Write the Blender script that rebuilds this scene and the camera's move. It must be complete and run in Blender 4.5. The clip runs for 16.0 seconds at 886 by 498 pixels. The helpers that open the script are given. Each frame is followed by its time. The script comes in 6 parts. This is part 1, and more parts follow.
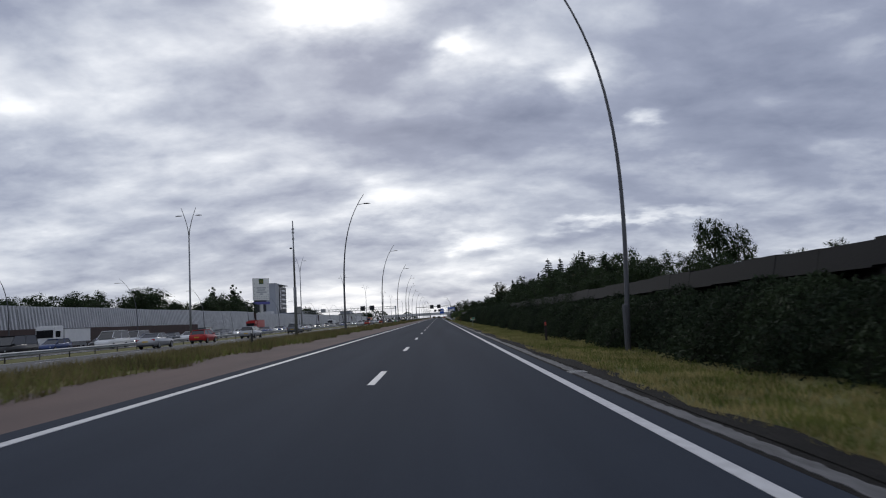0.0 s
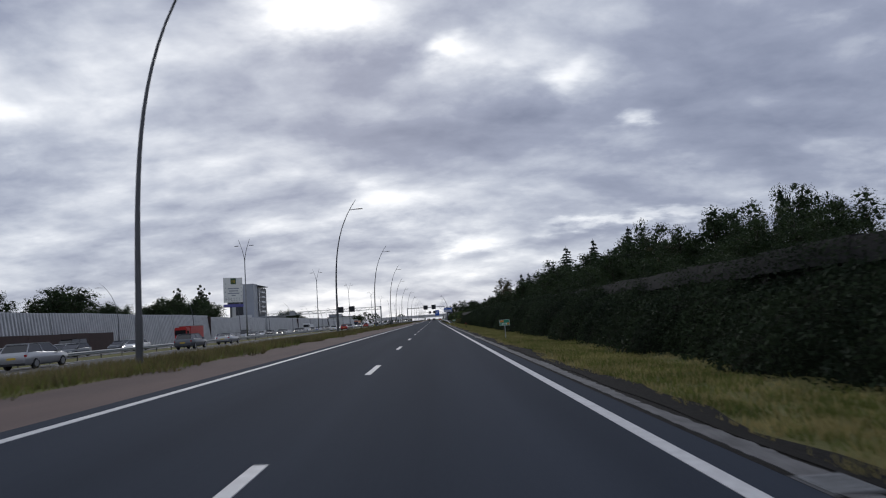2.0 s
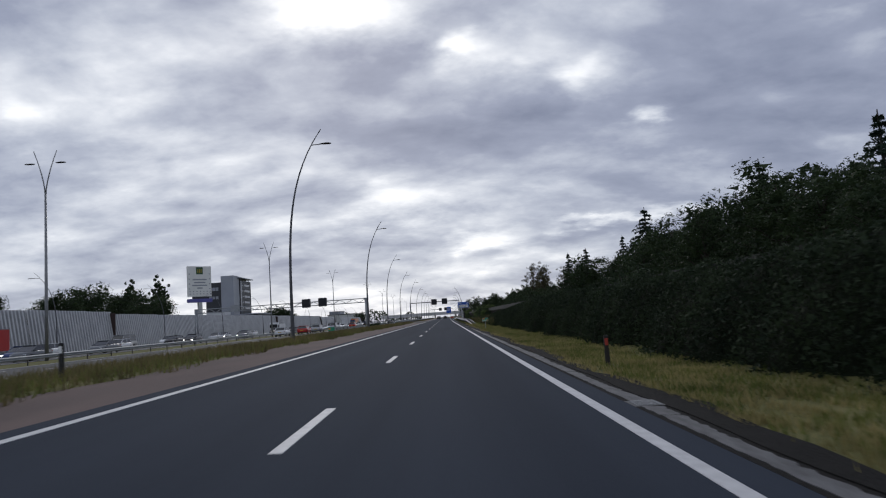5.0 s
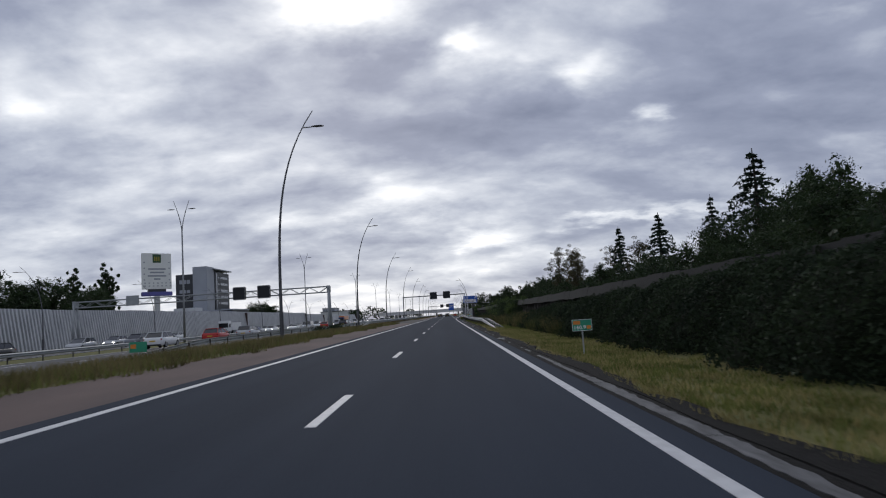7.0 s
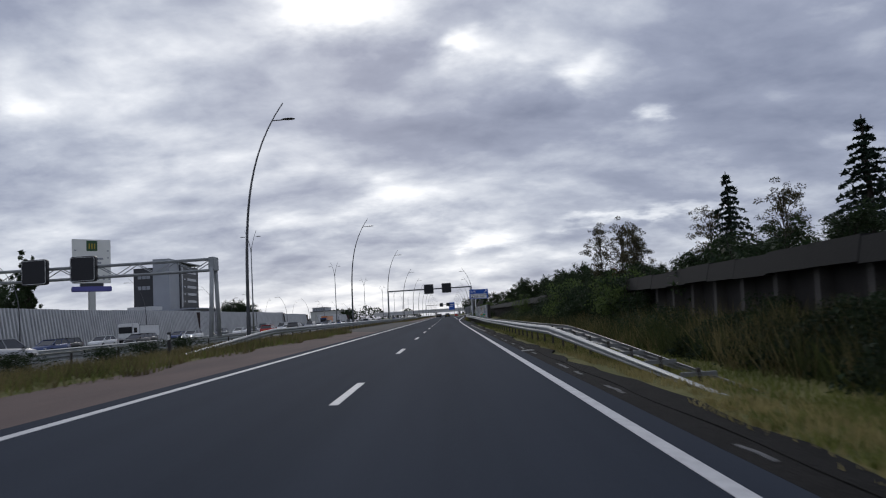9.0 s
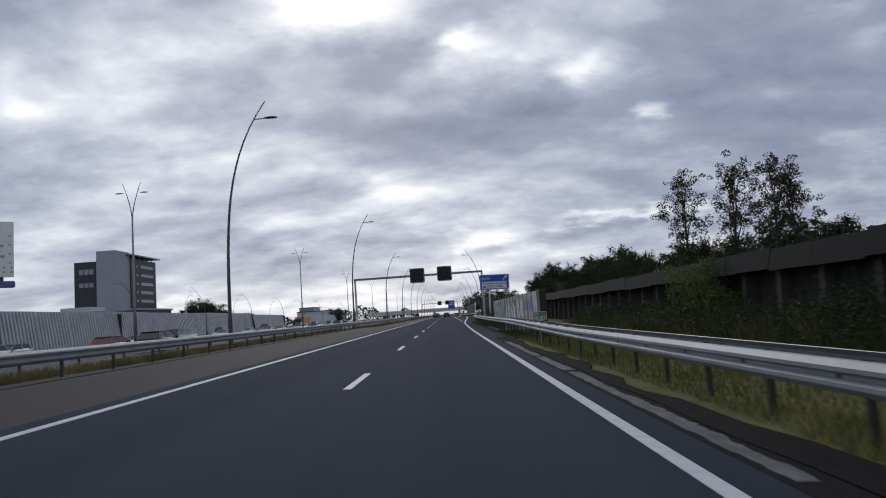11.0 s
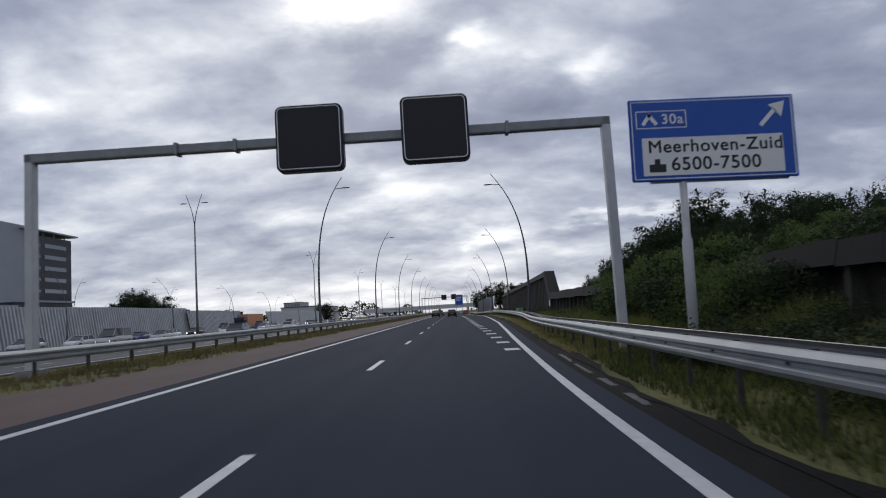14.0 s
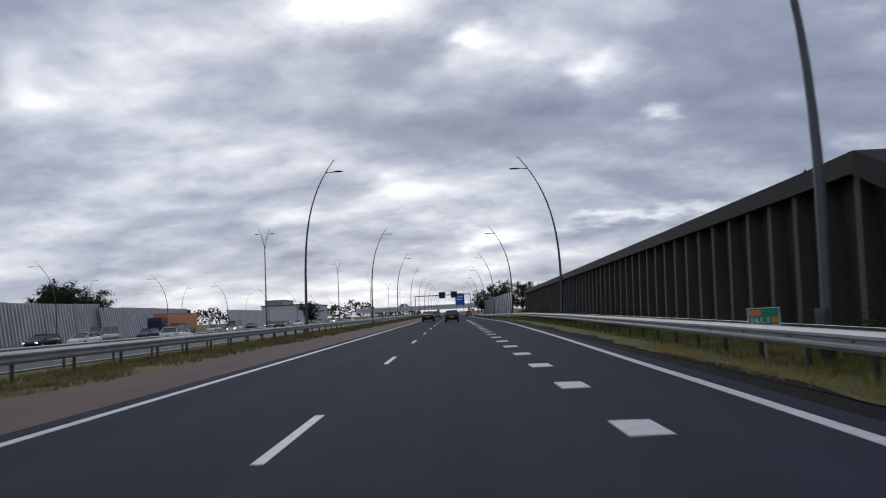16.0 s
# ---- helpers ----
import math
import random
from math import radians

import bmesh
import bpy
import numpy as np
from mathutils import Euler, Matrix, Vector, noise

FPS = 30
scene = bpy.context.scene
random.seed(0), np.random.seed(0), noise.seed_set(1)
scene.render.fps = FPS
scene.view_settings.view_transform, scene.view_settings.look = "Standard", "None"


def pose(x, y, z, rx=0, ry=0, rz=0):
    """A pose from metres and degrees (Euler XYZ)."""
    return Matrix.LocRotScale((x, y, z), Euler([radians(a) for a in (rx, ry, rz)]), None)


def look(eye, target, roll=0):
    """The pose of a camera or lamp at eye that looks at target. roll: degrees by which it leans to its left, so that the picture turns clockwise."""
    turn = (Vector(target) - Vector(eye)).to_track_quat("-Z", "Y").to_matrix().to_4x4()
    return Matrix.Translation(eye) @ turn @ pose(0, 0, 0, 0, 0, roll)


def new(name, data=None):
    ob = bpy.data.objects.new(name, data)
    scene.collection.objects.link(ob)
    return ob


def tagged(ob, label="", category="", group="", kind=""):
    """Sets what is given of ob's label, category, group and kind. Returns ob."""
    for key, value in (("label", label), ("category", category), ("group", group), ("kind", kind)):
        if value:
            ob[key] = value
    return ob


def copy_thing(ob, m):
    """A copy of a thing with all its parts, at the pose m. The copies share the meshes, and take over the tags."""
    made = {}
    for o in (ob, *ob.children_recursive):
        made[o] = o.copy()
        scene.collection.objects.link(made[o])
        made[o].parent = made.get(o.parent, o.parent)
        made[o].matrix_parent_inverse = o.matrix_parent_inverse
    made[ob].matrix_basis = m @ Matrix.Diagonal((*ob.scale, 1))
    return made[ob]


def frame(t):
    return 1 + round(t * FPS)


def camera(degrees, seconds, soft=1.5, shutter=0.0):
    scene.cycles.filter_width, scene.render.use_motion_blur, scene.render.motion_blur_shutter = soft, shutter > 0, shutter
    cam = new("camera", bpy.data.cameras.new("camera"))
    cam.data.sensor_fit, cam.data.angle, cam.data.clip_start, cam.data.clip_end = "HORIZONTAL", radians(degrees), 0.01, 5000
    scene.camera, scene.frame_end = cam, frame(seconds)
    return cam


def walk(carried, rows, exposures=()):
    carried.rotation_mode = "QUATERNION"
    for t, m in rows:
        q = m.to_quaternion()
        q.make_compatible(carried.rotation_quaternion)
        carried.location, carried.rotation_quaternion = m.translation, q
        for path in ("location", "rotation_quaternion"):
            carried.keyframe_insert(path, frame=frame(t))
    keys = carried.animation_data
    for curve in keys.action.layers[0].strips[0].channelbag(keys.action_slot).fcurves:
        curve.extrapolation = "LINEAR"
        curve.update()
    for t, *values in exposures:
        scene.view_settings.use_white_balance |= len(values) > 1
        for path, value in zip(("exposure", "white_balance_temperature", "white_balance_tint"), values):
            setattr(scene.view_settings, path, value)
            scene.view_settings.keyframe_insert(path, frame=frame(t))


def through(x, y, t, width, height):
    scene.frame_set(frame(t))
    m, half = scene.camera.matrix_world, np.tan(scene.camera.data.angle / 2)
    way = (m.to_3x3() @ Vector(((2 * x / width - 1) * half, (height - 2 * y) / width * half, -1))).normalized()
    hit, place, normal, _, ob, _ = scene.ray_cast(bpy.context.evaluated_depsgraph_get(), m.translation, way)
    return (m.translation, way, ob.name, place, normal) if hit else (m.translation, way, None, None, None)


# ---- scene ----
cam = camera(67.6, 16.0, soft=1.1, shutter=0.12)
# seconds, place, yaw, pitch and lean of the camera
PATH = [
    (0.0, 1.292, -0.166, 1.17, -0.746, 5.807, -3.351),
    (0.5, 1.35, 11.191, 1.155, -0.921, 5.719, -3.65),
    (1.0, 1.403, 22.532, 1.141, -1.21, 5.839, -3.82),
    (1.5, 1.462, 33.887, 1.133, -1.439, 6.033, -3.91),
    (2.0, 1.53, 45.28, 1.129, -1.214, 5.964, -3.961),
    (2.5, 1.599, 56.673, 1.129, -0.947, 5.773, -4.002),
    (3.0, 1.655, 68.041, 1.13, -0.778, 5.863, -4.045),
    (3.5, 1.683, 79.409, 1.132, -0.513, 5.861, -4.091),
    (4.0, 1.674, 90.81, 1.135, -0.503, 6.009, -4.109),
    (6.5, 1.584, 148.725, 1.173, 0.227, 5.523, -3.67),
    (7.0, 1.62, 160.399, 1.18, -0.026, 5.636, -3.686),
    (7.5, 1.64, 172.015, 1.181, -0.1, 5.527, -3.723),
    (8.0, 1.649, 183.585, 1.176, -0.077, 5.535, -3.731),
    (8.5, 1.652, 195.138, 1.17, -0.047, 5.491, -3.696),
    (9.0, 1.651, 206.696, 1.163, -0.0, 5.64, -3.653),
    (11.5, 1.811, 264.141, 1.154, -0.113, 5.593, -4.139),
    (12.0, 1.87, 275.502, 1.172, -0.198, 5.624, -4.043),
    (12.5, 1.932, 286.809, 1.193, -0.175, 5.697, -3.959),
    (13.0, 1.989, 298.062, 1.215, 0.07, 5.566, -3.885),
    (13.5, 2.028, 309.302, 1.236, 0.333, 5.474, -3.787),
    (14.0, 2.035, 320.567, 1.257, 0.548, 5.372, -3.66),
    (14.5, 2.007, 331.831, 1.277, 0.598, 5.46, -3.513),
    (15.0, 1.968, 343.079, 1.299, 0.714, 5.401, -3.356),
    (15.5, 1.941, 354.336, 1.327, 0.667, 5.572, -3.183),
    (16.0, 1.93, 365.608, 1.359, 0.585, 5.426, -2.981),
]


def carried_pose(x, y, z, yaw, pitch, lean):
    a, b = radians(yaw), radians(pitch)
    ahead = Vector((-math.sin(a) * math.cos(b), math.cos(a) * math.cos(b), math.sin(b)))
    return look((x, y, z), Vector((x, y, z)) + ahead, lean)


walk(cam, [(t, carried_pose(*row)) for t, *row in PATH])


# ---- world: broken grey cloud over a pale sky, the sun veiled ahead of the road ----
SUN_AZ, SUN_EL = -8.0, 27.0
world = bpy.data.worlds.new("cloudy_sky")
scene.world = world
world.use_nodes = True
wt = world.node_tree
wt.nodes.clear()


def wnode(kind):
    return wt.nodes.new(kind)


def wmath(op, a, b=None, c=None):
    n = wnode("ShaderNodeMath")
    n.operation = op
    for k, v in enumerate((a, b, c)):
        if v is None:
            continue
        if isinstance(v, (int, float)):
            n.inputs[k].default_value = v
        else:
            wt.links.new(v, n.inputs[k])
    return n.outputs[0]


def wnoise(vector, scale, detail, rough, distortion=0.0):
    n = wnode("ShaderNodeTexNoise")
    n.inputs["Scale"].default_value = scale
    n.inputs["Detail"].default_value = detail
    n.inputs["Roughness"].default_value = rough
    n.inputs["Distortion"].default_value = distortion
    wt.links.new(vector, n.inputs["Vector"])
    return n.outputs["Fac"]


way = wnode("ShaderNodeTexCoord").outputs["Generated"]
split = wnode("ShaderNodeSeparateXYZ")
wt.links.new(way, split.inputs[0])
dx, dy, dz = split.outputs
lift = wmath("ADD", wmath("MAXIMUM", dz, 0.0), 0.30)
plane = wnode("ShaderNodeCombineXYZ")
wt.links.new(wmath("DIVIDE", dx, lift), plane.inputs[0])
wt.links.new(wmath("MULTIPLY", wmath("DIVIDE", dy, lift), 1.3), plane.inputs[1])
plane.inputs[2].default_value = 3.7


def wshift(vector, offset):
    n = wnode("ShaderNodeVectorMath")
    n.operation = "ADD"
    wt.links.new(vector, n.inputs[0])
    if isinstance(offset, tuple):
        n.inputs[1].default_value = offset
    else:
        wt.links.new(offset, n.inputs[1])
    return n.outputs[0]


# the cloud deck is folded by a slow swirl, so that its edges curl
curl = wnode("ShaderNodeTexNoise")
curl.inputs["Scale"].default_value, curl.inputs["Detail"].default_value = 1.8, 3
wt.links.new(plane.outputs[0], curl.inputs["Vector"])
swirl = wnode("ShaderNodeVectorMath")
swirl.operation = "MULTIPLY_ADD"
wt.links.new(curl.outputs["Color"], swirl.inputs[0])
swirl.inputs[1].default_value, swirl.inputs[2].default_value = (0.16, 0.16, 0.0), (-0.08, -0.08, 0.0)
deck = wshift(plane.outputs[0], swirl.outputs[0])
billow = wnoise(deck, 2.0, 8, 0.56)
wisp = wnoise(plane.outputs[0], 7.0, 5, 0.55)
ruffle = wnoise(deck, 3.6, 5, 0.52)
puff = wnoise(deck, 2.6, 6, 0.52)
puff_sunward = wnoise(wshift(deck, (0.0, -0.10, 0.0)), 2.6, 6, 0.52)
rim_light = wmath("SUBTRACT", puff, puff_sunward)  # the sunny side of each billow
azimuth = wmath("MULTIPLY", wmath("ARCTAN2", dx, dy), 57.2958)
elevation = wmath("MULTIPLY", wmath("ARCSINE", dz), 57.2958)
az_w = wmath("ADD", azimuth, wmath("MULTIPLY", wmath("SUBTRACT", ruffle, 0.5), 16.0))
el_w = wmath("ADD", elevation, wmath("MULTIPLY", wmath("SUBTRACT", wisp, 0.5), 3.4))


def cloud_gap(az, el, wide, high, amount):
    a = wmath("POWER", wmath("DIVIDE", wmath("SUBTRACT", az_w, az), wide), 2.0)
    b = wmath("POWER", wmath("DIVIDE", wmath("SUBTRACT", el_w, el), high), 2.0)
    return wmath("MULTIPLY", wmath("EXPONENT", wmath("MULTIPLY", wmath("ADD", a, b), -1.0)), amount)


# thin places and thick banks of the cover: azimuth, elevation, half width, half height, amount
GAPS = [(-8.9, 26.0, 6.5, 2.2, 0.36), (1.5, 22.8, 2.6, 1.1, 0.26), (13.5, 19.6, 2.4, 1.7, 0.20), (7, 21.8, 5, 1.6, 0.15), (18.2, 15.2, 1.8, 0.6, 0.20), (-33, 17.6, 3.5, 2.5, 0.13),
        (-24, 23, 9, 3, 0.08), (-2.8, 10.1, 5.5, 1.6, 0.22), (2.9, 6.3, 4.5, 0.8, 0.17), (-11, 8.5, 7, 1.5, 0.11), (16.3, 7.2, 8, 0.6, 0.24), (-20, 15.5, 10, 3.5, 0.10), (0, 1, 60, 3.5, 0.06),
        (-6, 21.0, 4.5, 1.6, -0.09), (30, 15.5, 14, 8, -0.17), (8, 15.5, 8, 2.5, -0.12), (-14, 4.8, 4, 1.2, -0.06)]
cover = wmath("ADD", wmath("MULTIPLY_ADD", billow, 0.50, 0.10), wmath("ADD", wmath("MULTIPLY", wisp, 0.10), wmath("MULTIPLY", ruffle, 0.20)))
cover = wmath("ADD", cover, wmath("MULTIPLY", rim_light, 0.5))
for gap in GAPS:
    cover = wmath("ADD", cover, cloud_gap(*gap))
ramp = wnode("ShaderNodeValToRGB")
ramp.color_ramp.interpolation = "LINEAR"
stops = [(0.26, (0.205, 0.235, 0.335)), (0.42, (0.315, 0.350, 0.462)), (0.52, (0.480, 0.520, 0.620)), (0.62, (0.70, 0.735, 0.81)), (0.78, (1.15, 1.16, 1.18))]
while len(ramp.color_ramp.elements) < len(stops):
    ramp.color_ramp.elements.new(0.5)
for e, (at, colour) in zip(ramp.color_ramp.elements, stops):
    e.position, e.color = at, (*colour, 1)
wt.links.new(cover, ramp.inputs[0])
clear = wnode("ShaderNodeTexSky")
clear.sky_type, clear.sun_disc = "NISHITA", False
clear.sun_elevation, clear.sun_rotation = radians(SUN_EL), radians(SUN_AZ)
clear_bg = wnode("ShaderNodeBackground")
clear_bg.inputs["Strength"].default_value = 0.05
wt.links.new(clear.outputs[0], clear_bg.inputs["Color"])
cloud_bg = wnode("ShaderNodeBackground")
cloud_bg.inputs["Strength"].default_value = 1.06
wt.links.new(ramp.outputs[0], cloud_bg.inputs["Color"])
sky_mix = wnode("ShaderNodeMixShader")
sky_mix.inputs[0].default_value = 0.93
wt.links.new(clear_bg.outputs[0], sky_mix.inputs[1])
wt.links.new(cloud_bg.outputs[0], sky_mix.inputs[2])
wt.links.new(sky_mix.outputs[0], wnode("ShaderNodeOutputWorld").inputs[0])

sun = new("sun", bpy.data.lights.new("sun", "SUN"))
sun.data.energy, sun.data.angle, sun.data.color = 0.6, radians(18), (1.0, 0.96, 0.9)
sa, se = radians(SUN_AZ), radians(SUN_EL)
sun.matrix_world = look((0, 0, 60), (-math.sin(sa) * math.cos(se), -math.cos(sa) * math.cos(se), 60 - math.sin(se)))
scene.view_settings.exposure = 0.0


# ---- materials ----
def material(name, colour, rough=0.8, metal=0.0, other=None, scale=2.0, fine=40.0, stretch=(1, 1, 1), bump=0.3, depth=0.01, gloss=0.5):
    """Two tones of one surface mixed by a coarse and a fine noise, with a fine relief."""
    m = bpy.data.materials.new(name)
    m.use_nodes = True
    t = m.node_tree
    p = t.nodes["Principled BSDF"]
    p.inputs["Roughness"].default_value, p.inputs["Metallic"].default_value = rough, metal
    p.inputs["Specular IOR Level"].default_value = gloss
    other = other or tuple(c * 0.7 for c in colour)
    co = t.nodes.new("ShaderNodeTexCoord")
    mp = t.nodes.new("ShaderNodeMapping")
    mp.inputs["Scale"].default_value = stretch
    t.links.new(co.outputs["Object"], mp.inputs[0])
    coarse, grain = t.nodes.new("ShaderNodeTexNoise"), t.nodes.new("ShaderNodeTexNoise")
    for n, s, d in ((coarse, scale, 5), (grain, fine, 3)):
        n.inputs["Scale"].default_value, n.inputs["Detail"].default_value = s, d
    t.links.new(mp.outputs[0], coarse.inputs["Vector"])
    t.links.new(co.outputs["Object"], grain.inputs["Vector"])
    both = t.nodes.new("ShaderNodeMath")
    both.operation = "MULTIPLY_ADD"
    t.links.new(grain.outputs["Fac"], both.inputs[0])
    both.inputs[1].default_value = 0.55
    part_ = t.nodes.new("ShaderNodeMath")
    part_.operation = "MULTIPLY_ADD"
    t.links.new(coarse.outputs["Fac"], part_.inputs[0])
    part_.inputs[1].default_value, part_.inputs[2].default_value = 1.5, -0.52
    t.links.new(part_.outputs[0], both.inputs[2])
    mix = t.nodes.new("ShaderNodeMix")
    mix.data_type = "RGBA"
    t.links.new(both.outputs[0], mix.inputs["Factor"])
    mix.inputs["A"].default_value, mix.inputs["B"].default_value = (*other, 1), (*colour, 1)
    t.links.new(mix.outputs["Result"], p.inputs["Base Color"])
    if bump:
        b = t.nodes.new("ShaderNodeBump")
        b.inputs["Strength"].default_value, b.inputs["Distance"].default_value = bump, depth
        t.links.new(grain.outputs["Fac"], b.inputs["Height"])
        t.links.new(b.outputs[0], p.inputs["Normal"])
    return m


def leaf_material(name, dark, light, through=0.25, rough=0.6):
    """Leaves or blades, each of its own shade between two greens, a little translucent."""
    m = bpy.data.materials.new(name)
    m.use_nodes = True
    t = m.node_tree
    p, out = t.nodes["Principled BSDF"], t.nodes["Material Output"]
    geo = t.nodes.new("ShaderNodeNewGeometry")
    mix = t.nodes.new("ShaderNodeMix")
    mix.data_type = "RGBA"
    co, patch = t.nodes.new("ShaderNodeTexCoord"), t.nodes.new("ShaderNodeTexNoise")
    patch.inputs["Scale"].default_value, patch.inputs["Detail"].default_value = 0.55, 3
    t.links.new(co.outputs["Object"], patch.inputs["Vector"])
    blend = t.nodes.new("ShaderNodeMath")
    blend.operation, blend.use_clamp = "MULTIPLY_ADD", True
    t.links.new(geo.outputs["Random Per Island"], blend.inputs[0])
    blend.inputs[1].default_value = 0.5
    tone = t.nodes.new("ShaderNodeMath")
    tone.operation = "MULTIPLY_ADD"
    t.links.new(patch.outputs["Fac"], tone.inputs[0])
    tone.inputs[1].default_value, tone.inputs[2].default_value = 2.2, -0.85
    t.links.new(tone.outputs[0], blend.inputs[2])
    t.links.new(blend.outputs[0], mix.inputs["Factor"])
    mix.inputs["A"].default_value, mix.inputs["B"].default_value = (*dark, 1), (*light, 1)
    t.links.new(mix.outputs["Result"], p.inputs["Base Color"])
    p.inputs["Roughness"].default_value = rough
    p.inputs["Specular IOR Level"].default_value = 0.12
    glow = t.nodes.new("ShaderNodeBsdfTranslucent")
    t.links.new(mix.outputs["Result"], glow.inputs["Color"])
    ms = t.nodes.new("ShaderNodeMixShader")
    ms.inputs[0].default_value = through
    t.links.new(p.outputs[0], ms.inputs[1])
    t.links.new(glow.outputs[0], ms.inputs[2])
    t.links.new(ms.outputs[0], out.inputs[0])
    return m


def lamp_material(name, colour, power):
    m = bpy.data.materials.new(name)
    m.use_nodes = True
    p = m.node_tree.nodes["Principled BSDF"]
    p.inputs["Base Color"].default_value = (*colour, 1)
    p.inputs["Emission Color"].default_value = (*colour, 1)
    p.inputs["Emission Strength"].default_value = power
    return m


ASPHALT = material("asphalt", (0.0405, 0.0490, 0.0665), 0.90, other=(0.0245, 0.0310, 0.0435), scale=0.9, fine=34, stretch=(1, 0.03, 1), bump=0.6, depth=0.008, gloss=0.045)
ASPHALT_OLD = material("asphalt_old", (0.085, 0.085, 0.09), 0.85, other=(0.06, 0.06, 0.065), scale=0.6, fine=60, stretch=(1, 0.1, 1), bump=0.4, gloss=0.3)
RED_SHOULDER = material("red_brown_gravel_paving", (0.150, 0.108, 0.098), 0.92, other=(0.088, 0.067, 0.063), scale=0.9, fine=70, stretch=(1, 0.25, 1), bump=0.6, gloss=0.2)
BRIDGE_SHOULDER = material("dark_brown_asphalt", (0.031, 0.026, 0.028), 0.85, other=(0.018, 0.0155, 0.0175), scale=0.8, fine=80, stretch=(1, 0.1, 1), bump=0.4, gloss=0.3)
PAINT = material("worn_white_road_paint", (0.62, 0.62, 0.63), 0.6, other=(0.40, 0.40, 0.41), scale=6, fine=70, bump=0.3, gloss=0.4)
GUTTER = material("pale_worn_concrete_gutter", (0.150, 0.150, 0.157), 0.85, other=(0.030, 0.030, 0.033), scale=4.0, fine=24, stretch=(1.5, 0.5, 1), bump=0.5, gloss=0.5)
DIRT = material("dark_damp_soil", (0.0145, 0.0138, 0.0135), 0.95, other=(0.0055, 0.0053, 0.0053), scale=3, fine=25, bump=1.0, depth=0.04, gloss=0.15)
EARTH = material("meadow_earth", (0.185, 0.168, 0.072), 0.95, other=(0.075, 0.084, 0.030), scale=1.1, fine=7, bump=0.9, depth=0.05, gloss=0.1)
CONCRETE = material("grey_concrete", (0.34, 0.34, 0.33), 0.85, other=(0.20, 0.20, 0.195), scale=1.2, fine=30, bump=0.4)
DIRTY_CONCRETE = material("mossy_dirty_concrete", (0.062, 0.061, 0.055), 0.9, other=(0.014, 0.015, 0.012), scale=1.6, fine=18, bump=0.7, depth=0.02)
WHITE_CONCRETE = material("pale_concrete", (0.62, 0.62, 0.63), 0.8, other=(0.46, 0.46, 0.48), scale=0.7, fine=12, bump=0.2)
GALV = material("galvanised_steel", (0.36, 0.38, 0.395), 0.55, 0.3, other=(0.235, 0.25, 0.262), scale=1.5, fine=30, bump=0.15)
GALV_DARK = material("weathered_galvanised_steel", (0.26, 0.27, 0.28), 0.5, 0.6, other=(0.17, 0.175, 0.18), scale=3, fine=40, bump=0.15)
GALV_LIGHT = material("bright_galvanised_steel", (0.56, 0.57, 0.58), 0.6, 0.15, other=(0.42, 0.43, 0.44), scale=2.5, fine=30, bump=0.15)
POST_STEEL = material("stained_steel_posts", (0.085, 0.078, 0.070), 0.75, 0.3, other=(0.040, 0.035, 0.030), scale=5, fine=30, bump=0.3)
LAMP_STEEL = material("dark_grey_lamp_steel", (0.10, 0.105, 0.115), 0.45, 0.5, other=(0.07, 0.072, 0.08), scale=2, fine=30, bump=0.1)
SHEET_METAL = material("silver_corrugated_sheet", (0.44, 0.45, 0.47), 0.42, 0.3, other=(0.29, 0.30, 0.32), scale=0.35, fine=6, bump=0.1)
MAROON = material("maroon_brown_boarding", (0.062, 0.038, 0.036), 0.8, other=(0.042, 0.027, 0.027), scale=1, fine=20, bump=0.3)
BLACK = material("black_plastic", (0.014, 0.014, 0.016), 0.45, other=(0.010, 0.010, 0.011), scale=4, fine=40, bump=0.1)
DARK_SCREEN = material("matte_black_display", (0.006, 0.008, 0.014), 0.6, other=(0.004, 0.005, 0.009), scale=8, fine=60, bump=0.1)
TIMBER = material("weathered_dark_timber", (0.034, 0.030, 0.028), 0.9, other=(0.018, 0.016, 0.015), scale=2.5, fine=25, stretch=(1, 1, 0.2), bump=0.7, depth=0.02)
TIMBER_PALE = material("greyed_timber_post", (0.090, 0.082, 0.076), 0.9, other=(0.045, 0.042, 0.039), scale=3, fine=25, stretch=(1, 1, 0.15), bump=0.7, depth=0.02)
TIMBER_CAP = material("grey_boarded_cap", (0.0130, 0.0130, 0.0136), 0.95, other=(0.0062, 0.0064, 0.0066), scale=1.5, fine=20, stretch=(1, 0.1, 1), bump=0.5)
SIGN_BLUE = material("blue_road_sign", (0.006, 0.085, 0.44), 0.5, other=(0.006, 0.072, 0.38), scale=2, fine=30, bump=0.05)
SIGN_WHITE = material("white_reflective_sheet", (0.78, 0.79, 0.80), 0.5, other=(0.70, 0.71, 0.72), scale=2, fine=30, bump=0.05)
SIGN_GREEN = material("green_marker_sheet", (0.02, 0.27, 0.16), 0.5, other=(0.017, 0.23, 0.14), scale=4, fine=30, bump=0.05)
SIGN_RED = material("red_reflector", (0.42, 0.05, 0.03), 0.4, other=(0.34, 0.04, 0.025), scale=4, fine=30, bump=0.05)
SIGN_ORANGE = material("orange_patch", (0.72, 0.24, 0.03), 0.5, other=(0.62, 0.2, 0.03), scale=4, fine=30, bump=0.05)
INK = material("dark_lettering", (0.02, 0.02, 0.024), 0.6, bump=0)
BARK = material("dark_bark", (0.045, 0.036, 0.028), 0.95, other=(0.022, 0.018, 0.015), scale=3, fine=20, stretch=(1, 1, 0.2), bump=0.8, depth=0.03)
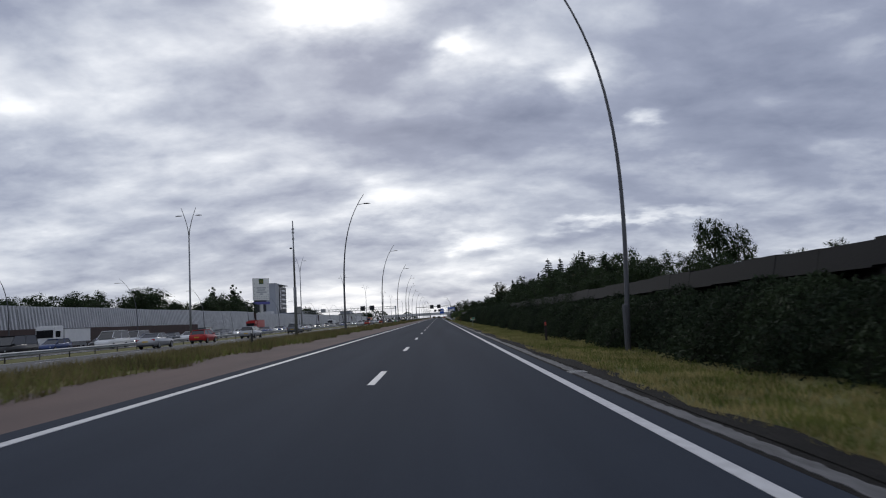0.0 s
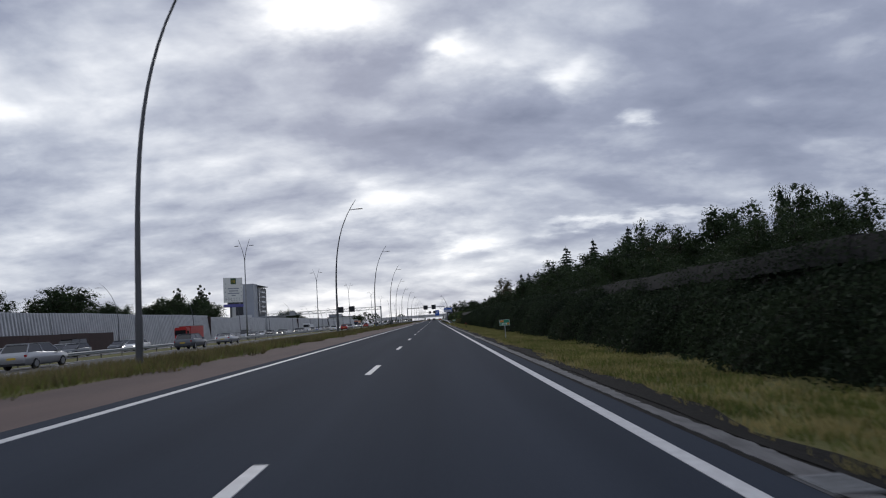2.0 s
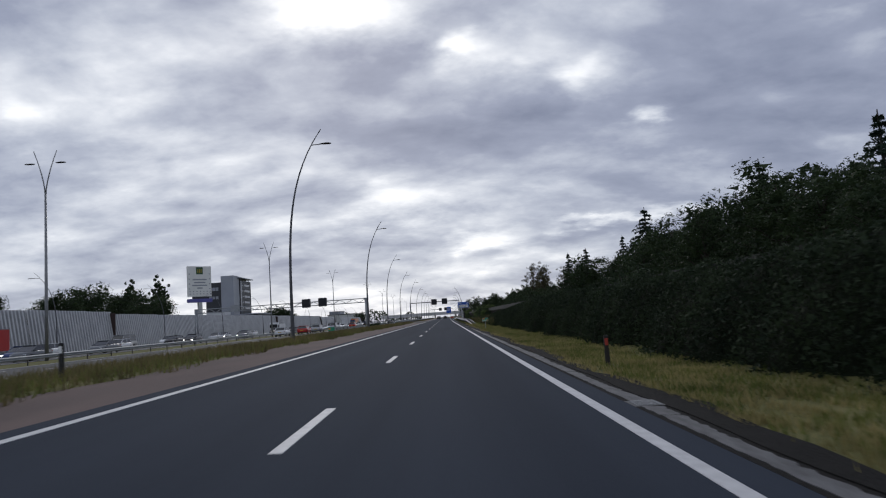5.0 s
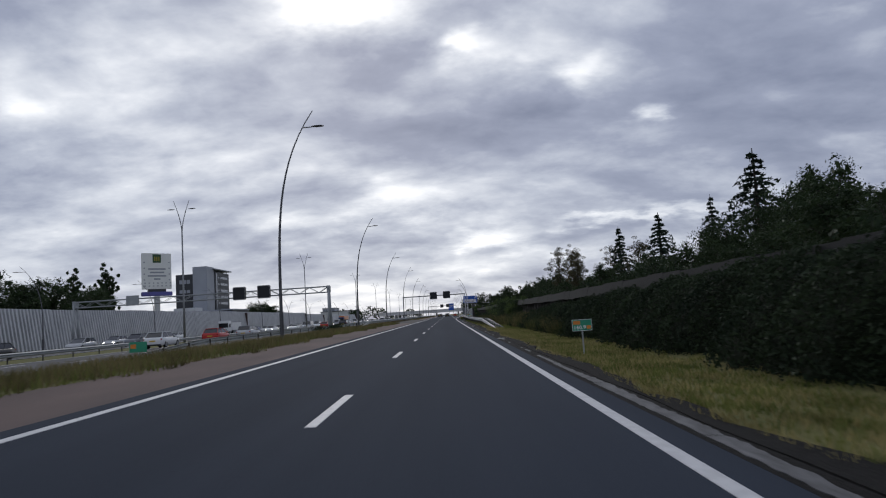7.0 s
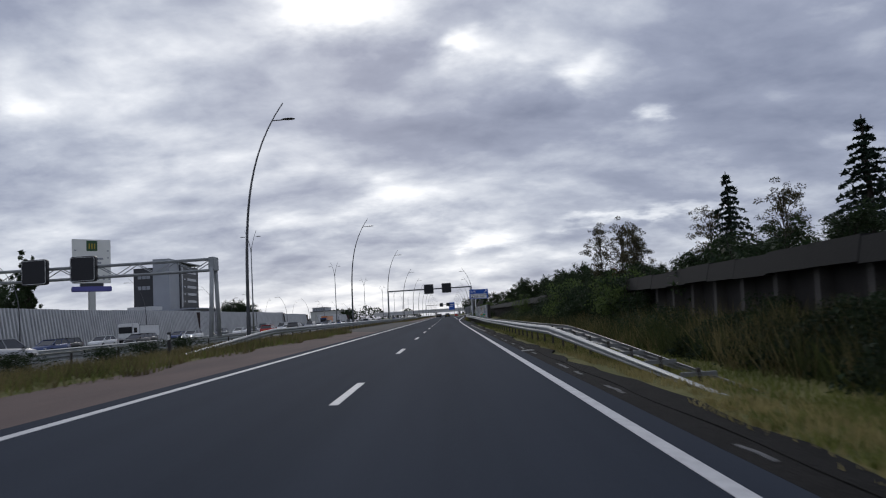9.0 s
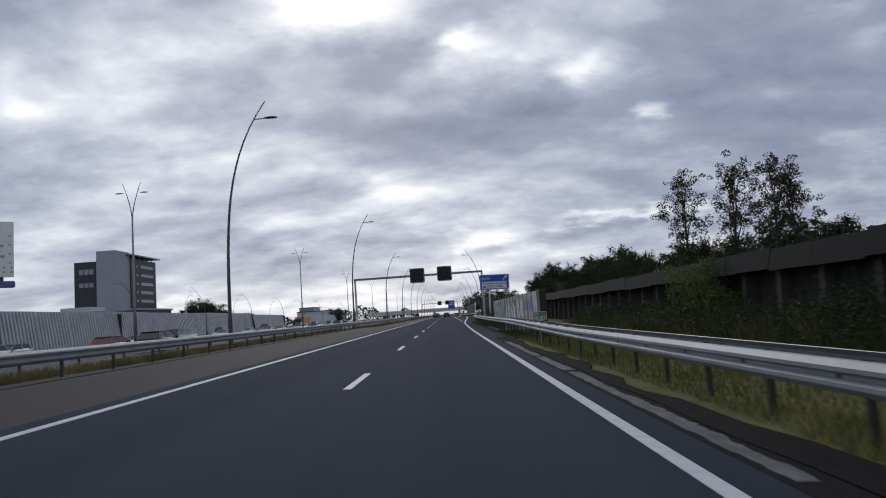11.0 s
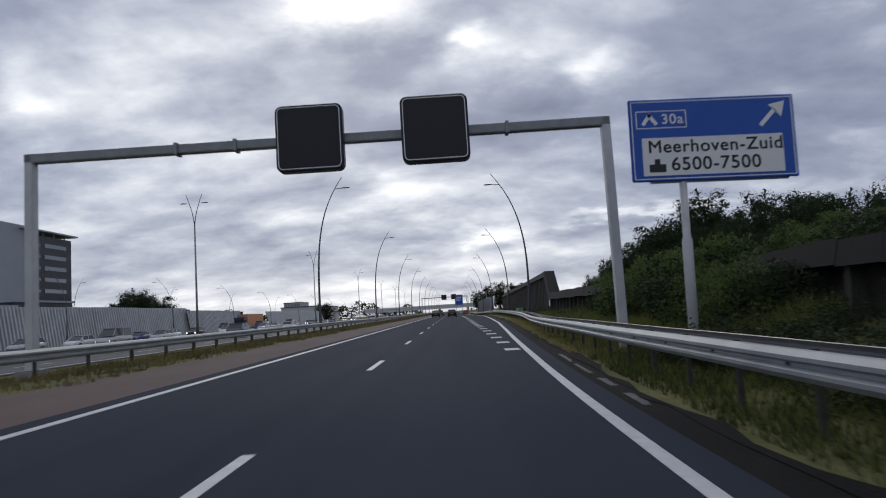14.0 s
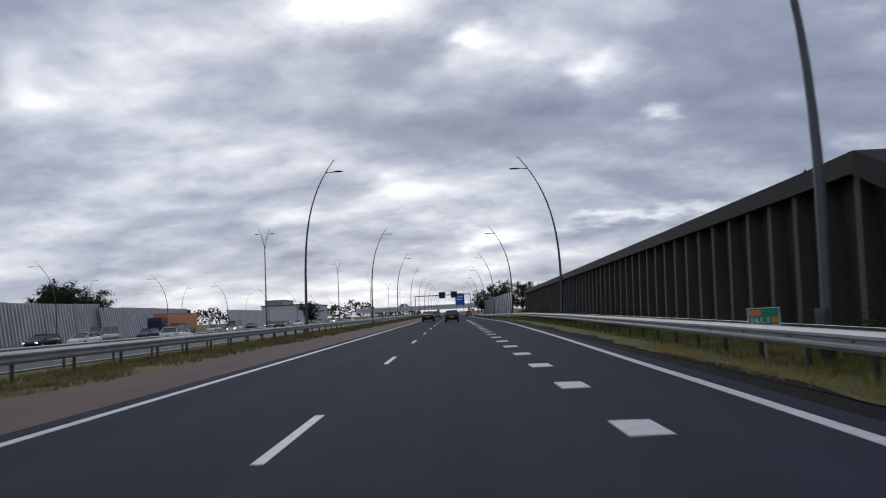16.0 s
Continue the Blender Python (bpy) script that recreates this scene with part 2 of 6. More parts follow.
TYRE = material("black_rubber", (0.012, 0.012, 0.013), 0.85, bump=0.2)
RIM = material("alloy_rim", (0.42, 0.43, 0.45), 0.35, 0.9, bump=0)
CAR_GLASS = material("tinted_car_glass", (0.012, 0.014, 0.017), 0.08, other=(0.010, 0.012, 0.015), bump=0, gloss=0.8)
TAIL_RED = material("red_tail_light", (0.35, 0.012, 0.012), 0.25, other=(0.28, 0.01, 0.01), bump=0)
HEAD_CLEAR = material("clear_headlight", (0.6, 0.62, 0.65), 0.15, other=(0.5, 0.52, 0.55), bump=0)
HEAD_ON = lamp_material("lit_headlight", (1.0, 0.97, 0.9), 6.0)
PLATE = material("yellow_plate", (0.62, 0.42, 0.03), 0.5, bump=0)
LEAF_HEDGE = leaf_material("hedge_leaves", (0.012, 0.020, 0.012), (0.036, 0.053, 0.026), 0.2, 0.75)
LEAF_OAK = leaf_material("broad_leaves", (0.015, 0.027, 0.014), (0.042, 0.064, 0.026), 0.25)
LEAF_BRIGHT = leaf_material("young_green_leaves", (0.050, 0.080, 0.026), (0.140, 0.185, 0.060), 0.42)
LEAF_FIR = leaf_material("fir_needles", (0.010, 0.020, 0.014), (0.026, 0.042, 0.027), 0.1)
LEAF_BIRCH = leaf_material("birch_leaves", (0.030, 0.030, 0.018), (0.080, 0.070, 0.034), 0.25)
LEAF_RUST = leaf_material("rusty_leaves", (0.070, 0.040, 0.016), (0.150, 0.082, 0.030), 0.25)
BLADE_LONG = leaf_material("long_grass_blades", (0.055, 0.052, 0.022), (0.215, 0.178, 0.085), 0.35)
BLADE_DRY = leaf_material("dry_short_grass", (0.18, 0.160, 0.066), (0.36, 0.305, 0.140), 0.38)
BLADE_TALL = leaf_material("rank_grass_blades", (0.070, 0.095, 0.026), (0.20, 0.23, 0.075), 0.4)
# darker copy of the green blades: shade under the rail put into the colour
BLADE_SHADED = leaf_material("shade_toned_grass", (0.028, 0.040, 0.014), (0.085, 0.098, 0.034), 0.3)
BLADE_GREEN = leaf_material("short_green_grass", (0.070, 0.092, 0.025), (0.185, 0.200, 0.060), 0.38)
PAINTS = {k: material("car_paint_" + k, c, 0.28, mtl, bump=0, other=tuple(v * 0.85 for v in c)) for k, c, mtl in (
    ("black", (0.010, 0.010, 0.012), 0.2), ("white", (0.72, 0.73, 0.74), 0.0), ("silver", (0.42, 0.43, 0.45), 0.6),
    ("red", (0.42, 0.018, 0.016), 0.1), ("grey", (0.12, 0.13, 0.145), 0.4), ("blue", (0.03, 0.055, 0.16), 0.3), ("orange", (0.62, 0.20, 0.05), 0.0))}


# ---- mesh helpers ----
CROSS = 0.054  # the carriageway falls to its right-hand side


def mesh_from(name, verts, faces, mat, smooth=False):
    me = bpy.data.meshes.new(name)
    me.from_pydata([tuple(v) for v in verts], [], [tuple(f) for f in faces])
    if smooth:
        me.polygons.foreach_set("use_smooth", [True] * len(me.polygons))
    me.materials.append(mat)
    me.update()
    return me


def put(name, me, parent=None, label="", m=None):
    ob = new(name, me)
    if parent is not None:
        ob.parent = parent
    if m is not None:
        ob.matrix_basis = m
    if label:
        tagged(ob, label)
    return ob


def part(name, bm, mat, parent=None, label="", m=None, smooth=False):
    """Links a bmesh as one mesh object under a thing or a part."""
    me = bpy.data.meshes.new(name)
    bmesh.ops.recalc_face_normals(bm, faces=bm.faces)
    bm.to_mesh(me)
    bm.free()
    if smooth:
        me.polygons.foreach_set("use_smooth", [True] * len(me.polygons))
    me.materials.append(mat)
    return put(name, me, parent, label, m)


def box(x0, x1, y0, y1, z0, z1, bevel=0.0):
    bm = bmesh.new()
    bmesh.ops.create_cube(bm, size=1)
    for v in bm.verts:
        v.co = Vector(((x0 + x1) / 2 + v.co.x * (x1 - x0), (y0 + y1) / 2 + v.co.y * (y1 - y0), (z0 + z1) / 2 + v.co.z * (z1 - z0)))
    if bevel:
        bmesh.ops.bevel(bm, geom=bm.edges[:], offset=bevel, segments=2, affect="EDGES")
    return bm


def tube(points, radii, sides=8):
    """A round bar through the points, closed at both ends."""
    bm = bmesh.new()
    rings = []
    for k, (p, r) in enumerate(zip(points, radii)):
        p = Vector(p)
        a, b = Vector(points[max(k - 1, 0)]), Vector(points[min(k + 1, len(points) - 1)])
        d = (b - a).normalized()
        u = d.cross(Vector((0, 1, 0)) if abs(d.y) < 0.9 else Vector((1, 0, 0))).normalized()
        w = d.cross(u)
        rings.append([bm.verts.new(p + r * (math.cos(2 * math.pi * i / sides) * u + math.sin(2 * math.pi * i / sides) * w)) for i in range(sides)])
    for a, b in zip(rings, rings[1:]):
        for i in range(sides):
            bm.faces.new((a[i], a[(i + 1) % sides], b[(i + 1) % sides], b[i]))
    bm.faces.new(rings[0][::-1])
    bm.faces.new(rings[-1])
    return bm


def sweep(profile, stations, flat=None):
    """A closed profile of (across, up) carried along stations of (x, y, z); flat gives its height at each, from 0 to 1."""
    bm = bmesh.new()
    flat = flat or [1.0] * len(stations)
    rings = [[bm.verts.new((x + u, y, z + v * h)) for u, v in profile] for (x, y, z), h in zip(stations, flat)]
    n = len(profile)
    for a, b in zip(rings, rings[1:]):
        for i in range(n):
            bm.faces.new((a[i], a[(i + 1) % n], b[(i + 1) % n], b[i]))
    bm.faces.new(rings[0][::-1])
    bm.faces.new(rings[-1])
    return bm


def thing(name, label, category, group="", m=None):
    ob = new(name)
    ob.empty_display_size = 0.2
    if m is not None:
        ob.matrix_basis = m
    return tagged(ob, label, category, group)


def structure(ob, label, category):
    return tagged(ob, label, category, "", "structure")


def lerp(x, table):
    return float(np.interp(x, [a for a, b in table], [b for a, b in table]))


# ---- the lie of the land ----
def eased(table):
    """A line through the table's points, rounded off over some metres at each bend."""
    ys = np.arange(-400.0, 3001.0, 1.0)
    v = np.interp(ys, [p for p, q in table], [q for p, q in table])
    wide = np.concatenate([np.full(5, v[0]), v, np.full(5, v[-1])])
    return ys, np.convolve(wide, np.ones(11) / 11, "valid")


LINE_BEND = eased([(280, 3.60), (300, 3.62), (318, 3.76), (326, 3.82), (331, 3.86), (336, 4.02), (340, 4.15), (345, 4.32), (350, 4.55), (354, 4.72), (360, 4.98), (364, 5.1), (368, 5.3), (372, 5.55), (376, 5.65), (381, 5.78), (390, 6.1), (406, 6.5), (430, 6.9), (470, 7.1)])
RAIL_BEND = eased([(205, 6.3), (216, 6.0), (233, 5.25), (318, 5.3), (330, 5.3), (343, 5.6), (350, 5.82), (357, 6.2), (365, 6.8), (376, 7.4), (383, 7.75), (402, 8.5), (430, 8.9), (700, 8.9)])
LEVEL_BEND = eased([(318, 0), (332, 0.4), (342, 0.88), (350, 1.0), (362, 1.3), (430, 1.3), (520, 0)])


def line_right(y):
    """Where the right-hand edge line runs: it swings out for the exit lane."""
    return float(np.interp(y, *LINE_BEND))


def rail_right(y):
    return float(np.interp(y, *RAIL_BEND))


def ground_z(x, y):
    level = float(np.interp(y, *LEVEL_BEND))  # the exit lane lies level
    return flat_z(x, y) + level * CROSS * lerp(x, [(0, 0), (9, 9), (14, 9), (24, 0)])


def flat_z(x, y):
    bank = lerp(y, [(318, 0), (345, 1), (372, 1), (385, 0)])
    shift = rail_right(y) - 5.3 if y > 318 else 0.0
    right = lerp(x - shift, [(7.6, -0.42), (8.4, -0.25), (9.2, 0.05), (10.3, 0.2), (12, 0.5), (30, 1.0), (200, 0.0)])
    if x > 7.6 + shift:
        rise = lerp(x, [(7.6 + shift, 0), (9.5 + shift, 0.1), (11 + shift, 0.5), (16, 1.8), (24, 2.6), (60, 0)])
        return right - CROSS * shift + bank * rise
    if x >= -6:
        return -CROSS * x
    return lerp(x, [(-90, 0.0), (-70, -0.6), (-50, -0.4), (-30, -0.3), (-27, -0.28), (-15, -0.05), (-12, 0.03), (-9, 0.2), (-6, 0.324)])


XS = [-3000, -900, -300, -150, -90, -70, -50, -30, -27, -15, -12, -9, -7.5, -6, 0, 1.5, 2.8, 4, 4.6, 5.1, 5.5, 6, 6.6, 7.1, 7.6, 8.0, 8.4, 8.8, 9.2, 9.7, 10.3, 11, 12, 14, 16, 19, 24, 30, 60, 150, 300, 900, 3000]
YS = [-300, -100] + list(range(-40, 520, 5)) + [540, 580, 640, 760, 900, 1300, 2000, 3000]


def strip(name, left, right, ys, lift, mat, parent=None, label=""):
    """A thin sheet laid on the land between two lines, with a skirt down to it."""
    verts, faces = [], []
    kinks = [x for x in XS if max(left(y) for y in ys) + 0.05 < x < min(right(y) for y in ys) - 0.05]
    w = len(kinks) + 4
    for y in ys:
        a, b = left(y), right(y)
        za, zb = ground_z(a, y), ground_z(b, y)
        verts += [(a, y, za - 0.05), (a, y, za + lift)] + [(x, y, ground_z(x, y) + lift) for x in kinks] + [(b, y, zb + lift), (b, y, zb - 0.05)]
    for k in range(len(ys) - 1):
        o = w * k
        for i in range(w - 1):
            faces.append((o + i, o + i + 1, o + i + w + 1, o + i + w))
    return put(name, mesh_from(name, verts, faces, mat), parent, label)


verts = [(x, y, ground_z(x, y) - (0.03 if -62 < x < 7.6 else 0.0)) for y in YS for x in XS]
W = len(XS)
faces = [(j * W + i, j * W + i + 1, (j + 1) * W + i + 1, (j + 1) * W + i) for j in range(len(YS) - 1) for i in range(W - 1)]
ground = structure(put("ground", mesh_from("ground", verts, faces, EARTH, True)), "uneven grassy earth reaching to the horizon", "ground")

# ---- carriageway, shoulders, gutter ----
def road_edge(y):
    """The asphalt reaches to the kerb on the bridge, to the gutter elsewhere."""
    return line_right(y) + lerp(y, [(286, 0.46), (289, 1.55), (319, 1.5), (323, 0.46)])


FARY = list(range(-40, 520, 4)) + [560, 640, 760, 900, 1300]
road = structure(strip("road", lambda y: -3.42, road_edge, FARY, 0.012, ASPHALT), "dark blue-grey asphalt carriageway of two lanes", "road")
near_y = [y for y in FARY if y <= 256]
bridge_y = [256, 262, 268, 274, 280, 286, 292, 298, 304, 310, 316, 322]
far_y = [322] + [y for y in FARY if y > 322]
structure(strip("shoulder_near", lambda y: -5.55 + 0.14 * math.sin(y * 0.21) + 0.08 * math.sin(y * 0.9), lambda y: -3.42, near_y + [256], 0.008, RED_SHOULDER), "reddish-brown gritty hard shoulder beside the road", "shoulder")
structure(strip("shoulder_bridge", lambda y: -8.7, lambda y: -3.42, bridge_y, 0.010, BRIDGE_SHOULDER), "dark brown asphalt shoulder over the bridge", "shoulder")
structure(strip("shoulder_far", lambda y: -5.5 + 0.12 * math.sin(y * 0.3), lambda y: -3.42, far_y, 0.008, RED_SHOULDER), "reddish-brown gritty hard shoulder beside the road", "shoulder")
slab_rng = random.Random(3)
for y0, y1 in ((-40, 287), (322, 520)):
    gut_y = list(np.arange(y0, y1 + 0.1, 1.0))
    structure(strip("soil_margin", lambda y: line_right(y) + 0.86 + 0.04 * math.sin(y * 1.3), lambda y: line_right(y) + lerp(y, [(318, 1.30), (326, 1.02)]) + 0.14 * math.sin(y * 0.47) + 0.10 * math.sin(y * 1.9) + 0.06 * math.sin(y * 4.7), gut_y, 0.028, DIRT), "strip of dark damp soil along the gutter", "soil")
    gutter = structure(strip("gutter", lambda y: line_right(y) + 0.46, lambda y: line_right(y) + 0.88, gut_y, 0.014, DIRT), "dark worn gutter with pale concrete remains", "gutter")
    y = float(y0) if y0 < 0 else 329.5
    while y < min(y1, 345) - 6:
        # ragged pale remains of the concrete surface, longer or shorter, broken off along the edges
        size = slab_rng.uniform(3.5, 11.0) * lerp(y, [(165, 1.0), (180, 0.14), (250, 0.14), (258, 1.0), (319, 1.0), (321, 0.22)])
        thin = lerp(y, [(-40, 0.32), (165, 0.31), (182, 0.10), (245, 0.09), (258, 0.30), (276, 0.34), (318, 0.3), (326, 0.20), (340, 0.1), (380, 0.1), (470, 0.08)])
        n = max(3, int(size / 0.13))
        lo, hi = [], []
        for k in range(n + 1):
            yy = y + size * k / n
            a = line_right(yy) + 0.49 + slab_rng.uniform(0, 0.035) + (0.37 - thin) * 0.5
            wander = 0.80 + 0.20 * math.sin(yy * 0.83) * math.sin(yy * 0.31 + 1.0)
            b = a + thin * wander * slab_rng.uniform(0.80, 1.06) * (0.85 if k in (0, n) else 1.0)
            lo.append((a, yy, ground_z(a, yy) + 0.022))
            hi.append((b, yy, ground_z(b, yy) + 0.022))
        low = [(px, py, pz - 0.03) for px, py, pz in lo + hi]
        v = lo + hi + low
        m_ = n + 1
        f = [(k, k + m_, k + m_ + 1, k + 1) for k in range(n)] + [(k, k + 1, k + 1 + 2 * m_, k + 2 * m_) for k in range(n)]
        put("gutter_slab", mesh_from("gutter_slab", v, f, GUTTER), gutter)
        y += size + slab_rng.choice([0.03, 0.03, 0.05] if y < 175 else [0.8, 2.0, 4.0] if y < 252 else [0.2, 0.5, 0.9] if y < 335 else [0.6, 2.0, 4.0])

# painted lines: every dash, and every block of the exit lane, is a piece of its own
LINE_Y = list(range(-40, 520, 2)) + [560, 640, 760, 900, 1300]
strip("edge_line", lambda y: -3.085, lambda y: -2.945, LINE_Y, 0.018, PAINT, road, "solid white edge line")
strip("edge_line", lambda y: line_right(y) - 0.105, lambda y: line_right(y) + 0.065, LINE_Y, 0.018, PAINT, road, "solid white edge line")
dash_mesh = mesh_from("lane_dash", [(-0.065, 0, 0.017), (0.065, 0, 0.014), (0.065, 3, 0.014), (-0.065, 3, 0.017), (-0.08, -0.01, -0.01), (0.08, -0.01, -0.01), (0.08, 3.01, -0.01), (-0.08, 3.01, -0.01)],
                      [(0, 1, 2, 3), (4, 5, 1, 0), (5, 6, 2, 1), (6, 7, 3, 2), (7, 4, 0, 3)], PAINT)
for k in range(-3, 60):
    put("lane_dash", dash_mesh, road, "", Matrix.Translation((0, 12.0 * k, 0)))
block_mesh = mesh_from("exit_block", [(-0.225, 0, 0.02), (0.225, 0, 0.012), (0.225, 0.87, 0.012), (-0.225, 0.87, 0.02), (-0.23, -0.01, -0.01), (0.23, -0.01, -0.05), (0.23, 0.88, -0.05), (-0.23, 0.88, -0.01)],
                       [(0, 1, 2, 3), (4, 5, 1, 0), (5, 6, 2, 1), (6, 7, 3, 2), (7, 4, 0, 3)], PAINT)
for k in range(32):
    y = 340.62 + 3.94 * k
    x = lerp(y, [(342, 3.755), (352, 3.80), (362, 3.775), (385, 3.8), (420, 3.95)])
    put("exit_block", block_mesh, road, "", Matrix.Translation((x, y, ground_z(x, y) + 0.006)))
# drain grates let into the gutter
for y in (14.5, 50.0, 87.2, 123.0, 158.0, 194.0, 229.0):
    x = line_right(y) + 0.66
    grate = thing("drain_grate", "dark cast-iron drain grate let into the gutter", "drain", "gutter drains", Matrix.Translation((x, y, ground_z(x, y) + 0.018)))
    part("frame", box(-0.2, 0.2, -0.28, 0.28, -0.03, 0.008), BLACK, grate)
    for k in range(5):
        part("bar", box(-0.17, 0.17, -0.22 + 0.1 * k, -0.17 + 0.1 * k, 0.008, 0.016), GALV_DARK, grate)

# the other carriageways beyond the verge
structure(strip("road_middle", lambda y: -27.2, lambda y: -14.2, FARY, 0.012, ASPHALT_OLD), "grey asphalt carriageway beyond the grass verge", "road")
structure(strip("road_far", lambda y: -62.0, lambda y: -35.6, FARY, 0.012, ASPHALT_OLD), "wide grey asphalt motorway carriageways", "road")
for x in (-14.9, -26.9, -36.0, -49.0):
    structure(strip("edge_line_far", lambda y: x - 0.1, lambda y: x + 0.1, FARY, 0.018, PAINT), "white edge line of the farther carriageway", "road line")
for x in (-18.9, -22.9, -39.6, -43.0):
    for k in range(0, 36):
        put("lane_dash", dash_mesh, road, "", Matrix.Translation((x, 12.0 * k + 4, ground_z(x, 100))))

# concrete kerb and abutment under the rail on the bridge
kerb = structure(strip("bridge_kerb", lambda y: 5.27, lambda y: 5.5, [297.5, 300, 304, 308, 311.5], 0.10, DIRTY_CONCRETE), "grey concrete bridge kerb under the guard rail", "kerb")
structure(strip("bridge_dirt", lambda y: line_right(y) + 1.2 + 0.05 * math.sin(y * 0.9) + 0.05 * math.sin(y * 2.7) + 0.03 * math.sin(y * 6.1), lambda y: 5.29, [286 + 0.5 * k for k in range(73)], 0.022, DIRT), "dark dirt and moss lying along the bridge kerb", "soil")
structure(strip("bridge_verge", lambda y: 5.48, lambda y: 8.3, [297, 300, 304, 308, 312], 0.03, DIRTY_CONCRETE), "bare dirty concrete between the rail and the screen", "concrete")
structure(strip("bridge_kerb_left", lambda y: -7.2, lambda y: -6.95, [256, 262, 270, 280, 290, 300, 310, 322], 0.03, DIRTY_CONCRETE), "grey concrete bridge kerb beside the shoulder", "kerb")


# ---- guard rails ----
W_BEAM = [(0.0, 0.31), (0.03, 0.30), (0.075, 0.245), (0.075, 0.205), (0.01, 0.17), (0.01, 0.14), (0.075, 0.105), (0.075, 0.065), (0.03, 0.01), (0.0, 0.0),
          (-0.008, 0.008), (0.02, 0.02), (0.062, 0.07), (0.062, 0.10), (-0.004, 0.138), (-0.004, 0.172), (0.062, 0.21), (0.062, 0.24), (0.02, 0.29), (-0.008, 0.302)]
post_mesh = mesh_from("post", *[(lambda w, d: ([(-w, -d, 0), (w, -d, 0), (w, d, 0), (-w, d, 0), (-w, -d, 1), (w, -d, 1), (w, d, 1), (-w, d, 1)],
                                              [(0, 1, 5, 4), (1, 2, 6, 5), (2, 3, 7, 6), (3, 0, 4, 7), (4, 5, 6, 7)]))(0.036, 0.03)][0], POST_STEEL)
foot_mesh = mesh_from("foot_plate", *[(lambda w, d: ([(-w, -d, 0), (w, -d, 0), (w, d, 0), (-w, d, 0), (-w, -d, 0.05), (w, -d, 0.05), (w, d, 0.05), (-w, d, 0.05)],
                                                    [(0, 1, 5, 4), (1, 2, 6, 5), (2, 3, 7, 6), (3, 0, 4, 7), (4, 5, 6, 7)]))(0.13, 0.13)][0], POST_STEEL)
spacer_mesh = mesh_from("spacer", [(-0.5, -0.03, 0), (0.5, -0.03, 0), (0.5, 0.03, 0), (-0.5, 0.03, 0), (-0.5, -0.03, 0.08), (0.5, -0.03, 0.08), (0.5, 0.03, 0.08), (-0.5, 0.03, 0.08)],
                        [(3, 2, 1, 0), (0, 1, 5, 4), (1, 2, 6, 5), (2, 3, 7, 6), (3, 0, 4, 7), (4, 5, 6, 7)], GALV_DARK)


def guard_rail(label, where, y0, y1, step, face, ramp, back=0.0, high=0.76):
    """A W-beam rail on posts that dips into the ground at its start. face: -1 looks to the left, 1 to the right."""
    rail = thing("guard_rail", label, "guard rail", "guard rails")
    ys = list(np.arange(y0, y1 + 0.1, 2.0))

    def top(y):
        return ground_z(where(y), y) + lerp(y, [(y0, 0.08), (y0 + ramp, high)]) - 0.31 * lerp(y, [(y0, 0.7), (y0 + ramp, 1)]) + (lerp(y, [(272, 0), (290, 0.13), (317, 0.15), (330, 0.1), (345, -0.05), (358, -0.12), (376, -0.08), (500, -0.05)]) if where(y) > 0 else 0.0)

    prof = [(face * u, v) for u, v in W_BEAM]
    if face < 0:
        prof = prof[::-1]
    part("beam", sweep(prof, [(where(y) + 0.06 * face, y, top(y)) for y in ys], [lerp(y, [(y0, 0.35), (y0 + 0.8 * ramp, 1.0)]) for y in ys]), GALV, rail, "galvanised W-shaped steel beam")
    if back:
        rear = [(-u, v) for u, v in prof][::-1]
        part("beam", sweep(rear, [(where(y) - face * back, y, top(y) - 0.02) for y in ys], [lerp(y, [(y0, 0.25), (y0 + 0.8 * ramp, 1.0)]) for y in ys]), GALV_DARK, rail, "weathered rear beam")
    for k, y in enumerate(np.arange(y0 + 2, y1, step)):
        x, y = where(y) - face * (back / 2 if back else 0.03), float(y)
        g = ground_z(x, y)
        tall = max(top(y) + 0.26 - g, 0.12)
        on_bridge = bool(back) and x > 0 and 296 < y < 313
        if on_bridge:
            x -= 0.1
            put("foot_plate", foot_mesh, rail, "", Matrix.LocRotScale((x, y, g + 0.06), None, (1.2, 1.2, 1.2)))
        put("post", post_mesh, rail, "", Matrix.LocRotScale((x, y, g - 0.05), None, (1.9, 1.9, tall + 0.05) if on_bridge else (1, 1, tall + 0.05)))
        if back:
            put("spacer", spacer_mesh, rail, "", Matrix.LocRotScale((x, y, top(y) + 0.11), None, (back + 0.04, 1, 1)))
    return rail


near_rail = guard_rail("double galvanised steel guard rail beside the road", rail_right, 217, 600, 1.9, -1, 14, 0.62, 0.8)
guard_rail("galvanised steel guard rail along the brown shoulder", lambda y: lerp(y, [(226, -7.3), (245, -8.2), (262, -8.0), (322, -8.0), (340, -8.6), (700, -8.6)]), 226, 700, 2.6, 1, 18, 0.0, 0.74)
guard_rail("galvanised guard rail beyond the grass verge", lambda y: lerp(y, [(183, -11.6), (205, -12.6), (700, -12.6)]), 183, 700, 3.6, -1, 16, 0.0, 0.66)
guard_rail("long guard rail between the carriageways", lambda y: -28.3, -60, 700, 4.0, 1, 4, 0.55, 0.72)


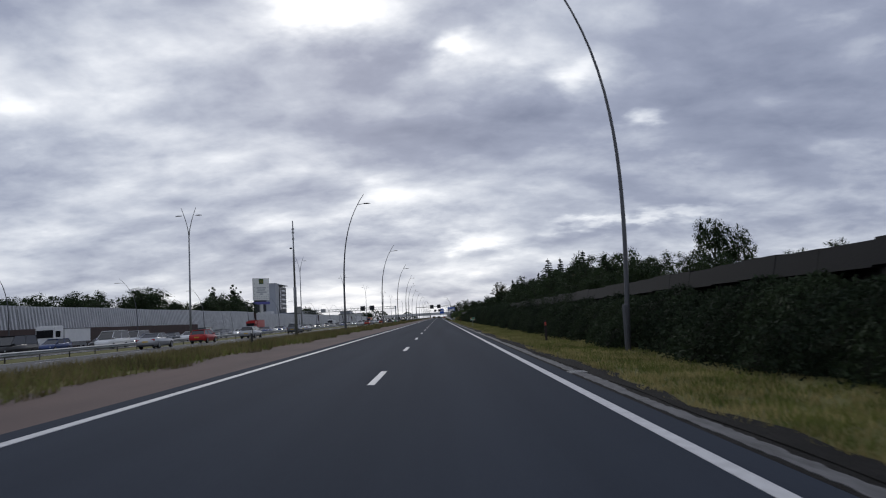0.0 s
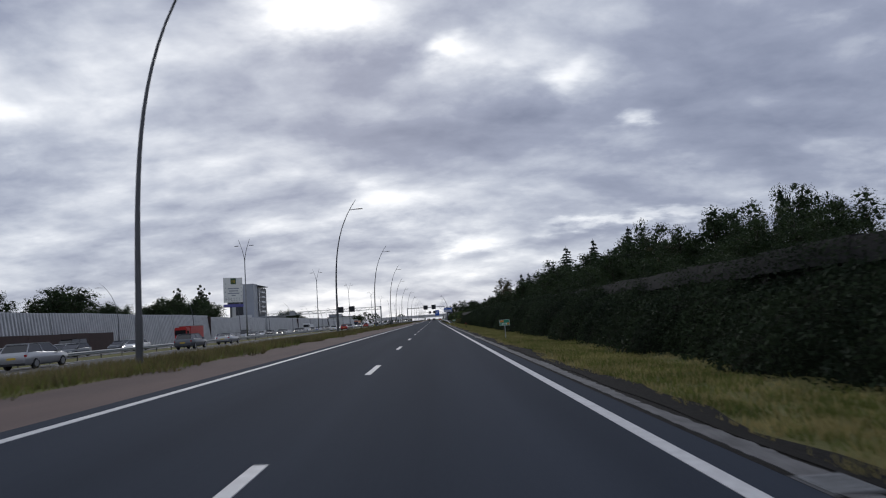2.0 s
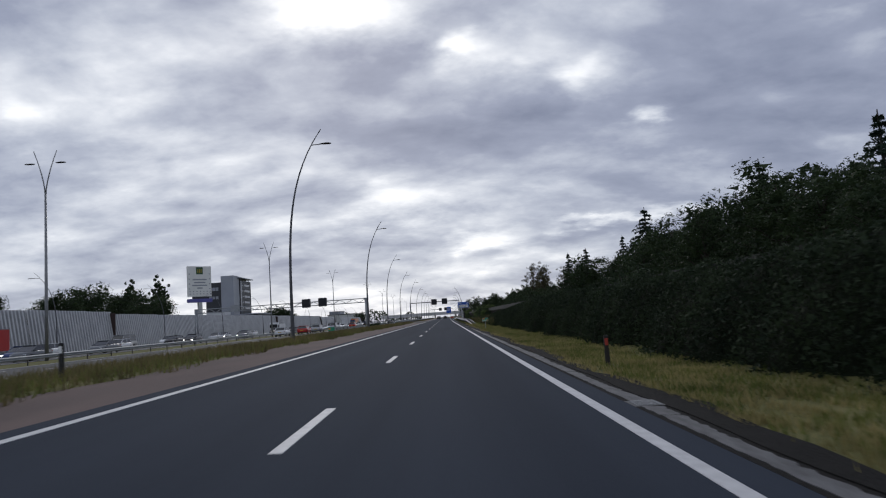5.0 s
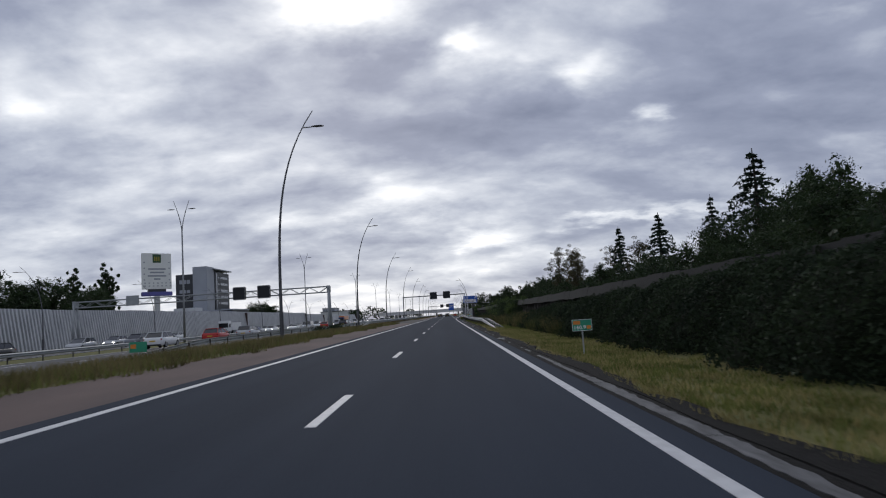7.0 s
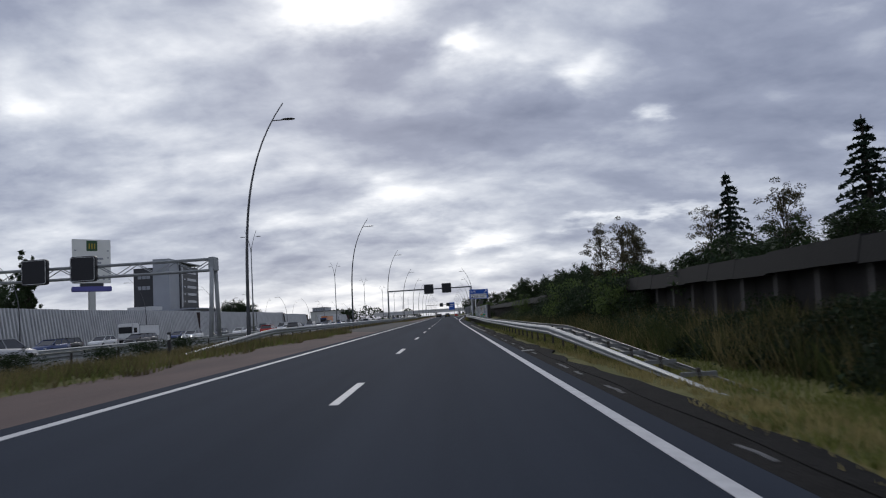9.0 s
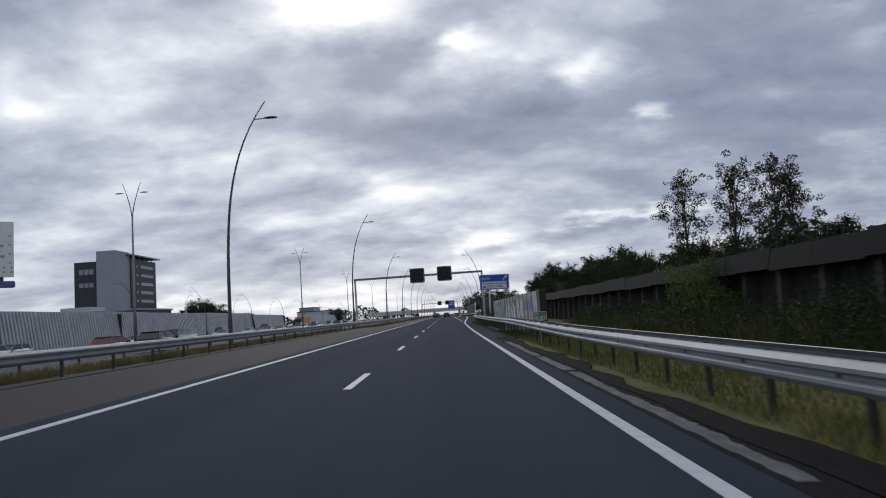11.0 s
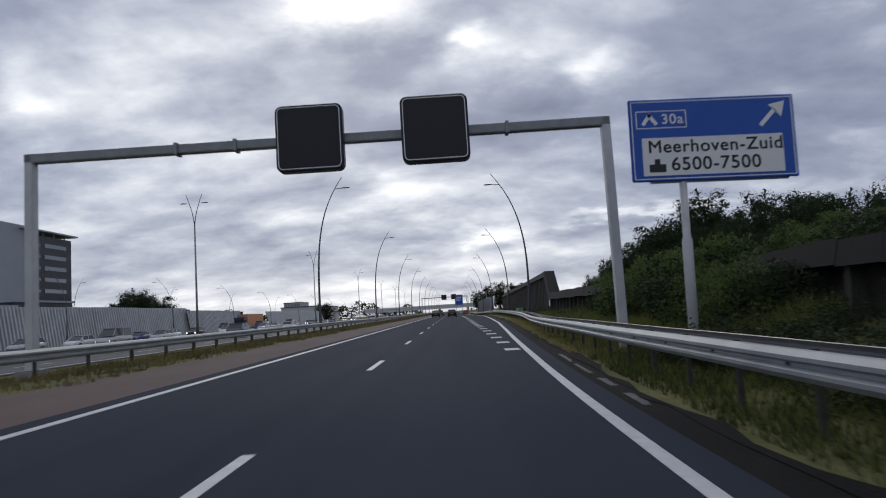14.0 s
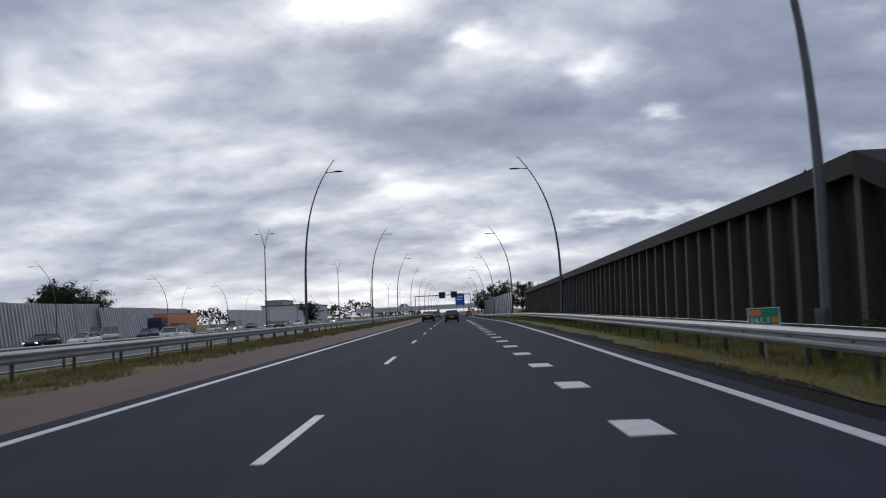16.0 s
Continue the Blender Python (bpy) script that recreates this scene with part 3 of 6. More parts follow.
# bolts of the near rail's front beam, in the hollow between its two waves
bolt_mesh = mesh_from("bolt", [(0.0, -0.028, -0.02), (0.0, 0.028, -0.02), (0.0, 0.028, 0.02), (0.0, -0.028, 0.02), (-0.018, -0.02, -0.014), (-0.018, 0.02, -0.014), (-0.018, 0.02, 0.014), (-0.018, -0.02, 0.014)],
                      [(4, 5, 6, 7), (0, 1, 5, 4), (1, 2, 6, 5), (2, 3, 7, 6), (3, 0, 4, 7)], BLACK)
for k in range(78):
    y = 234.0 + 1.9 * k
    z = ground_z(rail_right(y), y) + 0.8 - 0.31 + lerp(y, [(272, 0), (290, 0.13), (317, 0.15), (330, 0.1), (345, -0.05), (358, -0.12), (376, -0.08), (500, -0.05)])
    put("bolt", bolt_mesh, near_rail, "dark bolt", Matrix.Translation((rail_right(y) - 0.07, y, z + 0.155)))


# ---- street lamps ----
def lamp_head(side):
    """A flat teardrop lantern, pointing along side (-1 or 1) in x."""
    bm = bmesh.new()
    rings = []
    for u, w, t in ((0.0, 0.05, 0.03), (0.12, 0.12, 0.05), (0.35, 0.17, 0.07), (0.62, 0.16, 0.06), (0.78, 0.06, 0.025)):
        rings.append([bm.verts.new((side * u, w * math.cos(a), (t if math.sin(a) > 0 else t * 0.6) * math.sin(a))) for a in [2 * math.pi * i / 10 for i in range(10)]])
    for a, b in zip(rings, rings[1:]):
        for i in range(10):
            bm.faces.new((a[i], a[(i + 1) % 10], b[(i + 1) % 10], b[i]))
    bm.faces.new(rings[0])
    bm.faces.new(rings[-1])
    return bm


def bowed_lamp(side, label, group, sway=0.0, girth=1.0):
    """A tapered mast that bows over the road, the lantern on a short arm below its tip."""
    lamp = thing("street_lamp", label, "street lamp", group)
    pts, rad = [], []
    for k in range(19):
        s = k / 18
        pts.append((side * (2.42 * s ** 4.2 - sway * math.sin(math.pi * s)), 0, 13.4 * s))
        rad.append((0.115 - 0.085 * s) * girth)
    part("mast", tube(pts, rad, 10), LAMP_STEEL, lamp, "", None, True)
    part("foot", tube([(0, 0, -0.1), (0, 0, 1.5), (0, 0, 1.58)], [0.122, 0.122, 0.113], 10), LAMP_STEEL, lamp, "dark steel foot")
    part("arm", tube([(side * 1.74, 0, 12.4), (side * 2.36, 0, 12.42)], [0.035, 0.03], 6), LAMP_STEEL, lamp)
    part("lantern", lamp_head(side), BLACK, lamp, "flat dark lantern", Matrix.Translation((side * 2.3, 0, 12.44)), True)
    return lamp


def fork_lamp():
    lamp = thing("street_lamp", "tall grey double-armed lamp between the carriageways", "street lamp", "forked lamps")
    part("mast", tube([(0, 0, -0.2), (0, 0, 5), (0, 0, 15.4)], [0.17, 0.14, 0.09], 10), GALV_DARK, lamp, "", None, True)
    for s in (-1, 1):
        pts = [(s * (0.03 + 1.05 * (k / 8) ** 1.5), 0, 15.2 + 4.1 * k / 8) for k in range(9)]
        part("arm", tube(pts, [0.07 - 0.004 * k for k in range(9)], 6), GALV_DARK, lamp, "", None, True)
        part("lantern", lamp_head(s), BLACK, lamp, "flat dark lantern", Matrix.LocRotScale((s * 0.95, 0, 18.1), None, (1.25, 1.2, 1.2)), True)
    return lamp


LEFT_LAMPS = [67.2, 111.5, 156.3, 200.3, 244.0, 288.7, 333.8, 377.3, 414.0, 454, 495, 536, 577, 618, 660, 702, 744, 790, 840]
lamp = bowed_lamp(1, "tall bowed dark steel lamp standing in the verge", "bowed lamps")
lamp.matrix_basis = Matrix.LocRotScale((-8.1, LEFT_LAMPS[0], ground_z(-8.1, 0)), None, (1, 1, 1.04))
for y in LEFT_LAMPS[1:]:
    x = lerp(y, [(68, -8.4), (111, -7.98), (156, -8.1), (200, -8.3), (244, -9.5), (289, -9.95), (333, -9.5), (376, -9.37), (414, -8.76)])
    made = copy_thing(lamp, Matrix.Translation((x, y, ground_z(x, y))))
    made.scale = (1, 1, lerp(y, [(111, 1.0), (200, 1.045), (289, 1.01), (333, 1.04), (376, 0.99), (414, 0.96)]))
lamp_r = bowed_lamp(-1, "tall bowed dark steel lamp behind the guard rail", "bowed lamps", 0.26)
RIGHT_LAMPS = [(9.7, 413.9), (9.8, 455), (9.9, 496), (10, 537), (10, 578), (10, 620), (10, 662), (10, 704)]
lamp_r.matrix_basis = Matrix.Translation((9.4, 376.5, -0.5))
for x, y in RIGHT_LAMPS:
    copy_thing(lamp_r, Matrix.Translation((x, y, -0.5))).scale = (1, 1, 0.975)
lamp_r.matrix_basis = Matrix.Translation((8.42, 377.4, -0.5))
copy_thing(lamp_r, Matrix.Translation((7.78, 22.9, -0.42)) @ Matrix.Rotation(radians(0.7), 4, "Y")).scale = (0.85, 1, 1.04)
fork = fork_lamp()
fork.matrix_basis = Matrix.Translation((-34.0, 95, -0.3))
for y in (16, 174, 250, 329, 408, 490, 570, 650, 730, 810):
    copy_thing(fork, Matrix.Translation((lerp(y, [(95, -33.4), (175, -34.4), (250, -33.8), (329, -34.0), (408, -31.8), (490, -33.1)]), y, -0.3)))
# slimmer lamps along the far edge, some leaning the other way
far_lamp = bowed_lamp(-1, "grey bowed lamp along the far edge of the motorway", "far lamps", 0.0, 0.7)
far_lamp.matrix_basis = Matrix.LocRotScale((-62.6, 57.5, -0.3), None, (1.25, 1, 1.0))
for k in range(1, 17):
    copy_thing(far_lamp, Matrix.LocRotScale((-62.6 + 0.3 * (k % 3), 57.5 + 41.5 * k, -0.3), None, (1.25, 1, 1.0)))
for y in (470, 520, 575, 640):
    copy_thing(lamp, Matrix.LocRotScale((-84, y, 0), None, (1, 1, 1.0)))

# camera mast with a thick foot in the verge
mast = thing("camera_mast", "grey steel camera mast with a thick lower tube", "mast", "", Matrix.Translation((-10.65, 55.8, 0.1)))
part("lower_tube", tube([(0, 0, -0.1), (0, 0, 4.2), (0, 0, 4.28)], [0.13, 0.13, 0.105], 12), GALV_DARK, mast, "", None, True)
part("upper_tube", tube([(0, 0, 4.2), (0, 0, 7.4), (0, 0, 7.5), (0, 0, 9.9)], [0.085, 0.078, 0.058, 0.048], 10), GALV_DARK, mast, "", None, True)
part("cabinet", box(0.12, 0.42, -0.14, 0.14, 2.05, 2.6, 0.02), CONCRETE, mast, "pale equipment box")
for z in (8.35, 8.9, 9.2):
    part("bracket", tube([(-0.1, 0, z), (0.1, 0, z)], [0.06, 0.06], 6), GALV_DARK, mast)
part("camera", box(-0.32, -0.1, -0.07, 0.07, 7.5, 7.62, 0.02), BLACK, mast)


# ---- portals with display boards ----
def rounded_plate(x, z, half, corner, y0, y1, inner=0.0):
    """A square plate with rounded corners between y0 and y1; with inner, only a ring of that width."""
    def outline(h, r):
        pts = []
        for qx, qz, start in ((1, 1, 0), (-1, 1, 90), (-1, -1, 180), (1, -1, 270)):
            for k in range(6):
                a = radians(start + 18 * k)
                pts.append((x + qx * (h - r) + r * math.cos(a), z + qz * (h - r) + r * math.sin(a)))
        return pts
    bm = bmesh.new()
    outer = outline(half, corner)
    n = len(outer)
    front = [bm.verts.new((a, y0, b)) for a, b in outer]
    rear = [bm.verts.new((a, y1, b)) for a, b in outer]
    for k in range(n):
        bm.faces.new((front[k], front[(k + 1) % n], rear[(k + 1) % n], rear[k]))
    if inner:
        hole = [bm.verts.new((a, y0, b)) for a, b in outline(half - inner, corner - inner)]
        for k in range(n):
            bm.faces.new((front[k], hole[k], hole[(k + 1) % n], front[(k + 1) % n]))
    else:
        bm.faces.new(front)
        bm.faces.new(rear[::-1])
    bmesh.ops.recalc_face_normals(bm, faces=bm.faces)
    return bm


def matrix_board(parent, x, z, y, size=1.75):
    half = size / 2
    body = part("display_board", rounded_plate(x, z, half, 0.17, y - 0.32, y - 0.1), DARK_SCREEN, parent, "unlit black matrix display board")
    part("casing", rounded_plate(x, z, half + 0.03, 0.19, y - 0.26, y + 0.02), BLACK, body)
    part("border", rounded_plate(x, z, half - 0.035, 0.14, y - 0.326, y - 0.318, 0.022), SIGN_WHITE, body, "thin white border line")


portal = thing("gantry", "grey steel portal over the road with two boards", "gantry", "gantries")
part("beam", box(-10.0, 6.83, 339.05, 339.35, 6.24, 6.50, 0.02), GALV_DARK, portal, "slim box beam")
for x, z0 in ((-9.87, 0.1), (6.72, -0.5)):
    part("upright", box(x - 0.12, x + 0.12, 339.05, 339.35, z0, 6.50, 0.02), GALV_LIGHT, portal, "square galvanised upright")
    part("base_plate", box(x - 0.3, x + 0.3, 338.9, 339.5, z0, z0 + 0.25), CONCRETE, portal)
matrix_board(portal, -1.7, 6.36, 339.05, 1.85)
matrix_board(portal, 1.85, 6.40, 339.05, 1.85)
for x in (-5.6, -3.9, 3.9):
    part("clamp", box(x - 0.05, x + 0.05, 339.0, 339.4, 6.2, 6.54), GALV_DARK, portal)


def truss_portal(xl, xr, y, z0, z1, boards):
    g = thing("gantry", "silver lattice portal over the far carriageways", "gantry", "gantries")
    for z in (z0, z1):
        for d in (-0.35, 0.35):
            part("chord", tube([(xl, y + d, z), (xr, y + d, z)], [0.075, 0.075], 6), GALV, g, "tubular chord")
    n = 26
    for k in range(n):
        a, b = xl + (xr - xl) * k / n, xl + (xr - xl) * (k + 1) / n
        for d in (-0.35, 0.35):
            part("brace", tube([(a, y + d, z0 if k % 2 else z1), (b, y + d, z1 if k % 2 else z0)], [0.035, 0.035], 5), GALV, g)
    for x in (xl, xr):
        for d in (-0.9, 0.9):
            part("leg", tube([(x, y + d, -0.3), (x, y + d * 0.35, z1 + 0.1)], [0.17, 0.15], 8), GALV, g, "leaning tubular leg", None, True)
        part("cap", box(x - 0.2, x + 0.2, y - 0.5, y + 0.5, z0 - 0.05, z1 + 0.12, 0.03), GALV, g)
    for x, z, s in boards:
        matrix_board(g, x, z, y - 0.4, s)
    return g


truss_portal(-50.6, -14.8, 253.8, 5.35, 6.15, [(-27.25, 5.92, 1.75), (-23.8, 5.95, 1.75)])
rear_board = thing("sign_back", "plain grey back of a motorway sign", "road sign", "", Matrix.Translation((-42.3, 253.3, 5.9)))
part("panel", box(-0.9, 0.9, -0.04, 0.04, -0.7, 0.7, 0.02), GALV, rear_board)
part("strut", box(-0.8, 0.8, 0.04, 0.12, -0.06, 0.06), GALV_DARK, rear_board)
copy_thing(portal, Matrix.Translation((0.6, 226, 0.0)))


# ---- lettering ----
def lettering(name, words, size, mat, parent, m):
    cu = bpy.data.curves.new(name, "FONT")
    cu.body, cu.size, cu.align_x, cu.align_y, cu.extrude = words, size, "LEFT", "CENTER", 0.001
    cu.space_character, cu.bevel_depth, cu.bevel_resolution = 1.08, 0.006 * size / 0.4, 0
    temp = bpy.data.objects.new(name, cu)
    scene.collection.objects.link(temp)
    bpy.context.view_layer.update()
    me = bpy.data.meshes.new_from_object(temp.evaluated_get(bpy.context.evaluated_depsgraph_get()))
    bpy.data.objects.remove(temp)
    me.materials.clear()
    me.materials.append(mat)
    return put(name, me, parent, "", m)


UPRIGHT = Matrix.Rotation(radians(90), 4, "X")

# blue exit sign on two posts
sign = thing("exit_sign", "blue exit sign with a white lettered panel on posts", "road sign", "", Matrix.Translation((7.98, 334.95, 4.67)) @ Matrix.Rotation(radians(1.4), 4, "Y") @ Matrix.Diagonal((1.01, 1, 0.97, 1)))
part("panel", box(-1.8, 1.8, -0.03, 0.03, -0.95, 0.95, 0.02), SIGN_BLUE, sign, "blue sheet panel")
for a in ((-1.74, 1.74, 0.88, 0.9), (-1.74, 1.74, -0.9, -0.88), (-1.75, -1.73, -0.9, 0.9), (1.73, 1.75, -0.9, 0.9)):
    part("border", box(a[0], a[1], -0.036, -0.03, a[2], a[3]), SIGN_WHITE, sign)
part("white_panel", box(-1.55, 1.5, -0.038, -0.03, -0.82, 0.05, 0.01), SIGN_WHITE, sign, "white lettered panel")
lettering("lettering", "Meerhoven-Zuid", 0.40, INK, sign, Matrix.Translation((-1.43, -0.042, -0.17)) @ UPRIGHT)
lettering("lettering", "6500-7500", 0.42, INK, sign, Matrix.Translation((-0.95, -0.042, -0.58)) @ UPRIGHT)
part("pictogram", box(-1.42, -1.06, -0.043, -0.038, -0.74, -0.56), INK, sign)
part("pictogram_roof", box(-1.30, -1.18, -0.043, -0.038, -0.56, -0.44), INK, sign)
lettering("lettering", "30a", 0.32, SIGN_WHITE, sign, Matrix.Translation((-1.1, -0.036, 0.47)) @ UPRIGHT)
for a in ((-1.65, -0.55, 0.66, 0.68), (-1.65, -0.55, 0.27, 0.29), (-1.65, -1.63, 0.28, 0.67), (-0.57, -0.55, 0.28, 0.67)):
    part("number_frame", box(a[0], a[1], -0.037, -0.03, a[2], a[3]), SIGN_WHITE, sign)
for k, r in enumerate((35, -35)):
    part("exit_mark", box(-0.04, 0.04, -0.036, -0.03, -0.15, 0.15), SIGN_WHITE, sign, "", Matrix.Translation((-1.42 + 0.13 * k, 0, 0.48)) @ Matrix.Rotation(radians(r), 4, "Y"))
part("arrow_shaft", box(-0.045, 0.045, -0.037, -0.03, -0.3, 0.2), SIGN_WHITE, sign, "", Matrix.Translation((1.25, 0, 0.47)) @ Matrix.Rotation(radians(42), 4, "Y"))
bm = bmesh.new()
bm.faces.new([bm.verts.new((x, -0.037, z)) for x, z in ((1.60, 0.80), (1.24, 0.72), (1.51, 0.43))])
part("arrow_head", bm, SIGN_WHITE, sign)
part("rear_rail", box(-1.4, 1.6, 0.03, 0.09, -0.98, -0.90), GALV, sign)
part("post", tube([(-0.68, 0.09, -5.4), (-0.68, 0.09, -2.3), (-0.68, 0.09, -2.2), (-0.68, 0.09, 0.9)], [0.115, 0.115, 0.085, 0.085], 10), GALV_LIGHT, sign, "stepped steel post", None, True)


def marker_sign(x, y, z, words, tall):
    """A small green distance marker with orange patches on a thin post."""
    s = thing("distance_marker", "small green distance marker with orange patches on a post", "road sign", "distance markers", Matrix.Translation((x, y, z)) @ Matrix.Rotation(radians(-8), 4, "Z") @ Matrix.Diagonal((0.8, 1, 0.8, 1)))
    part("panel", box(-0.36, 0.36, -0.012, 0.012, -0.21, 0.21, 0.008), SIGN_GREEN, s, "green reflective panel")
    for a in ((-0.36, 0.36, 0.195, 0.21), (-0.36, 0.36, -0.21, -0.195), (-0.36, -0.345, -0.2, 0.2), (0.345, 0.36, -0.2, 0.2)):
        part("border", box(a[0], a[1], -0.016, -0.012, a[2], a[3]), SIGN_WHITE, s)
    part("patch", box(-0.32, -0.06, -0.017, -0.012, 0.03, 0.16), SIGN_ORANGE, s, "orange patch")
    part("patch", box(0.17, 0.32, -0.017, -0.012, -0.15, -0.02), SIGN_ORANGE, s, "orange patch")
    lettering("lettering", words, 0.19, SIGN_WHITE, s, Matrix.Translation((-0.31, -0.018, -0.09)) @ UPRIGHT)
    part("post", tube([(0, 0.03, -1.3 * tall), (0, 0.03, 0.1)], [0.03, 0.03], 6), GALV, s)
    return s


marker_sign(5.55, 83.2, 0.65, "160.8", 1.0)
marker_sign(5.62, 180.3, 0.60, "160.9", 1.1)
marker_sign(5.6, 280.3, 0.80, "161.0", 1.3)
marker_sign(7.75, 378.2, 0.96, "161.1", 1.5)
back = thing("distance_marker", "small green distance marker for the far carriageway", "road sign", "distance markers", Matrix.Translation((-11.0, 187.5, 0.65)))
part("panel", box(-0.36, 0.36, -0.012, 0.012, -0.21, 0.21, 0.008), SIGN_GREEN, back)
part("patch", box(-0.30, -0.08, -0.018, -0.012, -0.05, 0.12), SIGN_ORANGE, back)
part("post", tube([(0, 0.03, -0.8), (0, 0.03, 0.1)], [0.028, 0.028], 6), GALV, back)


def verge_post(x, y, tall, mat, shine=SIGN_WHITE):
    p = thing("verge_post", "short dark verge post with a small reflector", "marker post", "verge posts", Matrix.Translation((x, y, ground_z(x, y))))
    part("stem", box(-0.055, 0.055, -0.04, 0.04, -0.1, tall, 0.015), mat, p)
    part("reflector", box(-0.04, 0.04, -0.046, -0.04, tall - 0.25, tall - 0.08), shine, p, "reflector near the top")


verge_post(-7.7, 229.0, 0.9, BLACK)
verge_post(-8.0, 33.0, 0.9, BLACK)
verge_post(6.5, 32.4, 1.05, TIMBER, SIGN_RED)
verge_post(-7.7, 130.0, 0.9, BLACK)
verge_post(5.6, 130.5, 0.72, TIMBER, SIGN_RED)

# far blue direction sign on the right
far_sign = thing("direction_sign", "blue direction sign far along the road", "road sign", "", Matrix.Translation((5.0, 640, 6.3)))
part("panel", box(-1.9, 1.9, -0.05, 0.05, -2.4, 2.4, 0.03), SIGN_BLUE, far_sign)
part("bar", box(-1.4, 1.2, -0.06, -0.05, 0.7, 1.1), SIGN_WHITE, far_sign)
part("bar", box(-1.4, 0.8, -0.06, -0.05, -0.3, 0.1), SIGN_WHITE, far_sign)
for x in (-1.4, 1.4):
    part("post", tube([(x, 0.1, -7.2), (x, 0.1, 2.2)], [0.12, 0.12], 8), GALV, far_sign)


# ---- noise walls ----
def panel_box(p0, p1, z0a, z1a, z0b, z1b, thick, mat, name, parent, lean=0.0):
    """An upright panel between two plan points with its own heights at each end; lean moves its top along x."""
    (xa, ya), (xb, yb) = p0, p1
    d = Vector((xb - xa, yb - ya, 0)).normalized()
    n = Vector((-d.y, d.x, 0)) * thick / 2
    v = []
    for s in (-1, 1):
        for (x, y, z, l) in ((xa, ya, z0a, 0), (xb, yb, z0b, 0), (xb, yb, z1b, lean), (xa, ya, z1a, lean)):
            v.append((x + s * n.x + l, y + s * n.y, z))
    f = [(3, 2, 1, 0), (4, 5, 6, 7), (0, 1, 5, 4), (1, 2, 6, 5), (2, 3, 7, 6), (3, 0, 4, 7)]
    return put(name, mesh_from(name, v, f, mat), parent)


# sprayed screen on the bridge parapet
screen = thing("bridge_screen", "graffiti-covered milky panels in steel posts on the bridge", "noise screen")
NP, Y0, Y1 = 15, 286.45, 317.3
PANEL_TONES = {k: material("milky_panel_" + k, c, 0.5, other=tuple(v * 0.8 for v in c), scale=0.9, fine=7, stretch=(1, 1, 0.4), bump=0.04) for k, c in (
    ("misty", (0.74, 0.78, 0.82)), ("grey_green", (0.60, 0.63, 0.60)), ("sand", (0.58, 0.58, 0.55)), ("white", (0.88, 0.88, 0.90)), ("grey", (0.66, 0.68, 0.69)), ("bright", (0.80, 0.83, 0.84)), ("pale_green", (0.74, 0.80, 0.72)))}
for m_ in PANEL_TONES.values():
    nt = m_.node_tree
    bsdf, out = nt.nodes["Principled BSDF"], nt.nodes["Material Output"]
    soft, mixed = nt.nodes.new("ShaderNodeBsdfTranslucent"), nt.nodes.new("ShaderNodeMixShader")
    nt.links.new(bsdf.inputs["Base Color"].links[0].from_socket, soft.inputs["Color"])
    mixed.inputs[0].default_value = 0.35
    nt.links.new(bsdf.outputs[0], mixed.inputs[1])
    nt.links.new(soft.outputs[0], mixed.inputs[2])
    nt.links.new(mixed.outputs[0], out.inputs[0])
PANEL_ORDER = ["misty", "grey_green", "grey_green", "sand", "sand", "grey", "white", "white", "white", "grey", "grey", "grey", "bright", "pale_green", "pale_green"]
edge_y = [Y0 + (Y1 - Y0) * k / NP for k in range(NP + 1)]
for k, tone in enumerate(PANEL_ORDER):
    panel_box((6.42, edge_y[k] + 0.03), (6.42, edge_y[k + 1] - 0.03), 0.52, 2.0, 0.52, 2.0, 0.025, PANEL_TONES[tone], "panel", screen)
for y in edge_y:
    part("post", box(6.375, 6.52, y - 0.035, y + 0.035, -0.4, 2.03, 0.008), GALV_DARK, screen, "steel H-post")
PAINT_DARK = material("black_spray_paint", (0.025, 0.025, 0.03), 0.6, other=(0.06, 0.06, 0.065), scale=3, fine=20, bump=0)
INKS = {k: material("spray_" + k, c, 0.6, other=tuple(v * 0.78 for v in c), scale=2.2, fine=12, bump=0) for k, c in (
    ("white", (0.88, 0.88, 0.90)), ("slate", (0.17, 0.20, 0.23)), ("tan", (0.30, 0.21, 0.09)), ("cream", (0.76, 0.73, 0.67)), ("blue", (0.16, 0.20, 0.46)), ("pale_blue", (0.46, 0.55, 0.74)),
    ("yellow", (0.56, 0.52, 0.09)), ("teal", (0.09, 0.22, 0.30)), ("charcoal", (0.05, 0.05, 0.055)), ("dim_grey", (0.26, 0.27, 0.28)), ("rose", (0.50, 0.25, 0.25)), ("leaf_green", (0.10, 0.20, 0.08)), ("mint", (0.42, 0.60, 0.44)))}
layer = 0


def smooth_line(points, closed):
    """A curve through points of (y, z), rounded off between them."""
    p, n, out = [Vector(q) for q in points], len(points), []
    for k in range(n if closed else n - 1):
        pick = [p[(k + j) % n] if closed else p[min(max(k + j, 0), n - 1)] for j in (-1, 0, 1, 2)]
        a, b, c, d = pick
        for t in (0, 0.2, 0.4, 0.6, 0.8):
            out.append(0.5 * (2 * b + (c - a) * t + (2 * a - 5 * b + 4 * c - d) * t * t + (3 * b - a - 3 * c + d) * t ** 3))
    return out if closed else out + [p[-1]]


def held(z):
    return min(max(z, 0.53), 1.99)


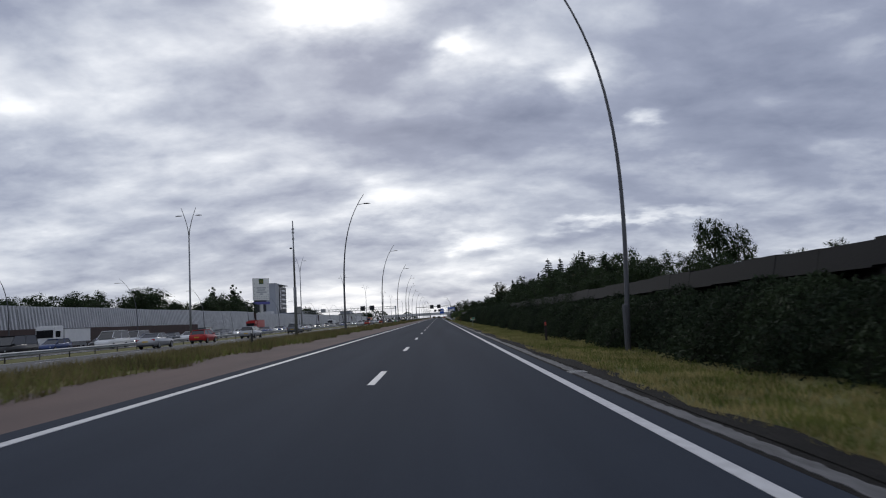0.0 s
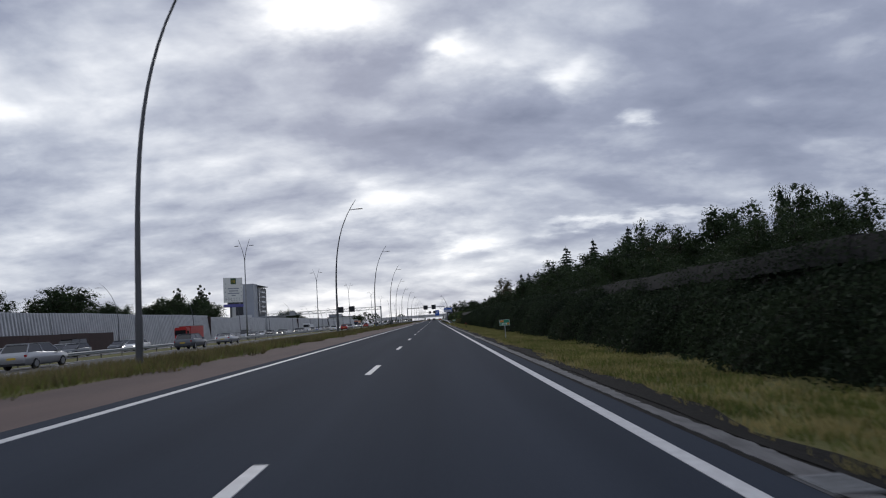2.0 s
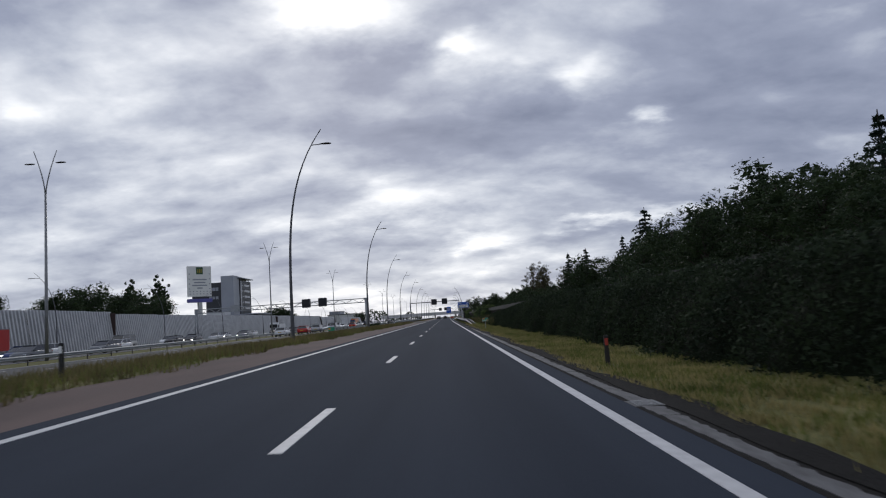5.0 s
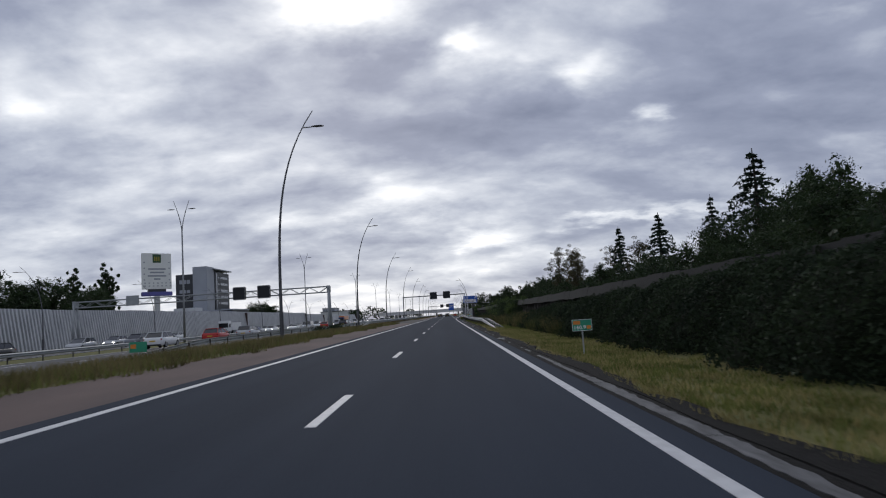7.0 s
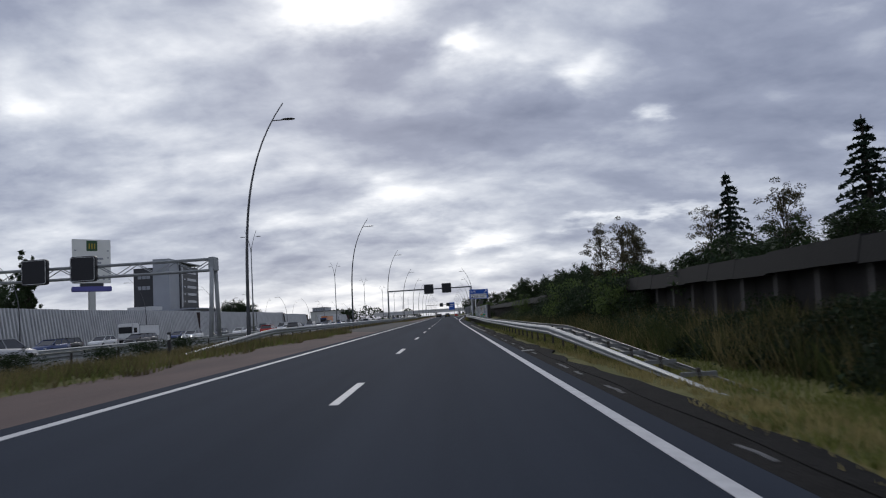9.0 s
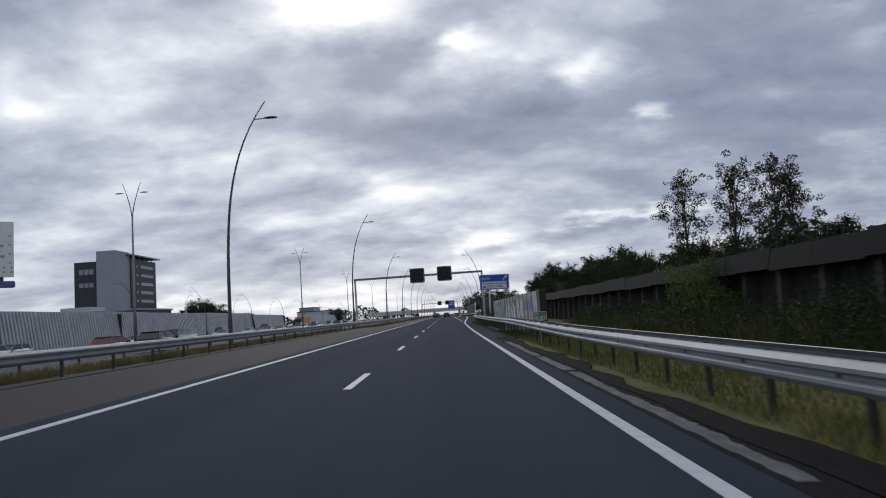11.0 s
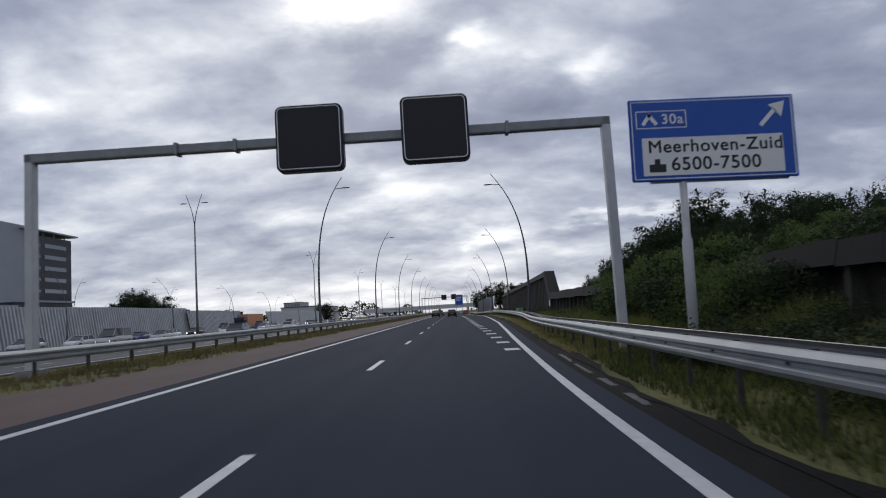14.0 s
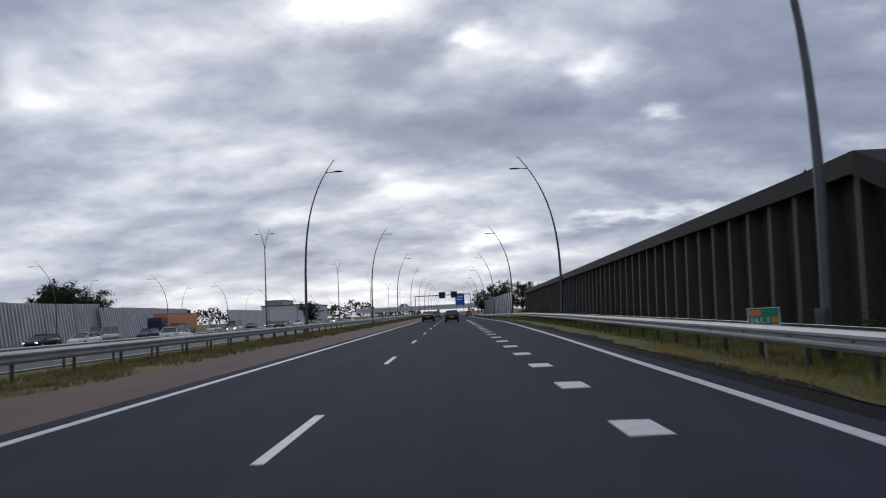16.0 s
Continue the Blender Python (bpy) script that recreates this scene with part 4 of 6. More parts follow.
def spray_line(points, wide, ink, shade=None):
    """A sprayed stroke of even width."""
    global layer
    layer += 1
    x, fine = 6.4062 - 0.00022 * layer, smooth_line(points, False)
    bm, rows = bmesh.new(), []
    for k, p in enumerate(fine):
        t_ = (fine[min(k + 1, len(fine) - 1)] - fine[max(k - 1, 0)]).normalized()
        w = wide * 0.5 * (0.5 if k in (0, len(fine) - 1) else 1.0)
        rows.append([bm.verts.new((x, p.x - s * w * t_.y, held(p.y + s * w * t_.x))) for s in (-1, 1)])
    for a, b in zip(rows, rows[1:]):
        bm.faces.new((a[0], a[1], b[1], b[0]))
    part("spray_line", bm, ink, screen, shade or "dark sprayed line")


def spray_patch(points, ink, shade):
    """A sprayed patch of colour with a rounded outline."""
    global layer
    layer += 1
    x = 6.4062 - 0.00022 * layer
    bm = bmesh.new()
    bm.faces.new([bm.verts.new((x, p.x, held(p.y))) for p in smooth_line(points, True)])
    bmesh.ops.triangulate(bm, faces=bm.faces[:])
    part("spray_patch", bm, ink, screen, shade)


def letter(y, wide, low, high, ink, rim, seed):
    """One bubble letter: a fat wobbly body, notched above and below, with a thin dark rim."""
    r = random.Random(seed)
    j = lambda: r.uniform(-0.05, 0.05)
    h = high - low
    outline = [(0.04 + j(), 0.02), (0.30, 0.0), (0.42 + j(), 0.22 + j()), (0.56 + j(), 0.02), (0.93 + j(), 0.0), (0.99 + j(), 0.4), (0.92 + j(), 0.72), (0.97 + j(), 0.96), (0.66 + j(), 1.0 + j()),
               (0.52 + j(), 0.76 + j()), (0.36 + j(), 0.98), (0.10 + j(), 0.95 + j()), (0.03 + j(), 0.6), (0.09 + j(), 0.3)]
    pts = [(y + wide * u, low + h * v) for u, v in outline]
    spray_patch(pts, ink, "sprayed bubble letter shape")
    spray_line(pts + pts[:1], rim, PAINT_DARK)
    spray_line([(y + wide * 0.3, low + h * 0.45), (y + wide * 0.5, low + h * (0.36 + j())), (y + wide * 0.66, low + h * 0.5)], rim * 1.3, PAINT_DARK)


# misty first panels: blue haze and a black zigzag
spray_patch([(286.9, 0.7), (288.3, 0.62), (288.5, 1.1), (287.6, 1.25), (286.8, 1.05)], INKS["pale_blue"], "pale blue sprayed haze")
spray_line([(287.95, 0.6), (288.1, 0.95), (288.02, 1.2), (288.14, 1.75)], 0.035, PAINT_DARK)
# blue block letters with yellow edges
for y, high in ((288.75, 1.62), (289.55, 1.5), (290.9, 1.68), (291.7, 1.5)):
    spray_patch([(y - 0.06, 0.66), (y + 0.66, 0.66), (y + 0.68, high + 0.05), (y - 0.08, high + 0.07)], INKS["yellow"], "yellow sprayed halo")
    spray_patch([(y, 0.7), (y + 0.6, 0.7), (y + 0.6, high), (y, high)], INKS["dim_grey"], "grey sprayed block")
    spray_patch([(y + 0.07, 1.08), (y + 0.52, 1.08), (y + 0.52, high - 0.1), (y + 0.07, high - 0.1)], INKS["blue"], "blue sprayed block face")
    spray_patch([(y + 0.1, 0.74), (y + 0.5, 0.74), (y + 0.48, 1.02), (y + 0.12, 1.02)], INKS["pale_blue"], "pale block foot")
# cream bubble letters
for k, y in enumerate((292.65, 293.6, 294.6, 295.6)):
    letter(y, 0.98, 0.56, 1.76 + 0.06 * (k % 2), INKS["cream"], 0.028, 40 + k)
spray_line([(292.6, 1.75), (293.2, 1.9), (294.1, 1.78), (295.2, 1.9), (296.3, 1.72)], 0.05, INKS["dim_grey"], "grey sprayed shade")
# tan cloud and the white letters that run over three panels
spray_patch([(296.75, 0.6), (297.6, 0.55), (298.4, 0.6), (298.65, 1.2), (298.6, 1.95), (298.0, 1.9), (297.4, 1.68), (297.0, 1.72), (297.15, 1.1)], INKS["tan"], "tan sprayed cloud")
spray_patch([(297.45, 0.53), (298.7, 0.53), (298.7, 1.5), (298.3, 1.52), (298.1, 1.32), (297.75, 1.28), (297.85, 1.08)], INKS["white"], "white sprayed blob")
for pts, ink in (([(298.75, 1.98), (298.95, 1.98), (298.85, 1.5)], "tan"), ([(299.0, 1.25), (299.3, 0.98), (299.5, 1.2), (299.42, 1.5), (299.25, 1.1)], "slate"),
                 ([(299.6, 1.98), (300.2, 1.98), (300.05, 1.6), (300.1, 1.3), (299.85, 1.22), (299.7, 1.55)], "tan"), ([(300.35, 1.5), (300.5, 1.85), (300.62, 1.5), (300.45, 1.25)], "slate"),
                 ([(299.9, 0.54), (300.35, 0.54), (300.2, 0.95)], "slate"), ([(301.1, 1.98), (301.55, 1.98), (301.45, 1.5), (301.2, 1.5)], "slate"), ([(301.7, 1.05), (302.1, 1.2), (302.15, 1.0), (301.85, 0.9)], "slate"),
                 ([(302.5, 1.98), (302.75, 1.98), (302.7, 1.3)], "slate"), ([(302.95, 0.54), (303.15, 0.54), (303.06, 0.95)], "slate"), ([(303.2, 1.98), (303.6, 1.98), (303.5, 1.4), (303.35, 1.3)], "slate"),
                 ([(303.7, 0.54), (303.95, 0.54), (303.8, 1.0)], "slate"), ([(304.15, 1.98), (304.5, 1.98), (304.4, 1.45)], "slate"), ([(304.55, 1.2), (304.9, 1.9), (305.1, 1.0), (304.9, 0.75)], "slate")):
    spray_patch(pts, INKS[ink], "dark gap between sprayed letters")
for pts in ([(298.9, 1.95), (299.1, 1.5), (299.55, 1.2), (299.6, 1.6)], [(300.75, 0.55), (300.6, 1.2), (300.72, 1.9)], [(301.0, 1.95), (301.2, 1.4), (301.6, 1.45), (301.6, 1.95)], [(302.3, 0.55), (302.45, 1.1), (302.25, 1.5), (302.5, 1.95)],
            [(302.9, 0.56), (303.05, 1.15), (302.85, 1.95)], [(303.3, 0.55), (303.55, 1.3), (303.25, 1.9)], [(304.0, 0.55), (304.1, 1.3), (303.8, 1.95)], [(304.6, 0.6), (304.7, 1.1), (304.4, 1.6), (304.62, 1.95)]):
    spray_line(pts, 0.035, PAINT_DARK)
# teal band, then thin outlined letters on grey
spray_patch([(305.05, 0.54), (306.2, 0.54), (305.9, 1.2), (305.35, 1.98), (304.95, 1.98), (305.0, 1.2)], INKS["teal"], "teal sprayed band")
spray_patch([(304.9, 0.53), (305.35, 0.53), (305.2, 0.8), (305.05, 1.2), (304.9, 1.1)], INKS["white"], "white sprayed blob")
for k, y in enumerate((306.5, 307.3, 308.2, 309.1, 310.0)):
    r = random.Random(60 + k)
    spray_line([(y, 0.62), (y + 0.1, 1.1), (y - 0.05, 1.5), (y + 0.3, 1.75), (y + 0.55, 1.4), (y + 0.32, 1.1), (y + 0.75, 0.95), (y + 0.6, 0.6), (y + 0.1, 0.58)], 0.045, INKS["charcoal"])
    spray_line([(y + 0.2, 1.6 + r.uniform(-0.1, 0.1)), (y + 0.34, 1.9), (y + 0.5, 1.62), (y + 0.75, 1.86)], 0.04, INKS["charcoal"])
# pale panels with a pink bar, faint loops and a yellow corner
spray_patch([(311.2, 1.5), (312.3, 1.56), (312.2, 1.85), (311.3, 1.8)], INKS["rose"], "faded pink sprayed block")
spray_line([(311.1, 1.42), (312.0, 1.45), (313.4, 1.6), (314.7, 1.72)], 0.06, INKS["charcoal"])
spray_patch([(311.6, 0.75), (312.6, 0.72), (312.5, 0.95), (311.8, 1.0)], INKS["pale_blue"], "pale blue sprayed haze")
spray_patch([(313.3, 0.6), (314.7, 0.58), (314.5, 1.05), (313.5, 1.1)], INKS["mint"], "faint green sprayed haze")
spray_patch([(315.3, 1.74), (316.8, 1.7), (316.9, 1.97), (315.4, 1.97)], INKS["yellow"], "yellow sprayed corner")
for pts in ([(313.4, 0.7), (313.8, 1.2), (313.5, 1.6), (314.1, 1.85), (314.5, 1.4), (314.2, 0.9)], [(314.6, 0.65), (314.9, 1.3), (314.7, 1.7)]):
    spray_line(pts, 0.05, INKS["dim_grey"], "faint grey sprayed loop")
for pts in ([(315.5, 1.75), (315.9, 1.9), (316.2, 1.72), (316.5, 1.9), (316.75, 1.7)], [(316.9, 1.35), (316.85, 1.75), (316.6, 1.8), (316.3, 1.5), (316.1, 1.1), (316.3, 0.8), (316.75, 0.85), (316.9, 0.65)], [(315.3, 1.6), (315.6, 1.72), (315.9, 1.45), (315.6, 1.15), (315.3, 1.3)]):
    spray_line(pts, 0.055, INKS["dim_grey"], "grey sprayed loop")
spray_line([(316.55, 1.3), (316.42, 1.45), (316.3, 1.25), (316.45, 1.05), (316.6, 1.15), (316.5, 1.3)], 0.04, INKS["charcoal"])
spray_patch([(315.4, 0.54), (316.5, 0.54), (316.2, 0.72), (315.9, 0.66)], INKS["leaf_green"], "dark green sprayed foot")
spray_line([(315.5, 0.95), (316.0, 0.86), (316.7, 0.9)], 0.07, INKS["leaf_green"], "dark green sprayed line")
part("lower_rail", box(6.36, 6.54, Y0, Y1, 0.36, 0.52), TIMBER, screen, "dark lower rail")
part("end_plate", box(6.5, 6.85, Y0 - 0.02, Y0 + 0.1, -0.4, 1.98), TIMBER, screen, "dark end panel")

# low dark timber wall with an overhanging boarded cap, and the tall fin wall that grows out of it
WALL_X = 10.3
low_wall = structure(thing("timber_wall", "", ""), "dark weathered timber noise wall with an overhanging boarded cap", "noise wall")
STEP = 1.9
n_low = int((374.6 + 40) / STEP)
unit_back = mesh_from("board", *[([(0, 0, -0.8), (0, STEP, -0.8), (0, STEP, 1.75), (0, 0, 1.75), (0.06, 0, -0.8), (0.06, STEP, -0.8), (0.06, STEP, 1.75), (0.06, 0, 1.75)],
                                 [(0, 1, 2, 3), (7, 6, 5, 4), (3, 2, 6, 7), (0, 3, 7, 4), (1, 5, 6, 2)])][0], TIMBER)
unit_cap = mesh_from("cap_board", *[([(-0.55, 0, 1.66), (-0.55, STEP - 0.012, 1.66), (-0.42, STEP - 0.012, 2.2), (-0.42, 0, 2.2), (0.12, 0, 1.66), (0.12, STEP - 0.012, 1.66), (0.12, STEP - 0.012, 2.2), (0.12, 0, 2.2)],
                                    [(0, 3, 2, 1), (7, 4, 5, 6), (3, 7, 6, 2), (0, 4, 7, 3), (1, 2, 6, 5), (0, 1, 5, 4)])][0], TIMBER_CAP)
unit_post = mesh_from("fin", *[([(-0.42, -0.11, -0.8), (0, -0.11, -0.8), (0, 0.11, -0.8), (-0.42, 0.11, -0.8), (-0.30, -0.11, 1.68), (0, -0.11, 1.68), (0, 0.11, 1.68), (-0.30, 0.11, 1.68)],
                               [(0, 1, 5, 4), (1, 2, 6, 5), (2, 3, 7, 6), (3, 0, 4, 7), (4, 5, 6, 7)])][0], TIMBER_PALE)
CLOSE = 40  # closer fins along the last stretch
for k in range(n_low - 14):
    near = k < CLOSE
    y = 374.6 - (1.45 * (k + 1) if near else 1.45 * CLOSE + STEP * (k - CLOSE + 1))
    m = Matrix.LocRotScale((WALL_X, y, lerp(y, [(340, 0), (356, -0.02), (374, 0.02)]) + 0.03 * math.sin(k * 1.7)), None, (1, 1.45 / STEP if near else 1, 1))
    put("board", unit_back, low_wall, "", m)
    put("cap_board", unit_cap, low_wall, "", m)
    put("fin", unit_post, low_wall, "", Matrix.Translation((WALL_X, y, 0)))


def tall_x(y):
    return lerp(y, [(374.6, 10.3), (381, 10.75), (470, 13.6)])


def tall_top(y):
    return lerp(y, [(374.6, 2.1), (379.0, 4.15), (470, 3.95)])


tall = structure(thing("fin_wall", "", ""), "tall black timber noise wall with sloping fins and a boarded cap", "noise wall")
ys = [374.6, 375.7, 376.8, 377.9, 379.0] + [380.4 + 1.4 * k for k in range(64)]
for ya, yb in zip(ys, ys[1:]):
    panel_box((tall_x(ya), ya), (tall_x(yb), yb), -0.8, tall_top(ya), -0.8, tall_top(yb), 0.08, TIMBER, "board", tall)
    capx = 0.36
    a0, a1, b0, b1 = tall_top(ya) - 0.42, tall_top(ya) + 0.06, tall_top(yb) - 0.42, tall_top(yb) + 0.06
    xa, xb = tall_x(ya), tall_x(yb)
    v = [(xa - capx - 0.1, ya, a0), (xb - capx - 0.1, yb, b0), (xb - capx, yb, b1), (xa - capx, ya, a1), (xa + 0.5, ya, a0), (xb + 0.5, yb, b0), (xb + 0.5, yb, b1), (xa + 0.5, ya, a1)]
    put("cap_board", mesh_from("cap_board", v, [(0, 1, 2, 3), (7, 6, 5, 4), (3, 2, 6, 7), (0, 4, 5, 1), (0, 3, 7, 4), (1, 5, 6, 2)], TIMBER_CAP), tall)
for y in ys:
    x, h = tall_x(y), tall_top(y) - 0.4
    v = [(x - 0.55, y - 0.1, -0.8), (x, y - 0.1, -0.8), (x, y + 0.1, -0.8), (x - 0.55, y + 0.1, -0.8), (x - 0.34, y - 0.1, h), (x, y - 0.1, h), (x, y + 0.1, h), (x - 0.34, y + 0.1, h)]
    put("fin", mesh_from("fin", v, [(0, 1, 5, 4), (1, 2, 6, 5), (2, 3, 7, 6), (3, 0, 4, 7), (4, 5, 6, 7)], TIMBER_PALE), tall)
notice = thing("notice_plate", "small white plate fixed to the timber wall", "sign", "", Matrix.Translation((9.7, 373.4, 1.38)))
part("plate", box(-0.01, 0.01, -0.22, 0.22, -0.25, 0.25, 0.005), SIGN_WHITE, notice)

# glass screen beyond the fin wall
screen2 = thing("glass_screen", "pale milky glass noise screen beyond the timber wall", "noise screen")
MILK = material("milky_glass", (0.60, 0.63, 0.65), 0.35, other=(0.48, 0.51, 0.54), scale=0.5, fine=6, bump=0.03)
for k in range(22):
    ya, yb = 473 + 4.0 * k, 473 + 4.0 * (k + 1) - 0.1
    panel_box((11.2 + 0.01 * k, ya), (11.2 + 0.01 * k, yb), 0.0, 4.1, 0.0, 4.1, 0.05, MILK, "panel", screen2, 0.5)
    part("post", box(11.1, 11.3, ya - 0.12, ya, -0.6, 4.0), GALV_DARK, screen2)

# leaning silver corrugated wall along the far side of the motorway
PITCH = 0.95


def corrugated(length, z0, z1, lean):
    """One leaning corrugated sheet of the given length along y, with folded ribs."""
    prof = []
    y = 0.0
    while y < length - 0.01:
        for dy, dx_ in ((0.0, 0.0), (0.40, 0.0), (0.52, -0.34), (0.83, -0.34)):
            if y + dy <= length:
                prof.append((y + dy, dx_))
        y += PITCH
    prof.append((length, 0.0))
    v, f = [], []
    for yy, xx in prof:
        v += [(xx, yy, z0), (xx - lean, yy, z1), (xx - lean - 0.03, yy, z1), (xx - 0.03, yy, z0)]
    for k in range(len(prof) - 1):
        o = 4 * k
        for i in range(4):
            f.append((o + i, o + (i + 1) % 4, o + 4 + (i + 1) % 4, o + 4 + i))
    return v, f


def metal_wall(x, y0, y1, z0, z1, lean, label):
    w = structure(thing("metal_wall", "", ""), label, "noise wall")
    n = max(1, round((y1 - y0) / 9.5))
    size = (y1 - y0) / n
    sheet = mesh_from("sheet", *corrugated(size, z0, z1, lean), SHEET_METAL)
    for k in range(n):
        put("sheet", sheet, w, "", Matrix.Translation((x + 0.05 * math.sin(k * 2.1), y0 + size * k, 0.06 * math.sin(k * 1.3))) @ Matrix.Rotation(radians(0.35 * math.sin(k * 3.1)), 4, "Z"))
    part("end_return", box(x - 5.5, x - 0.2, y1 - 0.2, y1, z0, z1 - 0.4), MAROON, w, "dark end panel")
    return w


LABEL_METAL = "leaning silver corrugated metal noise wall"
metal_wall(-68, -60, 255, -0.6, 7.1, 1.2, LABEL_METAL)
metal_wall(-70, 253, 400, -0.6, 6.7, 1.2, LABEL_METAL)
metal_wall(-70, 398, 502, -0.6, 6.6, 1.2, LABEL_METAL)
metal_wall(-69, 500, 545, -0.6, 5.9, 1.2, LABEL_METAL)
metal_wall(-70, 582, 692, -0.6, 5.7, 2.0, "pale leaning noise wall beyond the gap")
# maroon boarded base in front of the first stretch
low_boards = structure(thing("boarded_base", "", ""), "dark maroon boarded wall base below the metal sheets", "wall")
for k in range(25):
    part("board", box(-66.6, -66.3, -60 + 9.9 * k, -50.15 + 9.9 * k, -0.6, 3.0 + 0.05 * (k % 2)), MAROON, low_boards)


# ---- buildings and billboard beyond the wall ----
FACADE_DARK = material("dark_anthracite_cladding", (0.030, 0.033, 0.042), 0.5, other=(0.022, 0.024, 0.031), scale=0.3, fine=3, bump=0.05)
FACADE_GREY = material("light_grey_cladding", (0.30, 0.32, 0.36), 0.5, other=(0.25, 0.27, 0.31), scale=0.2, fine=4, bump=0.05)
WINDOW_PALE = material("window_reflecting_sky", (0.20, 0.22, 0.25), 0.12, other=(0.16, 0.18, 0.21), bump=0, gloss=0.9)
PALE_RENDER = material("pale_render", (0.50, 0.51, 0.52), 0.8, other=(0.42, 0.43, 0.44), scale=0.2, fine=5, bump=0.1)
WHITE_PRINT = material("white_printed_sheet", (0.74, 0.75, 0.74), 0.6, other=(0.66, 0.67, 0.66), scale=0.4, fine=4, bump=0)
PURPLE = material("purple_blue_fascia", (0.10, 0.10, 0.34), 0.5, other=(0.08, 0.08, 0.29), bump=0)

office = thing("office_tower", "dark office tower with a light grey stair core", "building")
part("wing", box(-136.5, -126.6, 500, 527, 0, 30.0), FACADE_DARK, office, "dark left wing")
part("core", box(-126.6, -119.4, 497, 508, 0, 33.4), FACADE_GREY, office, "light grey stair core")
part("wing", box(-126.4, -119.0, 508, 530, 0, 31.2), FACADE_DARK, office, "dark right wing")
part("roof", box(-127.0, -117.8, 505, 532, 32.3, 32.75), FACADE_GREY, office, "thin overhanging roof slab")
for k in range(4):
    part("roof_post", box(-119.5, -119.2, 510 + 5.6 * k, 510.3 + 5.6 * k, 31.2, 32.3), FACADE_GREY, office)
part("glass_strip", box(-119.0, -118.9, 509.4, 511, 3, 30.5), WINDOW_PALE, office, "tall narrow glass strip")
for k in range(8):
    z = 4.0 + 3.4 * k
    part("window", box(-118.98, -118.86, 516, 527, z, z + 1.2), WINDOW_PALE, office, "long window band reflecting the sky")
    part("window", box(-118.98, -118.86, 512.2, 514, z + 0.2, z + 0.9), WINDOW_PALE, office)
for k in range(3):
    part("emblem", box(-134.6 + 1.9 * k, -133.0 + 1.9 * k, 499.85, 500, 25.2, 27.2), FACADE_GREY, office, "pale square emblem")
    part("emblem", box(-134.6 + 1.9 * k, -133.1 + 1.9 * k, 499.85, 500, 20.4, 22.0), FACADE_GREY, office)

hall = thing("low_hall", "low grey hall building in front of the tower", "building")
part("wall", box(-150, -98, 470, 494, -0.3, 9.6), FACADE_DARK, hall)
part("roof", box(-150.5, -97.5, 469.5, 494.5, 9.6, 10.1), FACADE_GREY, hall)
part("roof_unit", box(-128, -118, 476, 486, 10.1, 12.0), PALE_RENDER, hall)
part("wall", box(-118, -96, 440, 468, -0.3, 8.2), PALE_RENDER, hall)
part("roof", box(-118.5, -95.5, 439.5, 468.5, 8.2, 8.7), FACADE_GREY, hall)

board = thing("billboard", "tall white advertising billboard on a purple-capped pole", "billboard", "", Matrix.Translation((-107.3, 410.5, 0)) @ Matrix.Rotation(radians(43), 4, "Z"))
part("panel", box(-5.4, 5.4, -0.5, 0.5, 17.6, 31.2, 0.1), WHITE_PRINT, board, "white printed panel")
part("emblem", box(-1.55, 1.55, -0.56, -0.5, 27.6, 30.8), material("deep_green", (0.03, 0.09, 0.04), 0.6, bump=0), board, "dark green square emblem")
for x in (-0.75, 0.0, 0.75):
    part("emblem_bar", box(x - 0.16, x + 0.16, -0.6, -0.56, 28.2, 29.9), material("mustard", (0.45, 0.33, 0.03), 0.6, bump=0), board)
for z, a in ((25.2, 3.2), (23.9, 2.6), (22.6, 3.4), (21.4, 1.2)):
    part("text_bar", box(-a, a, -0.55, -0.5, z - 0.3, z + 0.3), FACADE_GREY, board)
for k in range(14):
    part("confetti", box(-4.7 + (k % 7) * 1.55, -4.2 + (k % 7) * 1.55, -0.55, -0.5, 18.6 + (k // 7) * 1.1, 19.0 + (k // 7) * 1.1), FACADE_GREY, board)
for k in range(8):
    part("confetti", box(-4.9 + (k % 2) * 9.2, -4.4 + (k % 2) * 9.2, -0.55, -0.5, 20.9 + (k // 2) * 2.2, 21.3 + (k // 2) * 2.2), FACADE_GREY, board)
part("fascia", box(-5.6, 5.6, -0.8, 0.8, 15.0, 16.6, 0.2), PURPLE, board, "purple-blue fascia")
part("fascia", box(-3.2, 3.2, -0.6, 0.6, 16.6, 17.6), FACADE_DARK, board)
part("pole", box(-0.9, 0.9, -0.7, 0.7, -0.2, 15.0, 0.1), PALE_RENDER, board, "pale square pole")

shed = thing("warehouse", "long pale warehouse with a dark upper block", "building")
part("wall", box(-112, -86, 760, 830, -0.3, 10.0), PALE_RENDER, shed)
part("roof", box(-112.4, -85.6, 759.6, 830.4, 10.0, 10.5), FACADE_DARK, shed)
part("upper_block", box(-111, -100, 764, 790, 10.5, 13.2), FACADE_GREY, shed)
part("upper_roof", box(-111.3, -99.7, 763.7, 790.3, 13.2, 13.6), FACADE_DARK, shed)
for k in range(5):
    part("window", box(-110.4 + 2.1 * k, -109.0 + 2.1 * k, 763.86, 764, 11.2, 12.6), WINDOW_PALE, shed)
viaduct = structure(thing("viaduct", "", ""), "pale concrete viaduct crossing far ahead", "bridge")
part("deck", box(-70, 160, 860, 872, 3.4, 5.6), WHITE_CONCRETE, viaduct)
part("parapet", box(-70, 160, 859.6, 859.9, 5.6, 6.8), WHITE_CONCRETE, viaduct)
